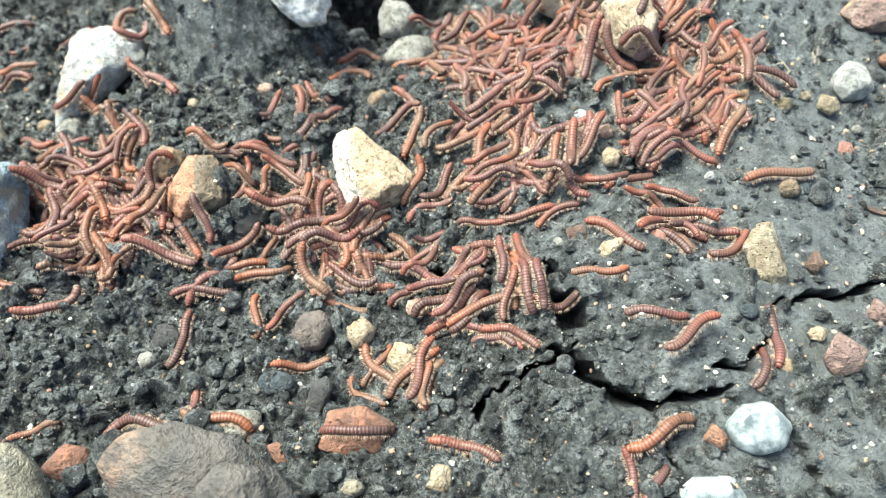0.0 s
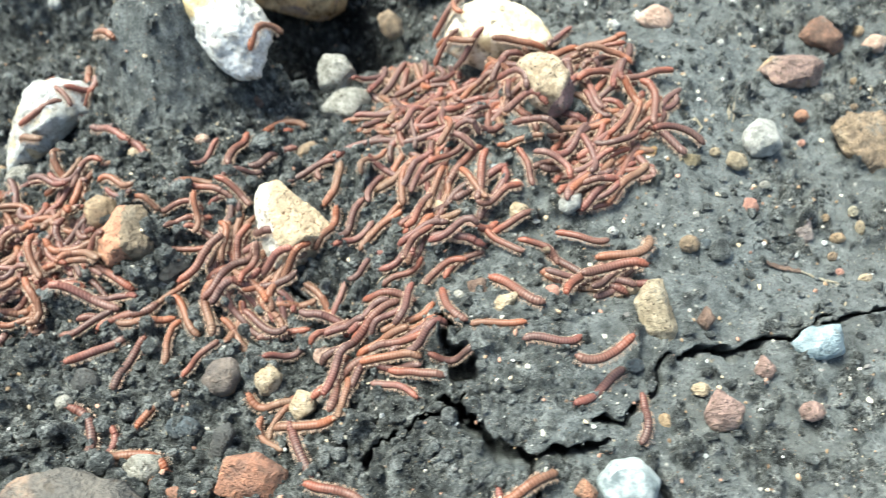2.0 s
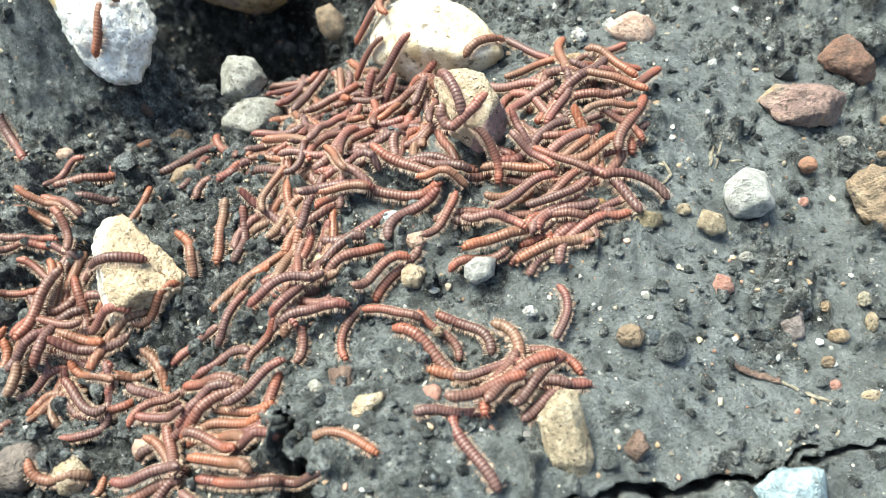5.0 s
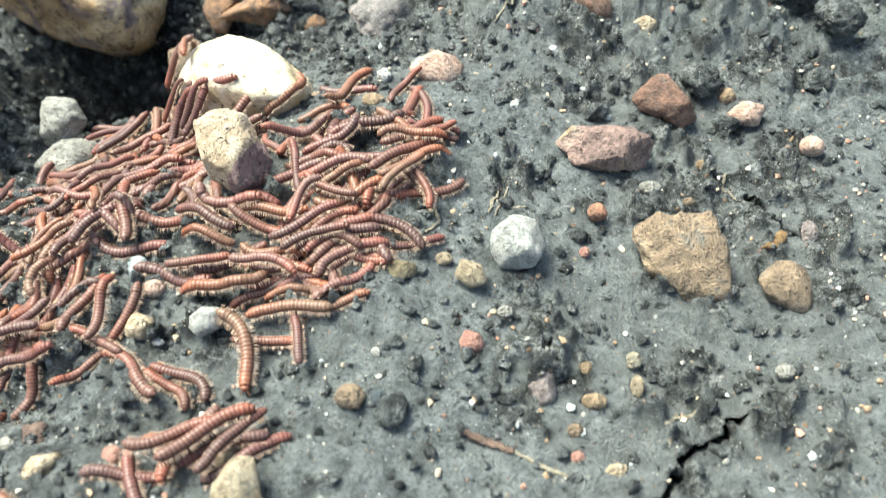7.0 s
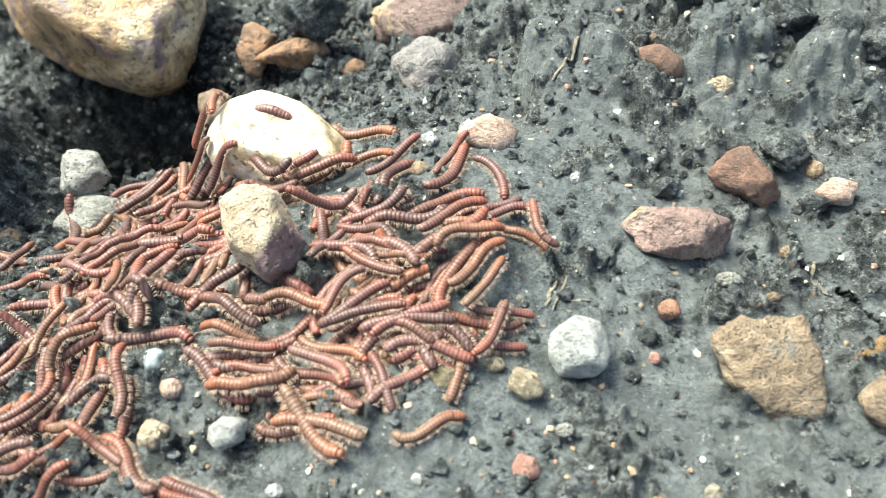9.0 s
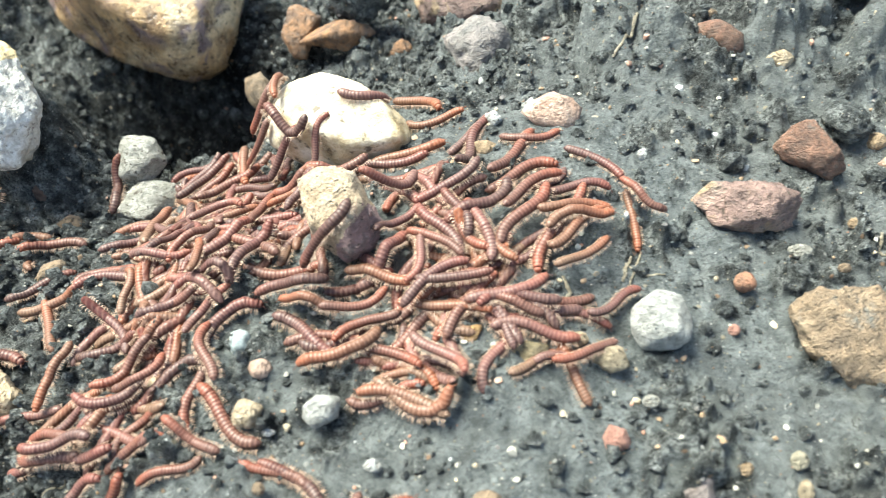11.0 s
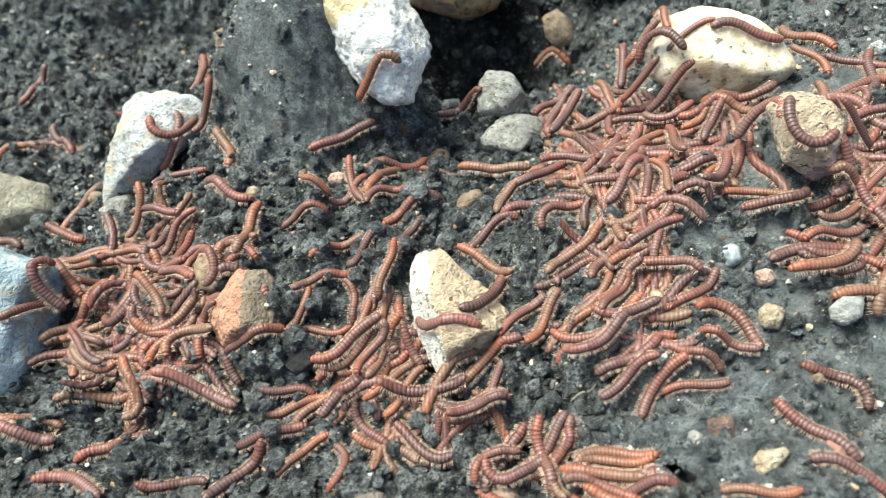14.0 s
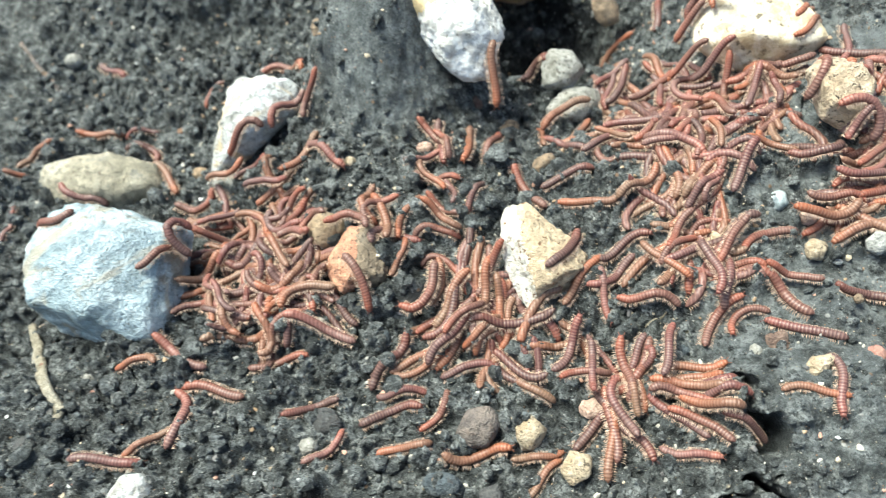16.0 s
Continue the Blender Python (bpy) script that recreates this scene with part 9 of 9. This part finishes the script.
# The crest of the soil's crumbs, on which bodies lie, every millimetre.
cx_, cy_ = np.arange(-0.36, 0.40, 0.001), np.arange(0.03, 0.50, 0.001)
near = mz[np.searchsorted(gy, cy_)][:, np.searchsorted(gx, cx_)]
around = np.stack([np.roll(near, (p, q), (0, 1)) for p in (-1, 0, 1) for q in (-1, 0, 1)])
CREST = 0.6 * around.max(0) + 0.4 * around.mean(0)


def crest(x, y):
    i, j = int(round((x + 0.36) / 0.001)), int(round((y - 0.03) / 0.001))
    return float(CREST[min(max(j, 0), len(cy_) - 1), min(max(i, 0), len(cx_) - 1)])


models = [millipede(k) for k in range(len(SHELLS))]
swarm = []
first = set()
for look_, size, layer, rows in CRAWL:
    if look_ in first:
        ob = copy_thing(models[look_], Matrix())
    else:
        ob = models[look_]
        first.add(look_)
    ob.scale = (size / 100,) * 3
    swarm.append(ob)


def motions():
    """Each millipede crawls over soil and stones, its pieces following the bend of its body."""
    bpy.context.view_layer.update()
    verts, faces = [], []
    for ob in solids:
        m, base = ob.matrix_world, len(verts)
        verts += [m @ v.co for v in ob.data.vertices]
        faces += [[base + i for i in p.vertices] for p in ob.data.polygons]
    tree = BVHTree.FromPolygons(verts, faces)

    def top(x, y):
        z = crest(x, y)
        hit = tree.ray_cast(Vector((x, y, 0.3)), Vector((0, 0, -1)))[0]
        return max(z, hit.z) if hit else z

    for n, (ob, (kind, size, layer, rows)) in enumerate(zip(swarm, CRAWL)):
        s = size / 100
        ts = [r[0] for r in rows]
        yaws = np.degrees(np.unwrap(np.radians([r[3] for r in rows])))
        keyed = [ts[0]]
        for q in ts[1:]:
            steps = max(1, round((q - keyed[-1]) / 2.9))
            keyed += [keyed[-1] + (q - keyed[-1]) * (k + 1) / steps for k in range(steps)]
        keyed = [round(q, 2) for q in keyed]
        body, pieces = [], [[] for _ in range(PIECES)]
        for t in keyed:
            x, y = (float(np.interp(t, ts, [r[c] for r in rows])) / 1000 for c in (1, 2))
            yaw, bend = float(np.interp(t, ts, yaws)), float(np.interp(t, ts, [r[4] for r in rows]))
            bend += 14 * math.sin(1.1 * t + n)
            curl = 34 * math.sin(2.4 * n) + 12 * math.sin(0.8 * t + 1.7 * n)
            angles = [radians(yaw + bend * 0.42 * q + curl * (q * q - 0.3)) for q in (1 - k / MIDDLE for k in range(PIECES))]
            step = SPAN * s
            ways = [step * Vector((math.cos(a), math.sin(a), 0)) for a in angles]

            def chain(middle):
                line = [None] * (PIECES + 1)
                line[MIDDLE], line[MIDDLE + 1] = middle + ways[MIDDLE] / 2, middle - ways[MIDDLE] / 2
                for k in range(MIDDLE):
                    line[MIDDLE - 1 - k] = line[MIDDLE - k] + ways[MIDDLE - 1 - k]
                    line[MIDDLE + 2 + k] = line[MIDDLE + 1 + k] - ways[MIDDLE + 1 + k]
                return line

            spots = chain(Vector((x, y, 0)))
            zs = [top(p.x, p.y) + 0.8 * GIRTH * s + layer * 0.0026 for p in spots]
            most = 1.3 * step
            for _ in range(2):
                for k in range(PIECES):
                    zs[k + 1] = max(zs[k + 1], zs[k] - most)
                    zs[PIECES - 1 - k] = max(zs[PIECES - 1 - k], zs[PIECES - k] - most)
            zs = [zs[0]] + [(zs[k - 1] + 2 * zs[k] + zs[k + 1]) / 4 for k in range(1, PIECES)] + [zs[PIECES]]
            rise = [math.atan2(zs[k] - zs[k + 1], step) for k in range(PIECES)]
            ways = [step * Vector((math.cos(r) * math.cos(a), math.cos(r) * math.sin(a), math.sin(r))) for r, a in zip(rise, angles)]
            middle = Vector((x, y, (zs[MIDDLE] + zs[MIDDLE + 1]) / 2))
            spots = chain(middle)
            root = pose(*middle, 0, 0, yaw)
            body.append((t, root))
            back = Matrix.Diagonal((1 / s,) * 3 + (1,)) @ root.inverted()
            for k in range(PIECES):
                way = spots[k] - spots[k + 1]
                m = Matrix.Translation((spots[k] + spots[k + 1]) / 2) @ Euler((0, -math.atan2(way.z, math.hypot(way.x, way.y)), angles[k])).to_matrix().to_4x4()
                loc = back @ m
                pieces[k].append((t, Matrix.LocRotScale(loc.translation, loc.to_quaternion(), None)))
        walk(ob, body)
        parts = [c for c in ob.children if c.name.split(".")[0] in ("front_body", "body", "tail_body")]
        parts.sort(key=lambda c: -c.location.x)
        for c, rows_ in zip(parts, pieces):
            walk(c, rows_)


def heap(count, seed):
    """The crowded lower layer of the heaps, whose bodies cannot be told apart: one mesh."""
    rng = random.Random(seed)
    spots = np.array([r[1:4] for c in CRAWL for r in c[3]], float)
    at = np.array([[[np.interp(t, [r[0] for r in c[3]], [r[k] for r in c[3]]) for k in (1, 2)] for c in CRAWL] for t in (0, 4, 8, 12, 16)])
    close = np.array([min((np.hypot(q[:, 0] - p[0], q[:, 1] - p[1]) < 11).sum() for q in at) for p in spots])
    places = [spots[k] for k in rng.choices(list(np.flatnonzero(close >= 3)), k=count)]
    places = [p for p in places if math.hypot((p[0] - 15) / 38, (p[1] - 150) / 24) > 1]
    count = len(places)
    # the thickest knots: centre, half widths in mm, number
    for cx, cy, wx, wy, many in ((-145, 207, 30, 17, 34), (-45, 187, 20, 14, 8), (30, 250, 26, 20, 14), (122, 258, 22, 28, 16), (30, 290, 24, 12, 8)):
        for _ in range(many):
            r, a = rng.random() ** 0.6, rng.uniform(0, 6.283)
            places.append((cx + wx * r * math.cos(a), cy + wy * r * math.sin(a), rng.uniform(0, 360)))
    mesh = lambda c: (np.array([v.co[:] for v in c.data.vertices]), [tuple(p.vertices) for p in c.data.polygons])
    pieces = []
    for c in sorted(models[0].children, key=lambda c: -c.location.x):
        fringe = [k for k in c.children if k.name.startswith("leg_fringe")][0]
        pieces.append((*mesh(c), np.array([a.value for a in c.data.attributes["along"].data]), *mesh(fringe)))
    verts, faces, slots, shades, base = [], [], [], [], 0
    for n, (px, py, yaw) in enumerate(places):
        px, py, yaw = px + rng.uniform(-5, 5), py + rng.uniform(-5, 5), yaw + rng.uniform(-30, 30)
        bend, curl, s = rng.uniform(-110, 110), rng.uniform(-45, 45), rng.uniform(0.80, 1.0)
        look_, lift = rng.randrange(len(SHELLS)), 0.0022 * rng.choice((0, 0, 1, 2)) if n >= count else 0
        turns = [radians(yaw + bend * 0.42 * q + curl * (q * q - 0.3)) for q in (1 - k / MIDDLE for k in range(PIECES))]
        line = [(px / 1000, py / 1000)]
        for a in turns:
            line.append((line[-1][0] - s * SPAN * math.cos(a), line[-1][1] - s * SPAN * math.sin(a)))
        zs = [crest(*p) + 0.6 * GIRTH + lift for p in line]
        zs = [zs[0]] + [(zs[k - 1] + zs[k] + zs[k + 1]) / 3 for k in range(1, PIECES)] + [zs[-1]]
        for k, (v, f, shade, lv, lf) in enumerate(pieces):
            c, e = math.cos(turns[k]), math.sin(turns[k])
            x, y = (line[k][0] + line[k + 1][0]) / 2, (line[k][1] + line[k + 1][1]) / 2
            for w, g_, slot, sh in ((v, f, look_, shade), (lv, lf, len(SHELLS), np.zeros(len(lv)))):
                z = zs[k] + (zs[k + 1] - zs[k]) * (0.5 - w[:, 0] / SPAN)
                verts.append(np.stack([x + s * (w[:, 0] * c - w[:, 1] * e), y + s * (w[:, 0] * e + w[:, 1] * c), z + s * w[:, 2]], -1))
                faces += [tuple(base + i for i in p) for p in g_]
                slots += [slot] * len(g_)
                shades.append(sh)
                base += len(w)
    ob = sheet("millipede_heap", np.concatenate(verts).tolist(), faces, SHELLS[0])
    for m in SHELLS[1:] + [LEG]:
        ob.data.materials.append(m)
    ob.data.polygons.foreach_set("material_index", slots)
    ob.data.attributes.new("along", "FLOAT", "POINT").data.foreach_set("value", np.concatenate(shades))
    return tagged(ob, "crowded lower layer of russet millipedes on soil", "millipedes", kind="stuff")


heap(125, 4)
motions()
